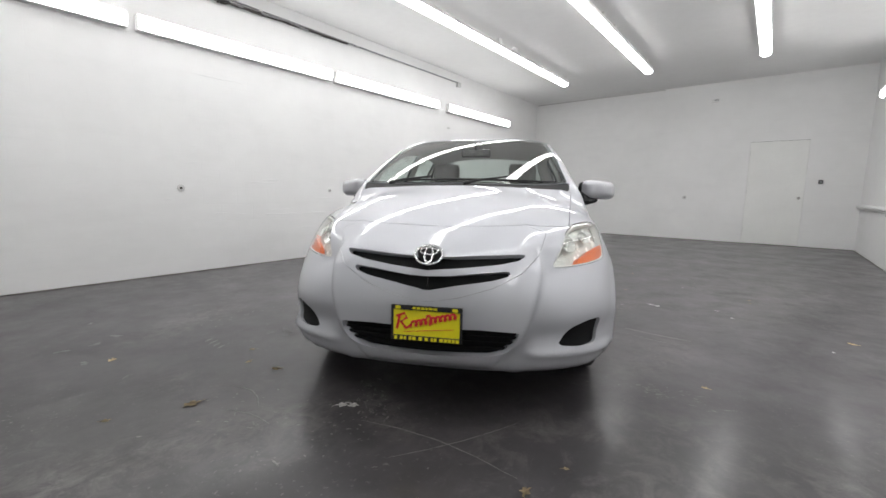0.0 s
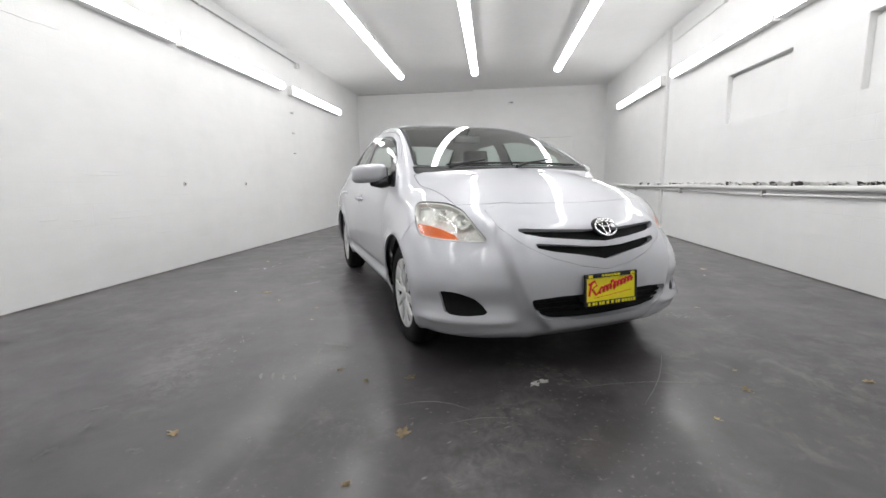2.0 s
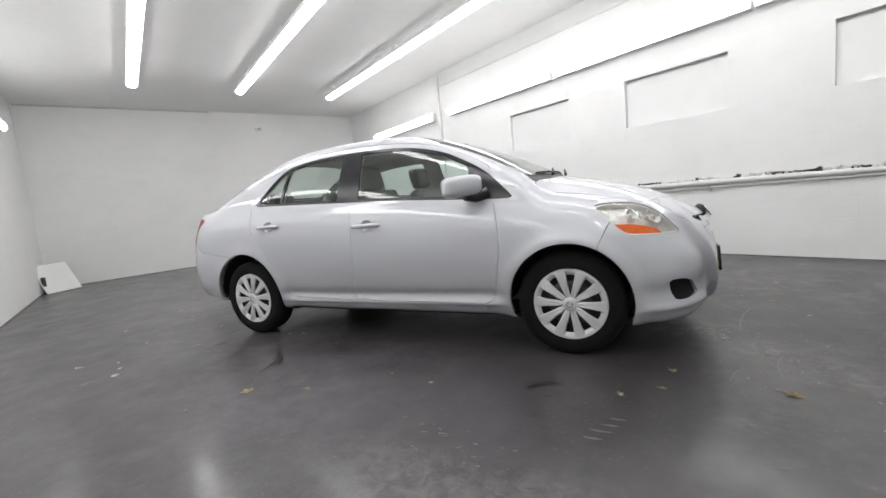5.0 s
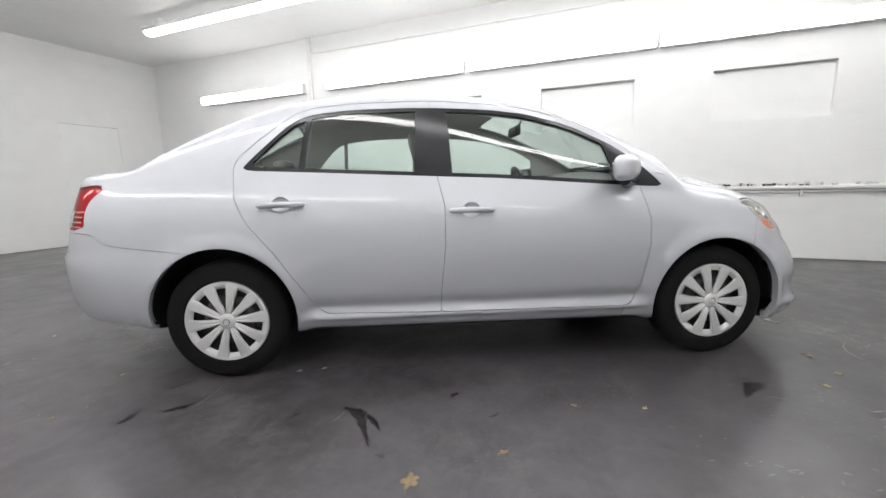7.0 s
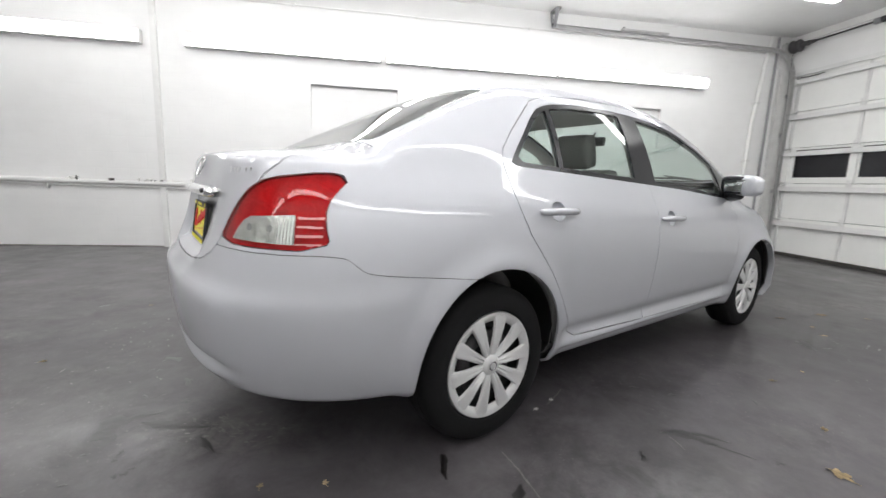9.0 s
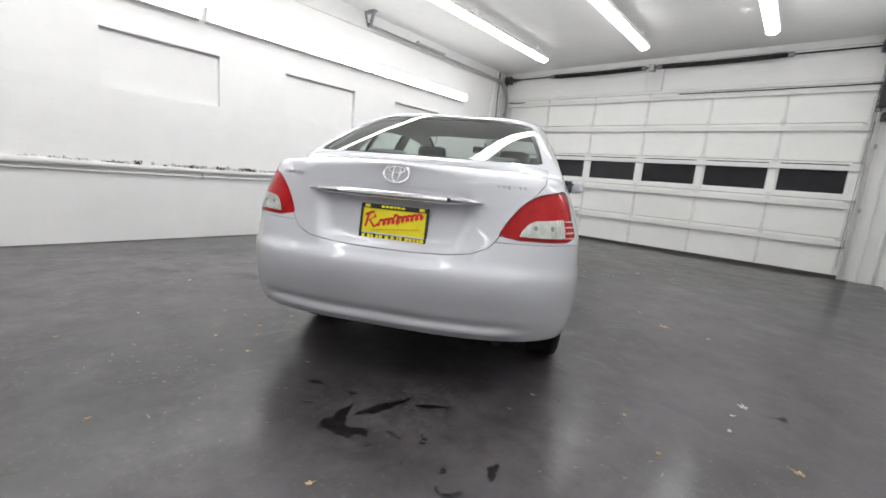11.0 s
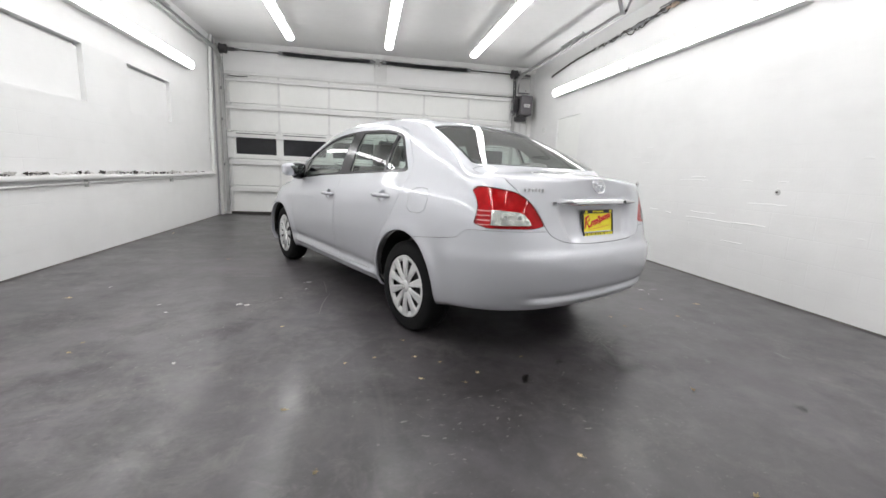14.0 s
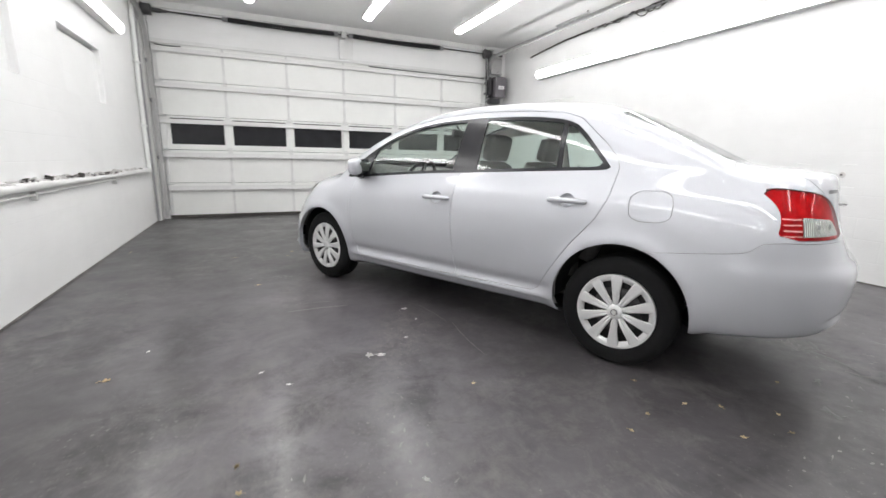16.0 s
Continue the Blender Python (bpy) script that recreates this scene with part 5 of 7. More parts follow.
# windows of the side: three panes and their black frame
frame_in, frame_f = split(dlo, lambda P: inside(DLO, P[:, 1], P[:, 2]) - 0.020)
pane_f, r1 = split(frame_in, lambda P: np.minimum(P[:, 1] + 0.125 + 0.05 * (P[:, 2] - 1.0), 0.735 - 0.25 * (P[:, 2] - 0.95) - P[:, 1]))
pane_r, r2 = split(r1, lambda P: np.minimum(P[:, 1] + 0.862 - 0.10 * (P[:, 2] - 1.03), -0.318 + 0.04 * (P[:, 2] - 1.0) - P[:, 1]))
pane_q, r3 = split(r2, lambda P: -0.890 + 0.10 * (P[:, 2] - 1.03) - P[:, 1])
frame_f = frame_f + r3

both = (1, -1)
HEADLAMPS = {}
sheet("body", shell_f, PAINT, car, "silver painted roof, pillars, sills and rear wings", (1,))
body_left = sheet("body", shell_left, PAINT, car, "", (-1,))
sheet("fuel_flap", fuel_f, PAINT, body_left, "", (-1,))
sheet("hood", hood_f, PAINT, car, "silver painted hood", both)
bumper = sheet("front_bumper", fb, PAINT, car, "silver painted front bumper", both, 0.035)
sheet("grille_surround", sur, PAINT, car, "silver painted grille surround", both, 0.030)
sheet("boot_lid", boot_f, PAINT, car, "silver painted boot lid", both)
sheet("rear_bumper", rb, PAINT, car, "silver painted rear bumper", both, 0.02)
sheet("underbody", under, BLACK_PLASTIC, car, "black underside", both, 0.02)
sheet("windscreen", ws, SCREEN, car, "clear windscreen", both, 0.004, 0.001).visible_shadow = False
sheet("rear_window", rw, SCREEN, car, "tinted rear window", both, 0.004, 0.001).visible_shadow = False
sheet("cowl", cowl_f, BLACK_PLASTIC, car, "black plastic cowl under the windscreen", both, 0.01, -0.006)

# black border round the screens
for nm, fn, src in (("windscreen_seal", windscreen, ws), ("rear_window_seal", rear_window, rw)):
    ring, _ = split(src, lambda P: 0.022 - fn(P))
    sheet(nm, ring, GLOSS_BLACK, car, "black border of the glass", both, 0.0, -0.004)

for s in both:
    sheet("fender", fen, PAINT, car, "", (s,))
    d = sheet("front_door", fd, PAINT, car, "silver painted front door", (s,))
    sheet("window_pane", pane_f, GLASS, d, "tinted side window", (s,), 0.004, -0.004).visible_shadow = False
    e = sheet("rear_door", rd, PAINT, car, "silver painted rear door", (s,))
    sheet("window_pane", pane_r, GLASS, e, "tinted side window", (s,), 0.004, -0.004).visible_shadow = False
    sheet("quarter_pane", pane_q, GLASS, e, "small tinted quarter window", (s,), 0.004, -0.004).visible_shadow = False
    sheet("window_frame", frame_f, GLOSS_BLACK, car, "black window frame and door pillar", (s,), 0.014, -0.001)
    # lamps
    h = sheet("headlamp", lamp, LENS, car, "clear headlamp with an amber corner", (s,), 0.006, 0.0)
    h.visible_shadow = False
    HEADLAMPS[s] = h
    sheet("reflector", lamp, REFLECTOR, h, "bright reflector", (s,), 0.0, -0.036)
    amb, _ = split(lamp, lambda P: inside(AMBER_SHAPE, head_coord(P), P[:, 2]))
    sheet("turn_signal", amb, AMBER, h, "amber turn signal", (s,), 0.03, -0.008)
    ring, _ = split(lamp, lambda P: 0.007 - inside(HEADLAMP, head_coord(P), P[:, 2]))
    sheet("lamp_border", ring, FIXTURE, h, "", (s,), 0.028, -0.006)
    tl = sheet("tail_lamp", tlamp, RED_LENS, car, "red tail lamp with a clear corner", (s,), 0.006)
    tl.visible_shadow = False
    sheet("backing", tlamp, RED_BACK, tl, "", (s,), 0.0, -0.010)
    clear, _ = split(tlamp, lambda P: inside(TAIL_CLEAR, tail_coord(P), P[:, 2]))
    sheet("reversing_lamp", clear, LAMP_SILVER, tl, "clear reversing lamp", (s,), 0.004, 0.0012)
    sheet("clear_lens", clear, LENS, tl, "", (s,), 0.0, 0.0026).visible_shadow = False
    for a in (-0.090, 0.015):
        dot, _ = split(clear, lambda P: 0.010 - np.hypot((tail_coord(P) - a) * 0.72, P[:, 2] - 0.828))
        sheet("bulb", dot, GREY_CASE, tl, "", (s,), 0.003, 0.0018)
    flute, _ = split(clear, lambda P: np.minimum(np.minimum(tail_coord(P) - 0.045, 0.112 - tail_coord(P)), 0.0022 - np.abs((tail_coord(P) - 0.05) % 0.013 - 0.0065)))
    sheet("flute", flute, FIXTURE, tl, "", (s,), 0.0, 0.0017)
    stripes, _ = split(tlamp, lambda P: np.minimum(np.minimum(tail_coord(P) - 0.124, 0.222 - tail_coord(P)), 0.0035 - np.abs((P[:, 2] - 0.80) % 0.024 - 0.012) - (P[:, 2] > 0.870) - (P[:, 2] < 0.785)))
    sheet("lens_rib", stripes, PINK_RIB, tl, "pale ribs on the lens", (s,), 0.0, 0.001)
    sheet("fog_recess", fog, DEEP_BLACK, bumper, "black fog lamp insert", (s,), 0.0, -0.016)

sheet("upper_grille", slit_a, DEEP_BLACK, bumper, "black grille slot", both, 0.0, -0.030)
sheet("middle_grille", slit_b, DEEP_BLACK, bumper, "black grille slot", both, 0.0, -0.030)
sheet("lower_grille", low_g, DEEP_BLACK, bumper, "black lower grille", both, 0.0, -0.034)
for z in (0.315, 0.342, 0.369, 0.396):
    bar, _ = split(low_g, lambda P: 0.0045 - np.abs(P[:, 2] - z))
    sheet("grille_bar", bar, DEEP_BLACK, bumper, "", both, 0.012, -0.022)

# inner lining: roof cloth above the belt, door trim below
opaque = sur + shell_f + fd + rd + fen + frame_f + hood_f + boot_f + rb + fb
roof_in, trim_in = split(opaque, lambda P: P[:, 2] - 1.02)
sheet("headliner", roof_in, HEADLINER, car, "pale grey roof lining", both, 0.0, -0.024)
sheet("lining", trim_in, TRIM_GREY, car, "grey inner trim", both, 0.0, -0.036)
# ---- wheels ----
def tyre_bm():
    bm = bmesh.new()
    prof = [(0.02, 0.205), (0.0, 0.212), (-0.004, 0.235), (0.000, 0.262), (0.008, 0.283), (0.022, 0.296), (0.040, 0.300), (0.060, 0.301), (0.0605, 0.294), (0.066, 0.294), (0.0665, 0.301),
            (0.118, 0.301), (0.1185, 0.294), (0.124, 0.294), (0.1245, 0.301), (0.145, 0.300), (0.163, 0.296), (0.177, 0.283), (0.185, 0.262), (0.188, 0.235), (0.185, 0.212), (0.165, 0.205)]
    return lathe(bm, prof, 64, "x")


def wheel(at, turn, spin):
    w = new("wheel")
    w.parent = car
    w.matrix_basis = pose(*at, 0, 0, turn) @ pose(0, 0, 0, spin, 0, 0)
    tagged(w, "black tyre with a silver ten-spoke cover")
    part("tyre", tyre_bm(), RUBBER, w, "black rubber tyre", 40)
    bm = bmesh.new()
    lathe(bm, [(0.05, 0.0), (0.05, 0.19), (0.02, 0.203), (0.06, 0.206), (0.17, 0.204)], 48, "x")
    part("rim", bm, BLACK_PLASTIC, w, "dark steel rim", 40)
    bm = bmesh.new()
    lathe(bm, [(0.020, 0.168), (0.012, 0.172), (0.007, 0.186), (0.003, 0.197), (0.005, 0.204), (0.016, 0.206)], 60, "x")
    part("cover_ring", bm, HUBCAP, w, "", 60)
    bm = bmesh.new()
    lathe(bm, [(0.046, 0.075), (0.036, 0.085), (0.034, 0.110), (0.042, 0.128), (0.049, 0.130)], 40, "x")
    part("steel_disc", bm, DRUM, w, "dark pressed steel disc behind the cover", 60)
    for k in range(10):
        bm = bmesh.new()
        rows = []
        for r, half, x in ((0.030, 0.0110, 0.010), (0.058, 0.0166, 0.004), (0.075, 0.0190, 0.002), (0.100, 0.0202, 0.0), (0.130, 0.0238, -0.001), (0.160, 0.0284, 0.000), (0.182, 0.0325, 0.002), (0.198, 0.0345, 0.006)):
            row = []
            for q, dx in ((-1.0, 0.012), (-0.86, 0.003), (-0.35, -0.001), (0.0, 0.003), (0.35, -0.001), (0.86, 0.003), (1.0, 0.012)):
                row.append(bm.verts.new((x + dx, half * q, r)))
            rows.append(row)
        for a, b in zip(rows, rows[1:]):
            for j in range(6):
                bm.faces.new((a[j], a[j + 1], b[j + 1], b[j]))
        bmesh.ops.rotate(bm, verts=bm.verts, cent=(0, 0, 0), matrix=Matrix.Rotation(2 * math.pi * k / 10, 3, "X"))
        part("spoke", bm, HUBCAP, w, "", 50)
    bm = bmesh.new()
    lathe(bm, [(-0.004, 0.0), (-0.003, 0.020), (0.000, 0.030), (0.004, 0.036), (0.012, 0.042), (0.02, 0.050)], 32, "x")
    part("centre_cap", bm, HUBCAP, w, "", 60)
    bm = bmesh.new()
    lathe(bm, [(-0.0048, 0.014), (-0.0058, 0.016), (-0.0048, 0.018)], 24, "x")
    part("emblem", bm, CHROME, w, "small round chrome emblem", 60)
    return w


for s in (1, -1):
    for v, spin in ((1.275, 22 if s > 0 else 10), (-1.275, 12 if s > 0 else -2)):
        wheel((s * 0.815, v, 0.300), 180 if s > 0 else 0, spin)
        # dark wheel housing
        bm = bmesh.new()
        r = 0.345 if v > 0 else 0.357
        zc = 0.315 if v > 0 else 0.325
        ring = [(math.cos(a) * r, math.sin(a) * r) for a in [radians(k) for k in range(-3, 186, 7)]]
        ins = [bm.verts.new((s * 0.52, v + c, zc + q)) for c, q in ring]
        out = [bm.verts.new((s * 0.800, v + c, zc + q)) for c, q in ring]
        for i in range(len(ring) - 1):
            bm.faces.new((ins[i], ins[i + 1], out[i + 1], out[i]))
        bm.faces.new(ins)
        bmesh.ops.solidify(bm, geom=bm.faces, thickness=0.004)
        part("wheel_housing", bm, BLACK_PLASTIC, car, "black wheel arch liner")


def skin_at(v, z, side=1):
    """The skin's point and normal at the side of the car, by nearest place along and up."""
    k = np.argmin((S[..., 1] - v) ** 2 + (S[..., 2] - z) ** 2 + 10 * (S[..., 0] < 0.35))
    p, n = S.reshape(-1, 3)[k], NRM.reshape(-1, 3)[k]
    return Vector((side * p[0], p[1], p[2])), Vector((side * n[0], n[1], n[2]))


def skin_face(u, z, front=True):
    """The skin's point and normal on the nose or tail, by half width and height."""
    w = (S[..., 0] - abs(u)) ** 2 + (S[..., 2] - z) ** 2 + 10 * ((S[..., 1] < 1.3) if front else (S[..., 1] > -1.5))
    k = np.argmin(w)
    p, n = S.reshape(-1, 3)[k], NRM.reshape(-1, 3)[k]
    sg = 1 if u >= 0 else -1
    return Vector((u, p[1], z)), Vector((sg * n[0], n[1], n[2]))


# ---- lamp bowls behind the headlamp lenses ----
for s in (1, -1):
    for u, z, r in ((0.615, 0.765, 0.044), (0.700, 0.790, 0.034)):
        k = np.argmin((S[..., 0] - u) ** 2 + (S[..., 2] - z) ** 2 + 10 * (S[..., 1] < 1.3))
        q, n = Vector(S.reshape(-1, 3)[k].tolist()), Vector(NRM.reshape(-1, 3)[k].tolist())
        bm = bmesh.new()
        lathe(bm, [(0.0, r * 1.08), (0.002, r), (-0.006, r * 0.86), (-0.014, r * 0.55), (-0.016, r * 0.34), (-0.004, r * 0.30), (0.0, r * 0.20), (0.001, 0.0)], 40, "y")
        bmesh.ops.rotate(bm, verts=bm.verts, cent=(0, 0, 0), matrix=Vector((0, 1, 0)).rotation_difference(n).to_matrix())
        bmesh.ops.translate(bm, verts=bm.verts, vec=q - n * 0.018)
        if s < 0:
            bmesh.ops.scale(bm, vec=(-1, 1, 1), verts=bm.verts)
        part("bowl", bm, REFLECTOR, HEADLAMPS[s], "bright lamp bowl", 60)

# ---- door handles ----
for s in (1, -1):
    for v, z in HANDLES:
        p, n = skin_at(v, z, s)
        hnd = new("door_handle")
        hnd.parent = car
        hnd.matrix_basis = Matrix.Translation((p.x, v, z))
        tagged(hnd, "silver pull handle over a shallow cup")
        bm = bmesh.new()
        tube(bm, [(s * 0.004, -0.108, 0.0), (s * 0.020, -0.098, 0.0), (s * 0.028, -0.066, 0.001), (s * 0.031, 0.0, 0.002), (s * 0.028, 0.066, 0.001), (s * 0.020, 0.098, 0.0), (s * 0.004, 0.108, 0.0)],
             [0.009, 0.013, 0.0145, 0.015, 0.0145, 0.013, 0.009], 14)
        part("grip", bm, PAINT, hnd, "silver grip", 60)
        # a dish that follows the lean of the door
        bm = bmesh.new()
        lean = -s * n.z / max(abs(n.x), 0.2)
        rings = []
        for r, deep in ((1.0, -0.001), (1.0, 0.004), (0.94, 0.010), (0.80, 0.017), (0.55, 0.022), (0.25, 0.024)):
            rings.append([bm.verts.new((s * (-deep) + lean * 0.039 * r * math.sin(a), 0.047 * r * math.cos(a), 0.039 * r * math.sin(a))) for a in [2 * math.pi * k / 32 for k in range(32)]])
        for a, b in zip(rings, rings[1:]):
            for k in range(32):
                bm.faces.new((a[k], a[(k + 1) % 32], b[(k + 1) % 32], b[k]))
        bm.faces.new(rings[-1])
        part("cup", bm, PAINT, hnd, "hollow finger cup", 60)

# ---- door mirrors ----
for s in (1, -1):
    m = new("door_mirror")
    m.parent = car
    m.matrix_basis = pose(s * 0.882, 0.712, 1.020, 0, 0, s * -37)
    tagged(m, "silver door mirror on a black foot")
    bm = bmesh.new()
    bmesh.ops.create_uvsphere(bm, u_segments=40, v_segments=28, radius=1.0)
    for q in bm.verts:
        x, y, z = q.co
        ln = (abs(x) ** 3.6 + abs(z) ** 3.6 + abs(y) ** 2.4) ** (1 / 3.0) or 1
        x, y, z = x / ln, y / ln, z / ln
        q.co = Vector((min(1, max(-1, x)) * 0.128, y * (0.072 if y > 0 else 0.040), min(1, max(-1, z)) * 0.062))
        q.co.z -= 0.006 * s * q.co.x / 0.116
    part("housing", bm, PAINT, m, "silver mirror housing", 180)
    bm = bmesh.new()
    bmesh.ops.create_uvsphere(bm, u_segments=32, v_segments=16, radius=1.0)
    for q in bm.verts:
        x, y, z = q.co
        ln = (abs(x) ** 4 + abs(z) ** 4 + abs(y) ** 4) ** 0.25
        q.co = Vector((x / ln * 0.116, -0.029 + y / ln * 0.016, z / ln * 0.055 - 0.006 * s * x / ln))
    bmesh.ops.rotate(bm, verts=bm.verts, cent=(0, -0.029, 0), matrix=Matrix.Rotation(radians(s * 15), 3, "Z"))
    part("rim", bm, GLOSS_BLACK, m, "black mirror surround", 180)
    bm = bmesh.new()
    box(bm, -0.082, -0.0475, -0.039, 0.082, -0.0452, 0.031, 0.001)
    # the glass stands squarer to the car than its shell, tipped to the ground
    bmesh.ops.rotate(bm, verts=bm.verts, cent=(0, -0.046, -0.004), matrix=Matrix.Rotation(radians(4 if s > 0 else 10), 3, "X"))
    bmesh.ops.translate(bm, verts=bm.verts, vec=(0, -0.003 if s > 0 else -0.006, 0))
    bmesh.ops.rotate(bm, verts=bm.verts, cent=(0, -0.029, 0), matrix=Matrix.Rotation(radians(s * 15), 3, "Z"))
    part("mirror_glass", bm, MIRROR, m, "mirror glass")
    bm = bmesh.new()
    tube(bm, [(-s * 0.02, 0.0, -0.058), (-s * 0.09, 0.0, -0.070), (-s * 0.165, 0.01, -0.052)], [0.030, 0.034, 0.040], 12)
    part("foot", bm, GLOSS_BLACK, m, "black mirror foot", 60)


# ---- number plates of the dealer: yellow, red flourish, dark frame ----
def dealer_plate(at, turn_z, tilt):
    pl = new("plate")
    pl.parent = car
    pl.matrix_basis = pose(*at, tilt, 0, turn_z)
    tagged(pl, "yellow dealer plate with a red flourish in a black frame")
    bm = bmesh.new()
    box(bm, -0.150, 0.0, -0.072, 0.150, 0.004, 0.072, 0.001)
    part("board", bm, PLATE_YELLOW, pl, "yellow plate")
    bm = bmesh.new()
    for x0, z0, x1, z1 in ((-0.156, 0.056, 0.156, 0.076), (-0.156, -0.077, 0.156, -0.056), (-0.156, -0.0555, -0.146, 0.0555), (0.146, -0.0555, 0.156, 0.0555)):
        box(bm, x0, -0.006, z0, x1, 0.006, z1, 0.002)
    part("frame", bm, BLACK_PLASTIC, pl, "black plate frame")
    rng = random.Random(5)
    for z, x0, x1, h in ((0.066, -0.06, 0.06, 0.010), (-0.0665, -0.140, 0.140, 0.015)):
        x = x0
        while x < x1 - 0.01:
            w = rng.uniform(0.010, 0.017)
            bm = bmesh.new()
            box(bm, x, -0.0075, z - h / 2, x + w, -0.0062, z + h / 2, 0.0003)
            part("bar", bm, PLATE_YELLOW, pl)
            x += w + (0.012 if rng.random() < 0.25 else 0.004)
    for x in (-0.125, 0.125):
        bm = bmesh.new()
        box(bm, x - 0.012, -0.0075, 0.059, x + 0.012, -0.0062, 0.073, 0.0003)
        part("bar", bm, PLATE_YELLOW, pl)
    # red flourish: a tall loop, then a run of low waves
    bm = bmesh.new()
    pts = [(-0.125, -0.025), (-0.112, 0.030), (-0.128, 0.022), (-0.092, 0.036), (-0.082, 0.018), (-0.108, 0.003), (-0.085, -0.022), (-0.070, -0.012)]
    for k in range(80):
        a = 2 * math.pi * k / 8.5
        tall = 1.9 if 28 < k < 37 else 1.0
        pts.append((-0.062 + 0.00238 * k - 0.0075 * math.sin(a), -0.008 + 0.00052 * k + 0.0105 * tall * (0.25 - math.cos(a))))
    tube(bm, [(x * 1.04, -0.004, z * 1.15) for x, z in pts], 0.0064, 6)
    bmesh.ops.scale(bm, vec=(1, 0.4, 1), verts=bm.verts)
    part("flourish", bm, PLATE_RED, pl, "red handwritten-style flourish", 60)
    bm = bmesh.new()
    tube(bm, [(-0.10, -0.0025, -0.040), (0.0, -0.0025, -0.030), (0.12, -0.0025, -0.018)], 0.0012, 6)
    part("underline", bm, PLATE_RED, pl)
    return pl


dealer_plate((-0.008, 2.080, 0.428), 180, -3)
dealer_plate((0.012, -2.112, 0.791), 0, -8)
bm = bmesh.new()
box(bm, -0.14, 1.97, 0.365, 0.14, 2.072, 0.485, 0.004)
part("plate_bracket", bm, BLACK_PLASTIC, car)
bm = bmesh.new()
box(bm, -0.11, -2.100, 0.75, 0.13, -2.03, 0.85, 0.004)
part("plate_bracket", bm, PAINT, car)


# ---- emblems and garnish ----
def ring_bm(rx, rz, r, flat=0.6, n=40):
    bm = bmesh.new()
    pts = [(rx * math.cos(2 * math.pi * k / n), 0, rz * math.sin(2 * math.pi * k / n)) for k in range(n + 1)]
    tube(bm, pts, r, 8, False)
    bmesh.ops.scale(bm, vec=(1, flat, 1), verts=bm.verts)
    return bm


def emblem(at, turn_z, tilt, size):
    e = new("emblem")
    e.parent = car
    e.matrix_basis = pose(*at, tilt, 0, turn_z)
    tagged(e, "chrome oval emblem of crossed rings")
    part("outer_ring", ring_bm(0.061 * size, 0.045 * size, 0.0050 * size), CHROME, e, "", 180)
    bm = ring_bm(0.018 * size, 0.038 * size, 0.0042 * size)
    part("inner_ring", bm, CHROME, e, "", 180)
    bm = ring_bm(0.039 * size, 0.016 * size, 0.0042 * size)
    bmesh.ops.translate(bm, verts=bm.verts, vec=(0, 0, 0.018 * size))
    part("inner_ring", bm, CHROME, e, "", 180)
    return e


p, n = skin_face(0.0, 0.722)
lean = math.degrees(math.atan2(n.z, n.y)) * 0.75
emblem((-0.005, p.y + 0.030, 0.720), 180, -lean * 0.55, 0.98)
bm = bmesh.new()
bmesh.ops.create_uvsphere(bm, u_segments=24, v_segments=12, radius=1.0)
bmesh.ops.scale(bm, vec=(0.058, 0.030, 0.042), verts=bm.verts)
bmesh.ops.rotate(bm, verts=bm.verts, cent=(0, 0, 0), matrix=Matrix.Rotation(radians(28), 3, "X"))
bmesh.ops.translate(bm, verts=bm.verts, vec=(p.x - 0.005, p.y - 0.004, 0.722))
part("emblem_base", bm, BLACK_PLASTIC, car, "dark base of the front emblem", 180)
p, n = skin_face(0.0, 1.0, False)
emblem((0.005, p.y - 0.006, 1.006), 0, -20, 0.96)
# silver strip over the rear plate
gar = new("boot_garnish")
gar.parent = car
tagged(gar, "bright silver strip above the rear plate")
bm = bmesh.new()
rows = []
for k in range(25):
    u = -0.40 + 0.8 * k / 24
    q, _ = skin_face(u, 0.915, False)
    h = 0.016 * (1 - (abs(u) / 0.405) ** 6) + 0.004
    rows.append([bm.verts.new((u, q.y + dy, 0.912 + dz * h / 0.02)) for dy, dz in ((0.01, 0.022), (-0.016, 0.018), (-0.030, 0.004), (-0.026, -0.012), (-0.012, -0.020), (0.02, -0.020))])
for a, b in zip(rows, rows[1:]):
    for j in range(5):
        bm.faces.new((a[j], a[j + 1], b[j + 1], b[j]))
part("strip", bm, SATIN, gar, "polished strip", 60)
bm = bmesh.new()
q, _ = skin_face(0.255, 0.915, False)
lathe(bm, [(-0.034, 0.0), (-0.034, 0.008), (0.0, 0.008)], 14, "y")
bmesh.ops.translate(bm, verts=bm.verts, vec=(0.255, q.y, 0.915))
part("lock", bm, BLACK_PLASTIC, gar, "key lock")
# badge bars
for u0, u1, z in ((0.445, 0.56, 0.986), (-0.575, -0.46, 0.974)):
    k = 0
    u = u0
    while u < u1:
        q, _ = skin_face(u + 0.01, z, False)
        bm = bmesh.new()
        box(bm, u, q.y - 0.0025, z - 0.008, u + (0.012 if k % 3 else 0.007), q.y + 0.004, z + 0.008, 0.0012)
        k += 1
        part("badge_bar", bm, BADGE, car)
        u += 0.021

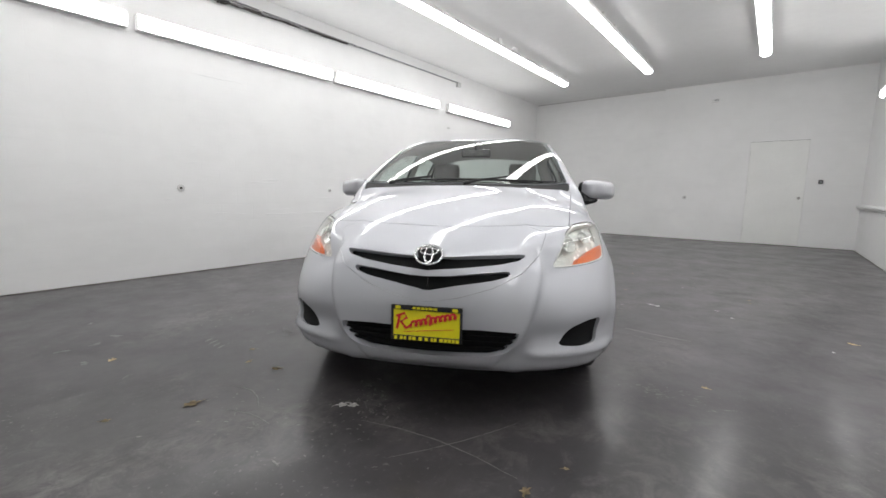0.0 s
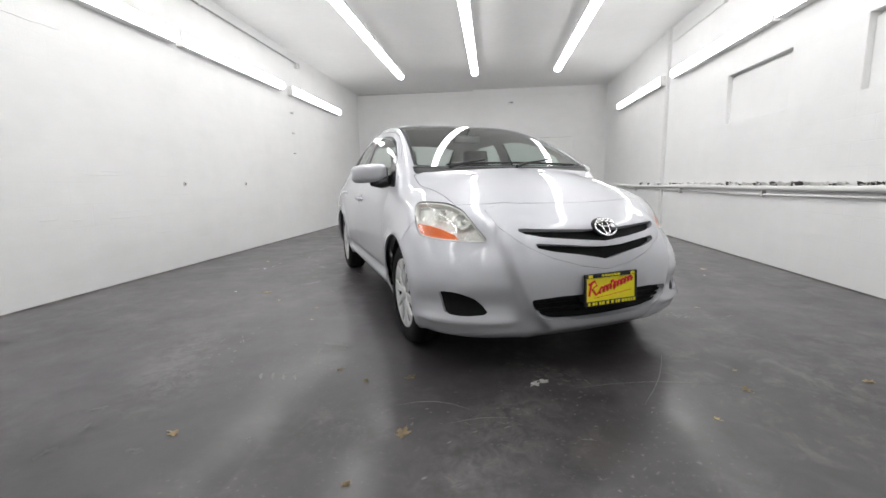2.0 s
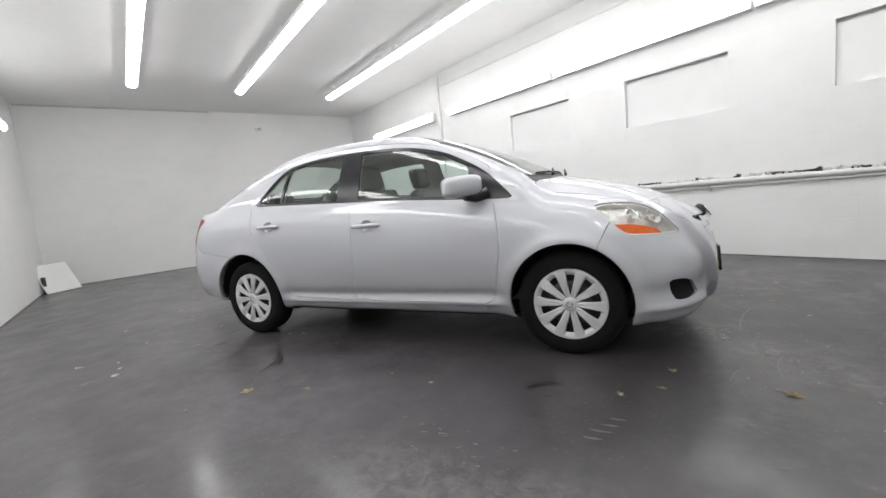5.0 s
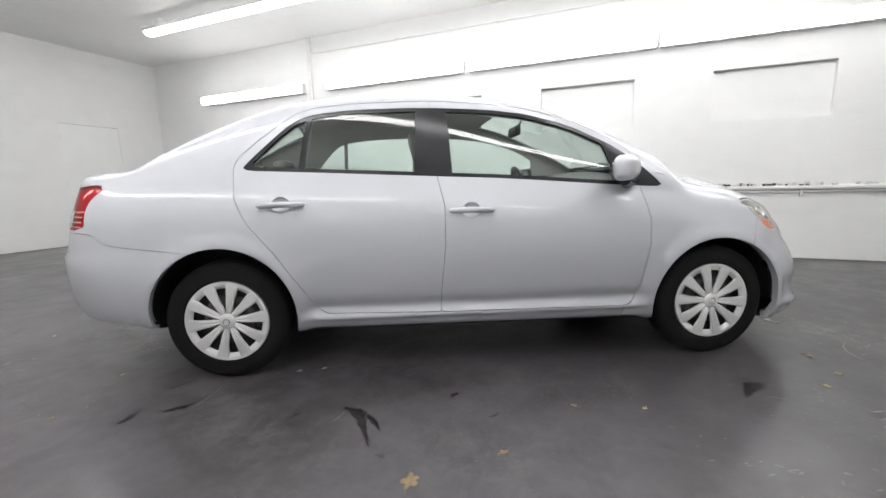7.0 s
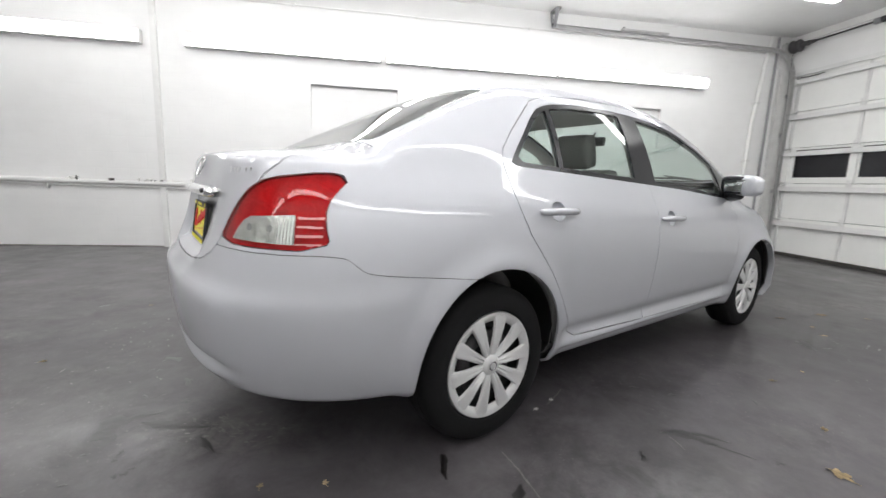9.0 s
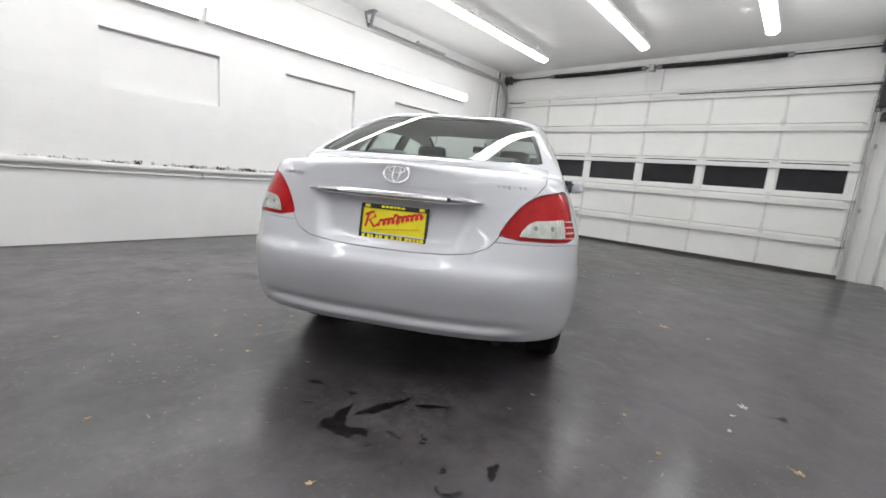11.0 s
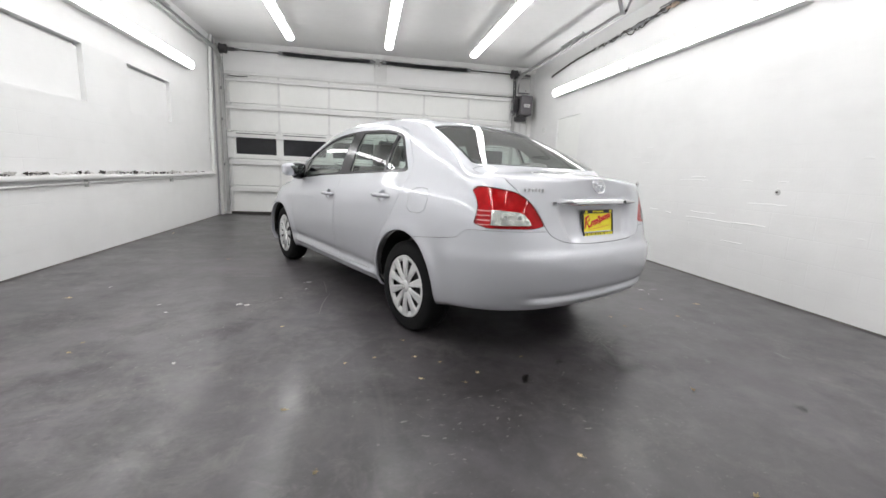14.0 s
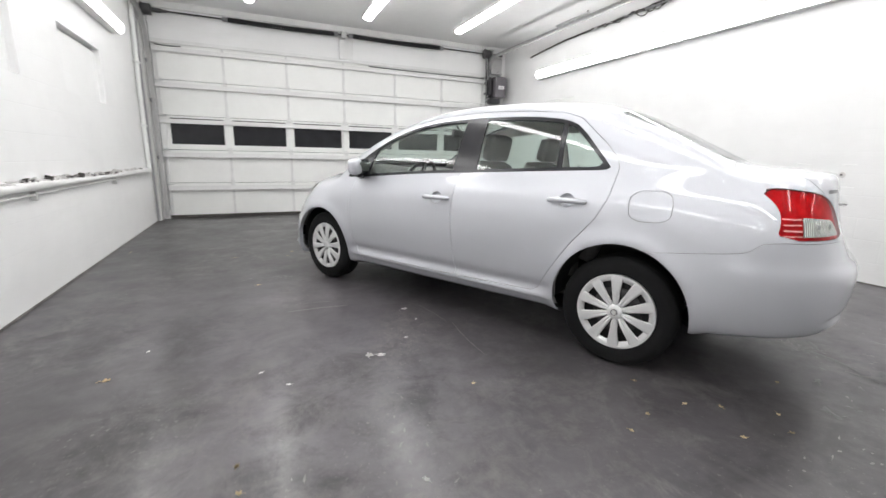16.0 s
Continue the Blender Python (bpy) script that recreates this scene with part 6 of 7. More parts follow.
# ---- wipers, aerial stub, exhaust ----
for u0, u1, r0 in ((0.46, -0.08, 0.02), (-0.02, -0.56, 0.0)):
    w = new("wiper")
    w.parent = car
    tagged(w, "black windscreen wiper")
    a = Vector((u0, 1.165, 1.045))
    b = Vector(((u0 + u1) / 2, 1.115, 1.082))
    bm = bmesh.new()
    tube(bm, [a, a + (b - a) * 0.3 + Vector((0, 0, 0.010)), b + Vector((0, 0.0, 0.010))], [0.011, 0.008, 0.005], 8)
    part("arm", bm, BLACK_PLASTIC, w, "", 60)
    bm = bmesh.new()
    pts = []
    for k in range(9):
        u = u0 - 0.02 + (u1 - u0) * k / 8
        v = 1.112 - 0.20 * u * u
        pts.append((u, v - 0.015, ease(v - 0.015, CENTRE).item() + 0.012 - 0.13 * u * u))
    tube(bm, pts, 0.0075, 6)
    part("blade", bm, BLACK_PLASTIC, w, "", 60)
bm = bmesh.new()
tube(bm, [(0.40, -1.62, 0.285), (0.46, -1.78, 0.278), (0.50, -1.93, 0.258)], 0.025, 16)
part("exhaust_pipe", bm, BLACK_STEEL, car, "sooty black exhaust tail pipe", 40)
bm = bmesh.new()
tube(bm, [(0.56, -1.80, 0.33), (0.575, -1.90, 0.285), (0.585, -1.945, 0.272), (0.60, -1.95, 0.285)], 0.009, 8)
part("towing_hook", bm, BLACK_STEEL, car, "black towing hook", 40)
bm = bmesh.new()
lathe(bm, [(-1.95, 0.0), (-1.95, 0.09), (-1.90, 0.11), (-1.55, 0.11), (-1.50, 0.0)], 20, "y")
bmesh.ops.scale(bm, vec=(1.6, 1, 0.5), verts=bm.verts)
bmesh.ops.translate(bm, verts=bm.verts, vec=(0.25, 0, 0.33))
part("silencer", bm, DIRT_GAPS, car, "", 60)


# ---- cabin ----
def cushion(bm, x0, y0, z0, x1, y1, z1, r=0.06):
    return box(bm, x0, y0, z0, x1, y1, z1, r)


def seat(u, v):
    st = new("seat")
    st.parent = car
    st.matrix_basis = pose(u, v, -0.035)
    tagged(st, "dark grey cloth front seat")
    bm = bmesh.new()
    cushion(bm, -0.24, -0.18, 0.36, 0.24, 0.34, 0.56, 0.055)
    part("cushion", bm, SEAT, st, "", 60)
    bm = bmesh.new()
    cushion(bm, -0.235, -0.065, 0.0, 0.235, 0.065, 0.64, 0.055)
    bmesh.ops.rotate(bm, verts=bm.verts, cent=(0, 0, 0), matrix=Matrix.Rotation(radians(20), 3, "X"))
    bmesh.ops.translate(bm, verts=bm.verts, vec=(0, -0.20, 0.50))
    part("backrest", bm, SEAT, st, "", 60)
    bm = bmesh.new()
    cushion(bm, -0.125, -0.05, 0.0, 0.125, 0.05, 0.19, 0.045)
    bmesh.ops.rotate(bm, verts=bm.verts, cent=(0, 0, 0), matrix=Matrix.Rotation(radians(14), 3, "X"))
    bmesh.ops.translate(bm, verts=bm.verts, vec=(0, -0.435, 1.11))
    part("headrest", bm, SEAT, st, "", 60)
    for dx in (-0.06, 0.06):
        bm = bmesh.new()
        tube(bm, [(dx, -0.405, 1.03), (dx, -0.44, 1.14)], 0.006, 8)
        part("headrest_post", bm, CHROME, st, "", 60)


seat(0.36, 0.175)
seat(-0.36, 0.235)
rs = new("rear_seat")
rs.parent = car
tagged(rs, "dark grey cloth rear bench")
bm = bmesh.new()
cushion(bm, -0.62, -0.95, 0.38, 0.62, -0.45, 0.56, 0.05)
part("cushion", bm, SEAT, rs, "", 60)
bm = bmesh.new()
cushion(bm, -0.61, -0.06, 0.0, 0.61, 0.06, 0.54, 0.05)
bmesh.ops.rotate(bm, verts=bm.verts, cent=(0, 0, 0), matrix=Matrix.Rotation(radians(24), 3, "X"))
bmesh.ops.translate(bm, verts=bm.verts, vec=(0, -0.98, 0.50))
part("backrest", bm, SEAT, rs, "", 60)
for u in (-0.36, 0.36):
    bm = bmesh.new()
    cushion(bm, u - 0.12, -1.33, 1.02, u + 0.12, -1.22, 1.15, 0.04)
    part("headrest", bm, SEAT, rs, "", 60)
bm = bmesh.new()
box(bm, -0.58, -1.64, 0.985, 0.58, -1.20, 1.005, 0.004)
part("parcel_shelf", bm, TRIM_GREY, car, "grey parcel shelf")
bm = bmesh.new()
rows = []
for v, z in ((1.16, 0.99), (1.02, 1.0), (0.84, 0.985), (0.74, 0.95), (0.70, 0.88), (0.74, 0.70), (0.80, 0.55)):
    rows.append([bm.verts.new((u, v - 0.10 * (u / 0.7) ** 2, z + 0.035 * math.exp(-((u + 0.36) / 0.2) ** 2) * (z > 0.93) - 0.03 * (abs(u) / 0.7) ** 4)) for u in np.linspace(-0.66, 0.66, 21)])
for a, b in zip(rows, rows[1:]):
    for j in range(20):
        bm.faces.new((a[j], a[j + 1], b[j + 1], b[j]))
bmesh.ops.solidify(bm, geom=bm.faces, thickness=0.012)
part("dashboard", bm, TRIM_GREY, car, "dark grey dashboard", 60)
sw = new("steering_wheel")
sw.parent = car
sw.matrix_basis = pose(-0.36, 0.54, 0.905, -66, 0, 0)
tagged(sw, "black three-spoke steering wheel")
bm = bmesh.new()
tube(bm, [(0.178 * math.cos(2 * math.pi * k / 36), 0.178 * math.sin(2 * math.pi * k / 36), 0) for k in range(37)], 0.015, 8, False)
part("rim", bm, BLACK_PLASTIC, sw, "", 180)
bm = bmesh.new()
box(bm, -0.075, -0.075, -0.03, 0.075, 0.065, 0.02, 0.02)
box(bm, -0.17, -0.014, -0.012, 0.17, 0.022, 0.006, 0.004)
box(bm, -0.018, -0.17, -0.012, 0.018, 0.0, 0.006, 0.004)
part("hub", bm, BLACK_PLASTIC, sw, "", 60)
bm = bmesh.new()
tube(bm, [(0, 0.0, -0.03), (0, 0.03, -0.28)], 0.03, 10)
part("column", bm, BLACK_PLASTIC, sw, "", 60)
mr = new("cabin_mirror")
mr.parent = car
mr.matrix_basis = pose(0, 0.38, 1.30)
tagged(mr, "black cabin mirror below the roof")
bm = bmesh.new()
box(bm, -0.115, -0.018, -0.032, 0.115, 0.018, 0.032, 0.014)
part("shell", bm, BLACK_PLASTIC, mr, "", 60)
bm = bmesh.new()
tube(bm, [(0, 0.01, 0.02), (0, 0.05, 0.07)], 0.008, 8)
part("stalk", bm, BLACK_PLASTIC, mr)
bm = bmesh.new()
box(bm, -0.62, -1.55, 0.27, 0.62, 1.05, 0.34, 0.02)
part("cabin_floor", bm, TRIM_GREY, car, "dark carpeted cabin floor")
# ---- along the west wall: ledge, pipe, flaked paint ----
rng = random.Random(11)
led = thing("wall_ledge", "white painted ledge with flaking paint along the block wall", "ledge", (WEST, 0, 0))
bm = bmesh.new()
rows = []
for k in range(90):
    y = SOUTH + 0.01 + (4.76 - SOUTH) * k / 89
    a = 0.006 * math.sin(y * 1.7) + rng.uniform(-0.003, 0.003)
    rows.append([bm.verts.new((x + 0.001, y, z)) for x, z in ((0.0, 0.805), (0.045, 0.808), (0.062 + a, 0.822), (0.064 + a, 0.845 + a), (0.050 + a, 0.862 + a), (0.0, 0.872 + a))])
for a, b in zip(rows, rows[1:]):
    for j in range(5):
        bm.faces.new((a[j], a[j + 1], b[j + 1], b[j]))
bm.faces.new(rows[0])
bm.faces.new(rows[-1])
part("ledge", bm, TRIM, led, "", 60)
for k in range(170):
    y = rng.triangular(-5.2, 4.7, 0.6)
    big = rng.random()
    bm = bmesh.new()
    n = 7
    ln, hh = rng.uniform(0.02, 0.15) * (1 if big > 0.4 else 0.5), rng.uniform(0.010, 0.046)
    top = [bm.verts.new((rng.uniform(0.012, 0.058) if i % 2 else rng.uniform(0.02, 0.066), y + ln * (i / (n - 1) - 0.5), 0.866 + hh * rng.uniform(0.2, 1.0))) for i in range(n)]
    bot = [bm.verts.new((0.030 + 0.02 * rng.random(), y + ln * (i / (n - 1) - 0.5), 0.852)) for i in range(n)]
    back = [bm.verts.new((0.004, y + ln * (i / (n - 1) - 0.5), 0.866 + hh * 0.5)) for i in range(n)]
    for i in range(n - 1):
        bm.faces.new((bot[i], bot[i + 1], top[i + 1], top[i]))
        bm.faces.new((top[i], top[i + 1], back[i + 1], back[i]))
    part("flake", bm, DIRT_GAPS if rng.random() < 0.30 else CHIP, led)
pp = thing("wall_pipe", "thin white pipe clipped under the wall ledge", "pipe", (WEST, 0, 0))
bm = bmesh.new()
tube(bm, [(0.03, SOUTH + 0.05, 0.790)] + [(0.028, y, 0.790 - 0.030 * math.exp(-((y + 1.2) / 2.2) ** 2)) for y in np.linspace(-5, 4.4, 24)] + [(0.03, 4.7, 0.79)], 0.011, 8)
part("run", bm, TRIM, pp, "", 60)
for y in (-5.2, -3.1, -1.05, 1.0, 3.0):
    bm = bmesh.new()
    box(bm, 0.001, y - 0.012, 0.735, 0.045, y + 0.012, 0.805, 0.004)
    part("clip", bm, PIPE_GREY, pp)


def conduit(name, label, pts, r, material=None, straps=()):
    c = thing(name, label, "conduit", pts[0])
    o = Vector(pts[0])
    bm = bmesh.new()
    tube(bm, [Vector(p) - o for p in pts], r, 8)
    part("run", bm, material or PIPE_GREY, c, "", 60)
    for s in straps:
        bm = bmesh.new()
        q = Vector(s) - o
        box(bm, q.x - r - 0.012, q.y - r - 0.012, q.z - 0.012, q.x + r + 0.012, q.y + r + 0.012, q.z + 0.012, 0.004)
        part("strap", bm, TRIM, c)
    return c


col = thing("wall_channel", "white boxed cable channel up the block wall", "cable channel", (WEST, -3.87, 0))
bm = bmesh.new()
box(bm, 0.001, -0.035, 0.0, 0.045, 0.035, 0.800, 0.004)
part("lower_run", bm, TRIM, col)
bm = bmesh.new()
box(bm, 0.001, -0.035, 0.878, 0.045, 0.035, CEIL - 0.002, 0.004)
part("upper_run", bm, TRIM, col)
conduit("conduit", "thin white conduit high on the block wall", [(WEST + 0.05, -3.84, 3.17), (WEST + 0.02, -3.6, 3.17), (WEST + 0.02, 4.6, 3.18)], 0.010, TRIM, [(WEST + 0.02, y, 3.175) for y in (-2.2, -0.6, 1.0)])
conduit("down_pipe", "white pipe in the corner beside the garage door", [(WEST + 0.04, 4.98, CEIL - 0.02), (WEST + 0.04, 4.90, 3.0), (WEST + 0.04, 4.80, 2.0), (WEST + 0.04, 4.78, 0.80)], 0.030, DOOR_WHITE,
        [(WEST + 0.04, 4.84, 2.4), (WEST + 0.04, 4.79, 1.5)])
conduit("conduit", "grey conduit in the corner by the door track", [(WEST + 0.03, 5.10, CEIL - 0.02), (WEST + 0.03, 5.08, 0.02)], 0.018, GREY_CASE)
jb = thing("corner_board", "grey weathered board beside the garage door", "board", (WEST, 5.20, 0))
bm = bmesh.new()
box(bm, 0.001, 0.0, 0.0, 0.055, 0.20, CEIL - 0.11, 0.006)
part("board", bm, PIPE_GREY, jb)

# ---- along the east wall ----
conduit("conduit", "grey conduit high on the plain wall", [(EAST - 0.02, 1.2, 3.27), (EAST - 0.02, -1.2, 3.262), (EAST - 0.02, -4.05, 3.262)], 0.011, GREY_CASE, [(EAST - 0.02, y, 3.264) for y in (0.2, -1.4, -2.8)])
jbx = thing("junction_box", "small white junction box at the conduit's end", "junction box", (EAST, -4.1, 3.22))
bm = bmesh.new()
box(bm, -0.055, -0.05, -0.05, -0.001, 0.05, 0.05, 0.006)
part("box", bm, TRIM, jbx)
bm = bmesh.new()
box(bm, -0.059, -0.045, -0.045, -0.0555, 0.045, 0.045, 0.001)
part("lid", bm, PIPE_GREY, jbx)
for z in (2.31, 1.94, 1.57):
    c = thing("wall_clip", "small white cable clip on the plain wall", "clip", (EAST, -3.80, z), group="cable clips")
    bm = bmesh.new()
    box(bm, -0.028, -0.035, -0.010, -0.001, 0.035, 0.010, 0.003)
    part("strap", bm, PIPE_GREY, c)
    bm = bmesh.new()
    lathe(bm, [(-0.034, 0.0), (-0.034, 0.006), (-0.0285, 0.008)], 10, "x")
    part("screw", bm, DIRT_GAPS, c)
for y in (2.83, 1.25, -0.83, -2.12):
    h = thing("pipe_stub", "capped pipe stub in a white ring on the wall", "pipe stub", (EAST, y, 1.0), group="pipe stubs")
    bm = bmesh.new()
    w = 1.22 if y > 0 else 0.85
    lathe(bm, [(-0.001, 0.034 * w), (-0.005, 0.032 * w), (-0.008, 0.022 * w), (-0.008, 0.012 * w)], 20, "x")
    part("ring", bm, PIPE_GREY, h, "", 60)
    bm = bmesh.new()
    lathe(bm, [(-0.016, 0.0), (-0.016, 0.010 * w), (-0.013, 0.012 * w), (-0.001, 0.012 * w)], 16, "x")
    part("stub", bm, DIRT_GAPS, h, "dark pipe end", 60)
cb = thing("cable_bundle", "ragged dark cables strung along the wall above the lights", "cables", (EAST, 0, 3.2))
CABLE_LINE = ((4.42, -0.126), (4.1, -0.09), (3.43, -0.042), (2.68, -0.024), (2.0, -0.014), (1.6, -0.011), (1.2, 0.004), (0.87, 0.020), (0.5, 0.025), (-0.3, 0.035), (-1.2, 0.045))


def cable_z(y):
    return float(np.interp(-y, [-p[0] for p in CABLE_LINE], [p[1] for p in CABLE_LINE]))


# one run from the corner, then more and more loose ends bound to it
for k, (ya, yb, r, loose, m_) in enumerate(((4.42, -1.2, 0.011, 0.004, DIRT_GAPS), (2.75, 0.2, 0.010, 0.014, DIRT_GAPS), (2.55, -0.6, 0.008, 0.022, GREY_CASE), (2.3, 0.6, 0.012, 0.020, MOTOR), (1.9, 0.5, 0.009, 0.028, DIRT_GAPS), (1.85, 0.9, 0.010, 0.030, GREY_CASE), (1.3, -0.9, 0.007, 0.020, DIRT_GAPS), (2.75, 1.3, 0.006, 0.026, PIPE_GREY))):
    n = int(abs(ya - yb) / 0.09) + 2
    pts = []
    for i in range(n):
        y = ya + (yb - ya) * i / (n - 1)
        pts.append((-0.022 - rng.random() * (0.004 + loose), y, cable_z(y) + rng.uniform(-1.0, 0.8) * loose))
    bm = bmesh.new()
    tube(bm, pts, r * 1.35, 6)
    part("cable", bm, m_, cb, "", 60)
# sagging loops and cut ends
for y, wide, drop in ((2.45, 0.16, 0.045), (2.2, 0.22, 0.05), (1.75, 0.28, 0.085), (1.62, 0.20, 0.065), (1.5, 0.24, 0.07), (1.05, 0.2, 0.05), (0.7, 0.24, 0.04)):
    bm = bmesh.new()
    tube(bm, [(-0.030 - 0.02 * rng.random(), y + wide * (k / 8 - 0.5), cable_z(y) - drop * math.sin(math.pi * k / 8)) for k in range(9)], 0.007, 6)
    part("cable_loop", bm, DIRT_GAPS, cb, "", 60)
for k in range(22):
    y = rng.uniform(0.5, 2.7)
    a_, l_ = rng.uniform(-0.9, 0.9), rng.uniform(0.04, 0.10)
    bm = bmesh.new()
    tube(bm, [(-0.03 - 0.02 * rng.random(), y + l_ * math.sin(a_) * i / 3, cable_z(y) + 0.012 - l_ * math.cos(a_) * i / 3 * 0.8 + 0.004 * rng.random()) for i in range(4)], 0.0045, 5)
    part("wire_end", bm, GREY_CASE if k % 2 else DIRT_GAPS, cb)
# wads of tape and torn sleeve
for y, r0, ln, m_ in ((1.62, 0.030, 0.30, GREY_CASE), (0.92, 0.030, 0.22, TAPE), (2.66, 0.024, 0.07, PIPE_GREY)):
    bm = bmesh.new()
    lathe(bm, [(-ln / 2, 0.0)] + [(-ln / 2 + ln * k / 8, r0 * (0.55 + 0.45 * math.sin(math.pi * k / 8)) * rng.uniform(0.75, 1.15)) for k in range(9)] + [(ln / 2, 0.0)], 10, "y")
    bmesh.ops.translate(bm, verts=bm.verts, vec=(-0.036, y, cable_z(y) - 0.012))
    part("wrapping", bm, m_, cb, "torn tape round the cables", 60)
conduit("conduit", "white pipe beside the garage door opener", [(3.24, NORTH - 0.03, 0.02), (3.24, NORTH - 0.03, CEIL - 0.11)], 0.018, TRIM, [(3.24, NORTH - 0.03, z) for z in (0.8, 1.9)])
conduit("conduit", "thin white conduit beside the garage door opener", [(3.08, NORTH - 0.03, 0.02), (3.08, NORTH - 0.03, 2.28)], 0.012, TRIM, [(3.08, NORTH - 0.03, z) for z in (0.6, 1.5)])
bx = thing("control_box", "flat grey control box above the door motor", "control box", (3.10, NORTH, 2.885))
bm = bmesh.new()
box(bm, -0.14, -0.09, 0.0, 0.13, -0.001, 0.325, 0.008)
part("case", bm, GREY_CASE, bx)
bm = bmesh.new()
box(bm, -0.13, -0.094, 0.01, 0.12, -0.0905, 0.315, 0.001)
part("cover", bm, RAIL_GREY, bx)
bm = bmesh.new()
lathe(bm, [(-0.102, 0.0), (-0.102, 0.012), (-0.0945, 0.014)], 10, "y")
bmesh.ops.translate(bm, verts=bm.verts, vec=(0.03, 0, 0.05))
part("knob", bm, MOTOR, bx)
sw2 = thing("wall_switch", "small white wall switch by the side door", "switch", (EAST, 4.64, 2.03))
bm = bmesh.new()
box(bm, -0.030, -0.035, -0.055, -0.001, 0.035, 0.055, 0.004)
part("plate", bm, TRIM, sw2)
bm = bmesh.new()
box(bm, -0.036, -0.010, -0.020, -0.0305, 0.010, 0.020, 0.002)
part("rocker", bm, PIPE_GREY, sw2)

# ---- end wall ----
th = thing("wall_sensor", "small black box on the wall beside the door", "wall control", (-2.735, SOUTH, 1.30))
bm = bmesh.new()
box(bm, -0.036, 0.001, -0.036, 0.036, 0.035, 0.036, 0.006)
part("case", bm, MOTOR, th)
bm = bmesh.new()
box(bm, -0.020, 0.0355, -0.016, 0.020, 0.038, 0.018, 0.001)
part("face", bm, GREY_CASE, th)
sm = thing("alarm_sensor", "white alarm sensor high on the end wall", "sensor", (-0.86, SOUTH, 3.05))
bm = bmesh.new()
box(bm, -0.075, 0.001, -0.035, 0.075, 0.05, 0.035, 0.014)
part("case", bm, TRIM, sm)
bm = bmesh.new()
box(bm, -0.055, 0.0505, -0.004, 0.02, 0.054, 0.022, 0.002)
part("window", bm, GREY_CASE, sm, "dark sensor window")
kb = thing("wall_plate", "small round blank plate on the end wall", "plate", (-0.42, SOUTH, 0.96))
bm = bmesh.new()
lathe(bm, [(0.010, 0.0), (0.010, 0.035), (0.001, 0.042)], 20, "y")
part("disc", bm, PIPE_GREY, kb, "", 40)
bm = bmesh.new()
lathe(bm, [(0.013, 0.0), (0.013, 0.005), (0.0105, 0.006)], 10, "y")
part("screw", bm, DIRT_GAPS, kb)
ct = thing("ceiling_trim", "grey strip where ceiling and end wall meet", "trim strip", (1.75, SOUTH, CEIL), kind="structure")
bm = bmesh.new()
box(bm, -1.6, 0.001, -0.030, 1.58, 0.020, -0.001, 0.003)
part("strip", bm, PIPE_GREY, ct)
bd = thing("leaning_board", "white board leaning against the end wall in the corner", "board", (3.06, -7.09, 0), 45)
bm = bmesh.new()
box(bm, -0.30, 0.0, 0.0, 0.30, 0.022, 0.56, 0.003)
bmesh.ops.rotate(bm, verts=bm.verts, cent=(0, 0, 0), matrix=Matrix.Rotation(radians(28), 3, "X"))
part("sheet", bm, DOOR_WHITE, bd)
bm = bmesh.new()
box(bm, 0.24, -0.09, 0.0, 0.29, -0.05, 0.30, 0.004)
part("prop", bm, MOTOR, bd, "dark prop behind the board")


# ---- litter and stains on the floor ----
def leaf_mesh(n, size, mat_, curl):
    """A dry leaf lying nearly flat: ragged lobes round a raised middle, and a stalk."""
    bm = bmesh.new()
    r = random.Random(n)
    lobes = r.choice((5, 5, 3))
    rim = []
    for i in range(lobes * 4):
        a = 2 * math.pi * i / (lobes * 4)
        reach = (0.50, 0.40, 0.27, 0.40)[i % 4] * r.uniform(0.72, 1.22) * size
        rim.append(bm.verts.new((1.15 * reach * math.cos(a), 0.85 * reach * math.sin(a), 0.0012 + curl * 0.35 * r.random() * (i % 4 != 2))))
    mid = bm.verts.new((0, 0, 0.0022))
    for i, v in enumerate(rim):
        bm.faces.new((mid, v, rim[(i + 1) % len(rim)]))
    bmesh.ops.solidify(bm, geom=bm.faces, thickness=0.0006)
    tube(bm, [(0.3 * size, 0, 0.002), (0.62 * size, 0.05 * size, 0.0022), (0.85 * size, 0.14 * size, 0.002)], 0.0009, 4)
    return mesh_of("leaf", bm, mat_, 60)


LEAVES = ((1.66, 0.47), (0.99, 0.92), (0.91, 1.2), (0.03, 2.04), (1.41, 0.72), (-1.56, 1.84), (-1.5, 2.04), (-1.87, 0.76), (-0.03, 2.5), (0.86, 2.58), (0.09, 2.79), (-1.25, 2.3), (-2.09, 1.92),
          (0.24, 2.09), (-0.73, -2.37), (-0.55, -2.78), (0.12, -2.21), (-0.33, -1.88), (0.43, -2.81), (0.94, -3.08), (-3.17, 2.58), (-2.57, -0.66), (-1.97, -1.54), (-1.96, -1.68), (-0.92, -1.36),
          (-0.15, -1.65), (0.52, -1.94), (2.06, -1.33), (1.48, -1.51), (1.28, -2.4), (2.49, -1.04),
          (0.41, 1.98), (1.87, -1.14), (1.49, -1.31), (-0.49, -1.94), (-0.10, -1.89), (0.03, -1.97), (-0.10, -2.15), (0.21, -2.11))
kinds = [leaf_mesh(k, s, LEAF, c) for k, (s, c) in enumerate(((0.046, 0.014), (0.034, 0.010), (0.026, 0.008), (0.070, 0.016)))]
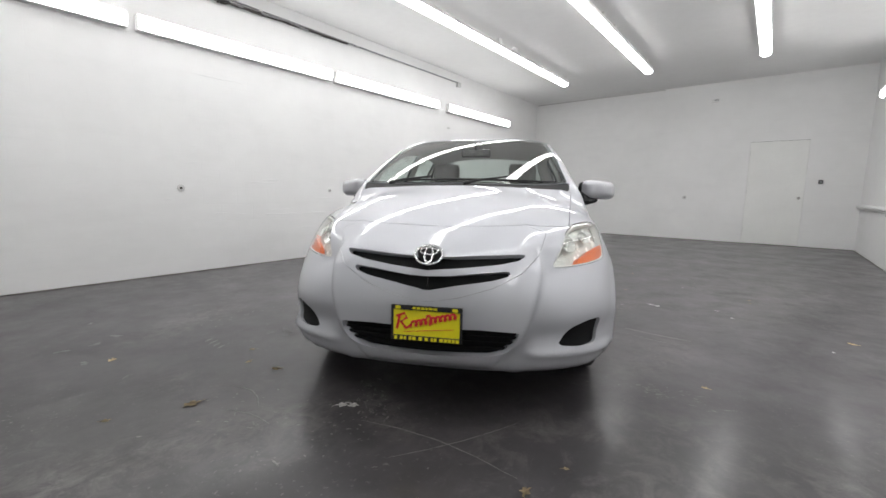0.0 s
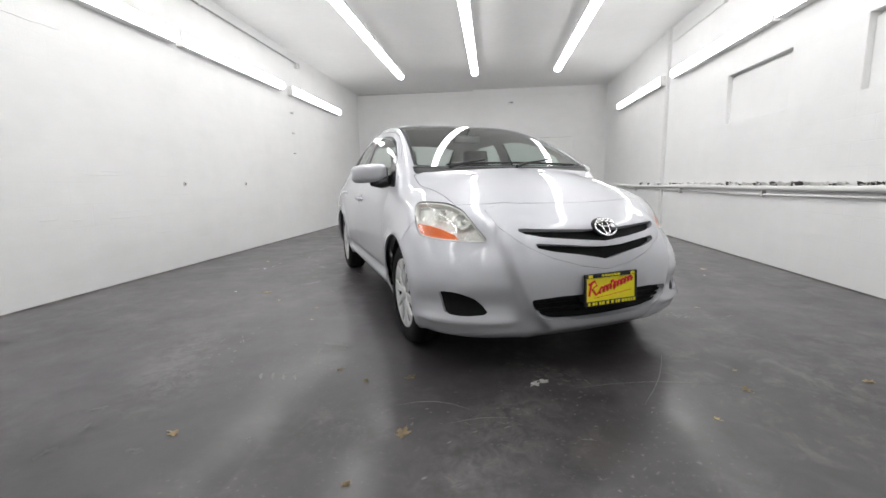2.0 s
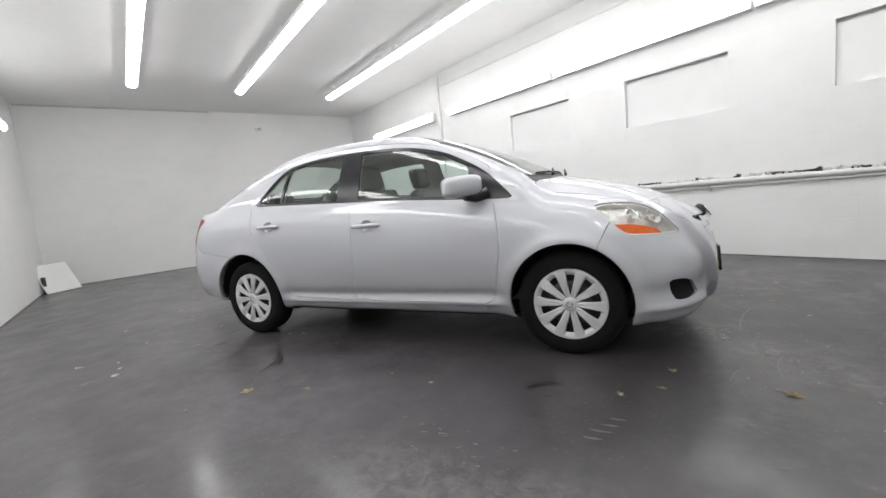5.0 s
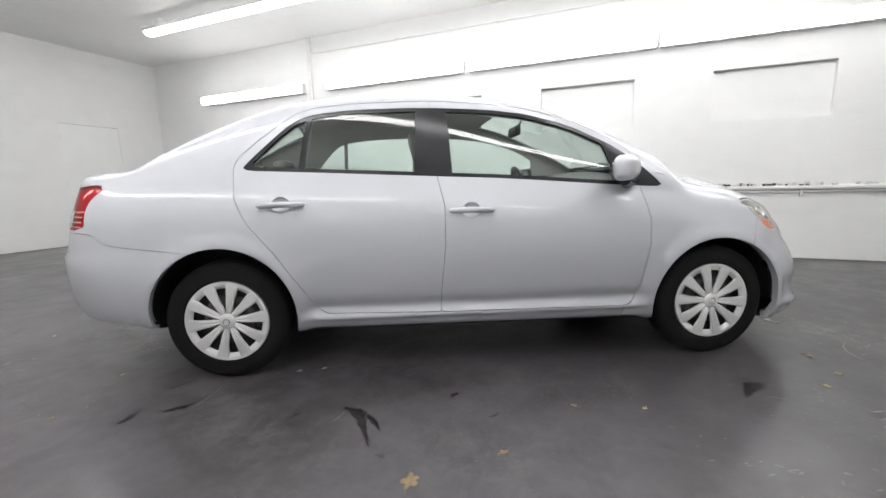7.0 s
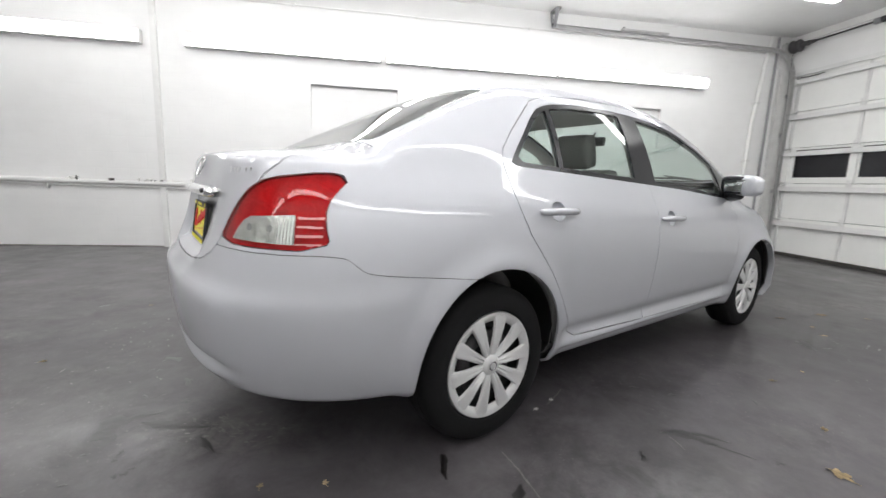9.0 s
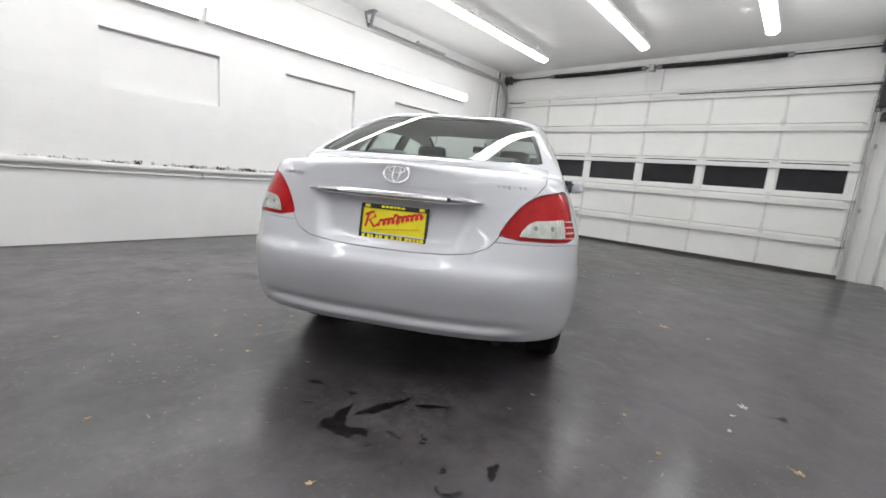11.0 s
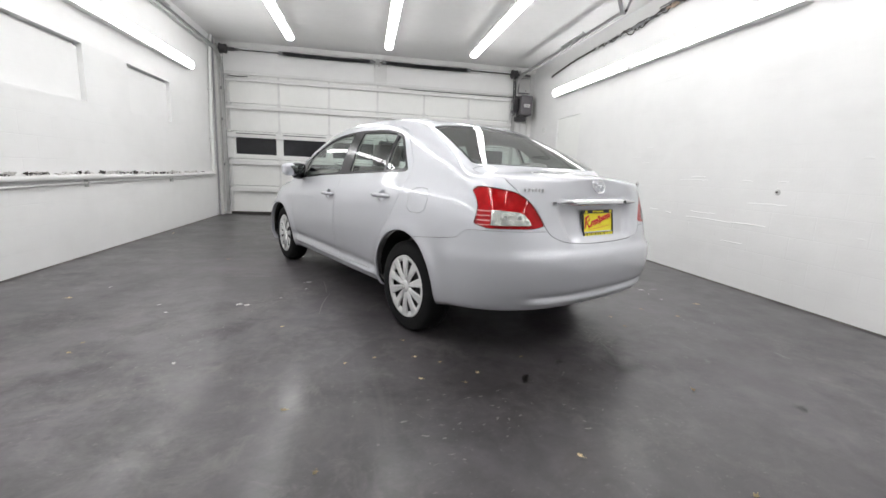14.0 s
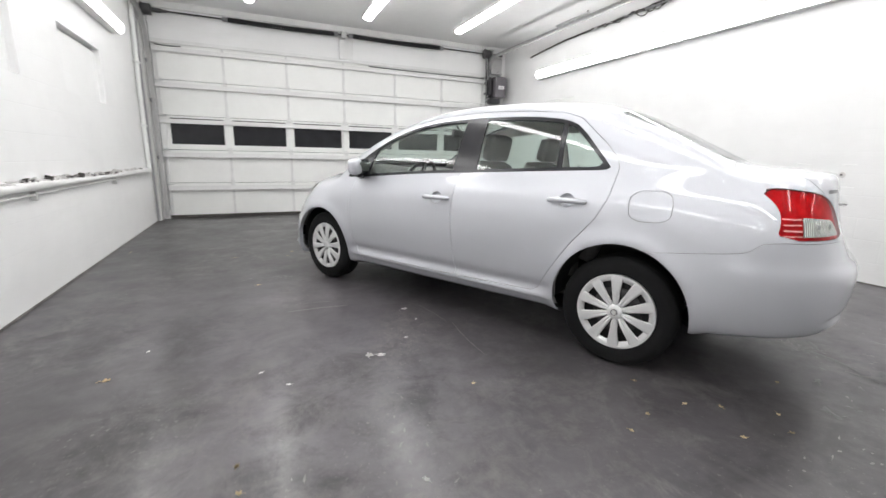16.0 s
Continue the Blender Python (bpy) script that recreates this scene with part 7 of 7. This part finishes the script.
for k, (x, y) in enumerate(LEAVES):
    ob = new("leaf", kinds[3 if (x, y) in ((1.66, 0.47), (-0.03, 2.5)) else 2 if y < -1.2 else k % 3])
    ob.matrix_basis = pose(x, y, 0.0008, 0, 0, (k * 77) % 360)
    tagged(ob, "small dry yellow-brown leaf on the floor", "leaf", "fallen leaves")
scrap, crumb = leaf_mesh(9, 0.055, CHIP, 0.010), leaf_mesh(12, 0.026, CHIP, 0.006)
for k, (x, y) in enumerate(((-0.61, 2.03), (-0.57, 2.06), (2.27, -0.58), (-1.26, -0.89), (-0.90, -0.24), (-1.32, -0.87), (1.13, -0.45), (1.96, 0.46), (2.24, -0.73), (2.25, -0.90), (1.06, -0.35), (-1.05, -0.72), (-0.89, -0.46), (-1.37, -1.86),
                            (-1.76, -1.03), (-1.88, -0.86), (-2.45, -0.37))):
    ob = new("paper_scrap", scrap if k < 6 else crumb)
    ob.matrix_basis = pose(x, y, 0.0008, 0, 0, k * 50)
    tagged(ob, "small crumpled white scrap on the floor", "scrap", "paper scraps")
STAINS = [(0.54, 1.66, 0.10), (0.62, 1.74, 0.035), (1.58, 0.31, 0.028), (1.59, -1.25, 0.035), (0.72, -2.02, 0.05), (0.63, -3.04, 0.09), (1.69, -2.61, 0.06), (2.20, -2.08, 0.06), (-0.56, -3.08, 0.045),
          (1.66, -1.91, 0.055), (1.635, -2.105, 0.045), (0.85, -2.14, 0.025), (2.41, -0.57, 0.07), (0.43, -2.825, 0.032), (0.91, -1.955, 0.035), (1.485, -0.175, 0.040), (1.645, -0.50, 0.026), (1.75, -0.83, 0.05),
          (1.08, 0.40, 0.035), (1.18, 0.62, 0.030), (0.98, 0.12, 0.028), (1.33, 2.44, 0.05), (1.24, 2.57, 0.045), (0.92, 2.69, 0.045), (1.79, 2.48, 0.035), (1.24, 2.73, 0.05), (0.45, -2.19, 0.06)]
# drops spattered round the larger spills
spatter = random.Random(61)
for x, y, wide, n in ((1.42, -2.03, 0.19, 9), (0.56, 1.90, 0.16, 4), (0.52, 2.57, 0.05, 2), (0.50, -2.25, 0.10, 3), (1.0, 0.3, 0.2, 3)):
    STAINS += [(x + spatter.gauss(0, wide * 0.7), y + spatter.gauss(0, wide * 0.5), spatter.uniform(0.013, 0.026)) for _ in range(n)]
for k, (x, y, r) in enumerate(STAINS):
    q = random.Random(k + 40)
    bm = bmesh.new()
    c = bm.verts.new((0, 0, 0.0016))
    ph = [q.uniform(0, 6.3) for _ in range(4)]
    rim = []
    for i in range(36):
        a = 2 * math.pi * i / 36
        rr = r * (0.62 + 0.25 * math.sin(2 * a + ph[0]) + 0.16 * math.sin(3 * a + ph[1]) + 0.10 * math.sin(5 * a + ph[2]) + 0.07 * math.sin(9 * a + ph[3]))
        rim.append(bm.verts.new((rr * math.cos(a), 0.62 * rr * math.sin(a), 0.0008)))
    for i in range(36):
        bm.faces.new((c, rim[i], rim[(i + 1) % 36]))
    ob = solid("oil_stain", bm, OIL, "dark oily stain on the grey floor", "stain", group="oil stains")
    ob.matrix_basis = pose(x, y, 0.0, 0, 0, q.uniform(0, 180))


def floor_mark(name, label, category, pts, widths, material, seed, group):
    """A ragged ribbon lying on the floor along points."""
    q = random.Random(seed)
    bm = bmesh.new()
    pts = [Vector((*p, 0.0)) for p in pts]
    fine = []
    for a, b, wa, wb in zip(pts, pts[1:], widths, widths[1:]):
        n = max(3, int((b - a).length / 0.02))
        fine += [(a.lerp(b, i / n), wa + (wb - wa) * i / n, (b - a).normalized()) for i in range(n)]
    fine.append((pts[-1], widths[-1], (pts[-1] - pts[-2]).normalized()))
    prev = None
    for p, w, d in fine:
        side = Vector((-d.y, d.x, 0))
        o = side * q.uniform(-0.25, 0.25) * w
        row = [bm.verts.new(p - pts[0] + o + side * s * w * q.uniform(0.5, 1.15) + Vector((0, 0, z))) for s, z in ((-1, 0.0008), (0, 0.0015), (1, 0.0008))]
        if prev:
            for j in range(2):
                bm.faces.new((prev[j], prev[j + 1], row[j + 1], row[j]))
        prev = row
    ob = solid(name, bm, material, label, category, group=group)
    ob.matrix_basis = pose(pts[0].x, pts[0].y, 0)


OILY = (([(0.99, -2.01), (1.02, -2.10), (1.05, -2.16), (1.11, -2.17), (1.19, -2.09)], [0.006, 0.035, 0.045, 0.040, 0.030]),
        ([(1.06, -2.05), (1.08, -1.98), (1.10, -1.90), (1.12, -1.78)], [0.008, 0.030, 0.034, 0.008]),
        ([(1.18, -1.81), (1.23, -1.76), (1.29, -1.71)], [0.008, 0.022, 0.006]),
        ([(1.355, -0.01), (1.352, 0.05), (1.385, 0.09), (1.46, 0.16), (1.55, 0.24)], [0.010, 0.034, 0.030, 0.012, 0.004]),
        ([(1.37, 0.12), (1.39, 0.16), (1.45, 0.23)], [0.014, 0.014, 0.004]),
        ([(1.39, -0.91), (1.44, -0.915), (1.52, -0.92)], [0.012, 0.018, 0.006]),
        ([(1.66, -0.74), (1.62, -0.70), (1.57, -0.68)], [0.012, 0.026, 0.006]))
for k, (pts, widths) in enumerate(OILY):
    floor_mark("oil_stain", "dark oily smear on the grey floor", "stain", pts, widths, OIL, 70 + k, "oil stains")
# scratches: two ends, the bow between them and the half width
PALE = ((-0.74, 2.09, -1.45, 2.00, -0.05, 0.004), (-1.28, 1.67, -1.01, 2.21, -0.02, 0.003), (-1.27, -0.01, -1.70, 0.0, 0.01, 0.016), (1.64, -0.64, 1.40, -0.69, 0.005, 0.005), (1.10, -0.39, 0.97, -0.26, 0.004, 0.005),
        (1.47, 0.01, 1.38, 0.01, 0.002, 0.004), (0.04, 2.30, -0.28, 2.31, -0.05, 0.004), (-0.20, 2.42, -0.46, 2.36, -0.02, 0.004), (-1.66, 0.14, -1.31, 0.11, -0.012, 0.007), (-0.68, -0.60, -0.71, -1.12, 0.015, 0.005),
        (-0.77, -0.20, -0.71, -0.58, -0.006, 0.006))
marks = list(PALE) + [(0.80 - 0.06 * k, 2.05 - 0.012 * (k == 1), 0.77 - 0.06 * k, 2.11, 0.002, 0.009 - 0.0006 * k) for k in range(4)]
for k, (x0, y0, x1, y1, bow, w) in enumerate(marks):
    ln = math.hypot(x1 - x0, y1 - y0)
    pts = [(x0 + (x1 - x0) * t + (y1 - y0) / ln * bow * math.sin(math.pi * t), y0 + (y1 - y0) * t - (x1 - x0) / ln * bow * math.sin(math.pi * t)) for t in (0, 0.25, 0.5, 0.75, 1)]
    floor_mark("floor_scratch", "pale scratch in the grey floor paint", "scratch", pts, [w * 0.4, w * 0.9, w, w * 0.8, w * 0.4], SCUFF, 90 + k, "floor scratches")
# worn paint: crowds of pale flecks
rng = random.Random(33)
verts, faces = [], []
for cx, cy, rx, ry, turn, n in ((-0.62, 1.92, 0.28, 0.10, -35, 70), (-1.72, 0.95, 0.24, 0.09, 10, 50), (1.13, -1.72, 0.24, 0.10, 75, 70), (-1.05, -0.75, 0.40, 0.10, 60, 80), (-0.4, 2.3, 0.5, 0.25, 20, 60),
                                (1.2, 1.6, 0.5, 0.3, 120, 40), (2.0, -1.4, 0.5, 0.4, 40, 40), (-1.5, -1.9, 0.6, 0.3, 70, 50), (0.2, -2.5, 0.7, 0.3, 10, 50)):
    c, s = math.cos(radians(turn)), math.sin(radians(turn))
    for _ in range(n):
        a, b = rng.gauss(0, 0.5) * rx, rng.gauss(0, 0.5) * ry
        x, y = cx + a * c - b * s, cy + a * s + b * c
        ln, w, t = rng.uniform(0.004, 0.022) * rng.uniform(0.4, 1.3), rng.uniform(0.0015, 0.006), radians(turn + rng.gauss(0, 28))
        k = len(verts)
        for i in range(6):
            q = 2 * math.pi * i / 6 + rng.uniform(-0.3, 0.3)
            e, f = ln * math.cos(q) * rng.uniform(0.6, 1.2), w * math.sin(q) * rng.uniform(0.6, 1.3)
            verts.append((x + e * math.cos(t) - f * math.sin(t), y + e * math.sin(t) + f * math.cos(t), 0.0012))
        faces.append(tuple(range(k, k + 6)))
me = bpy.data.meshes.new("floor_wear")
me.from_pydata(verts, [], faces)
me.materials.append(SCUFF)
tagged(new("floor_wear", me), "pale flecks where the grey floor paint is worn", "worn paint", kind="stuff")
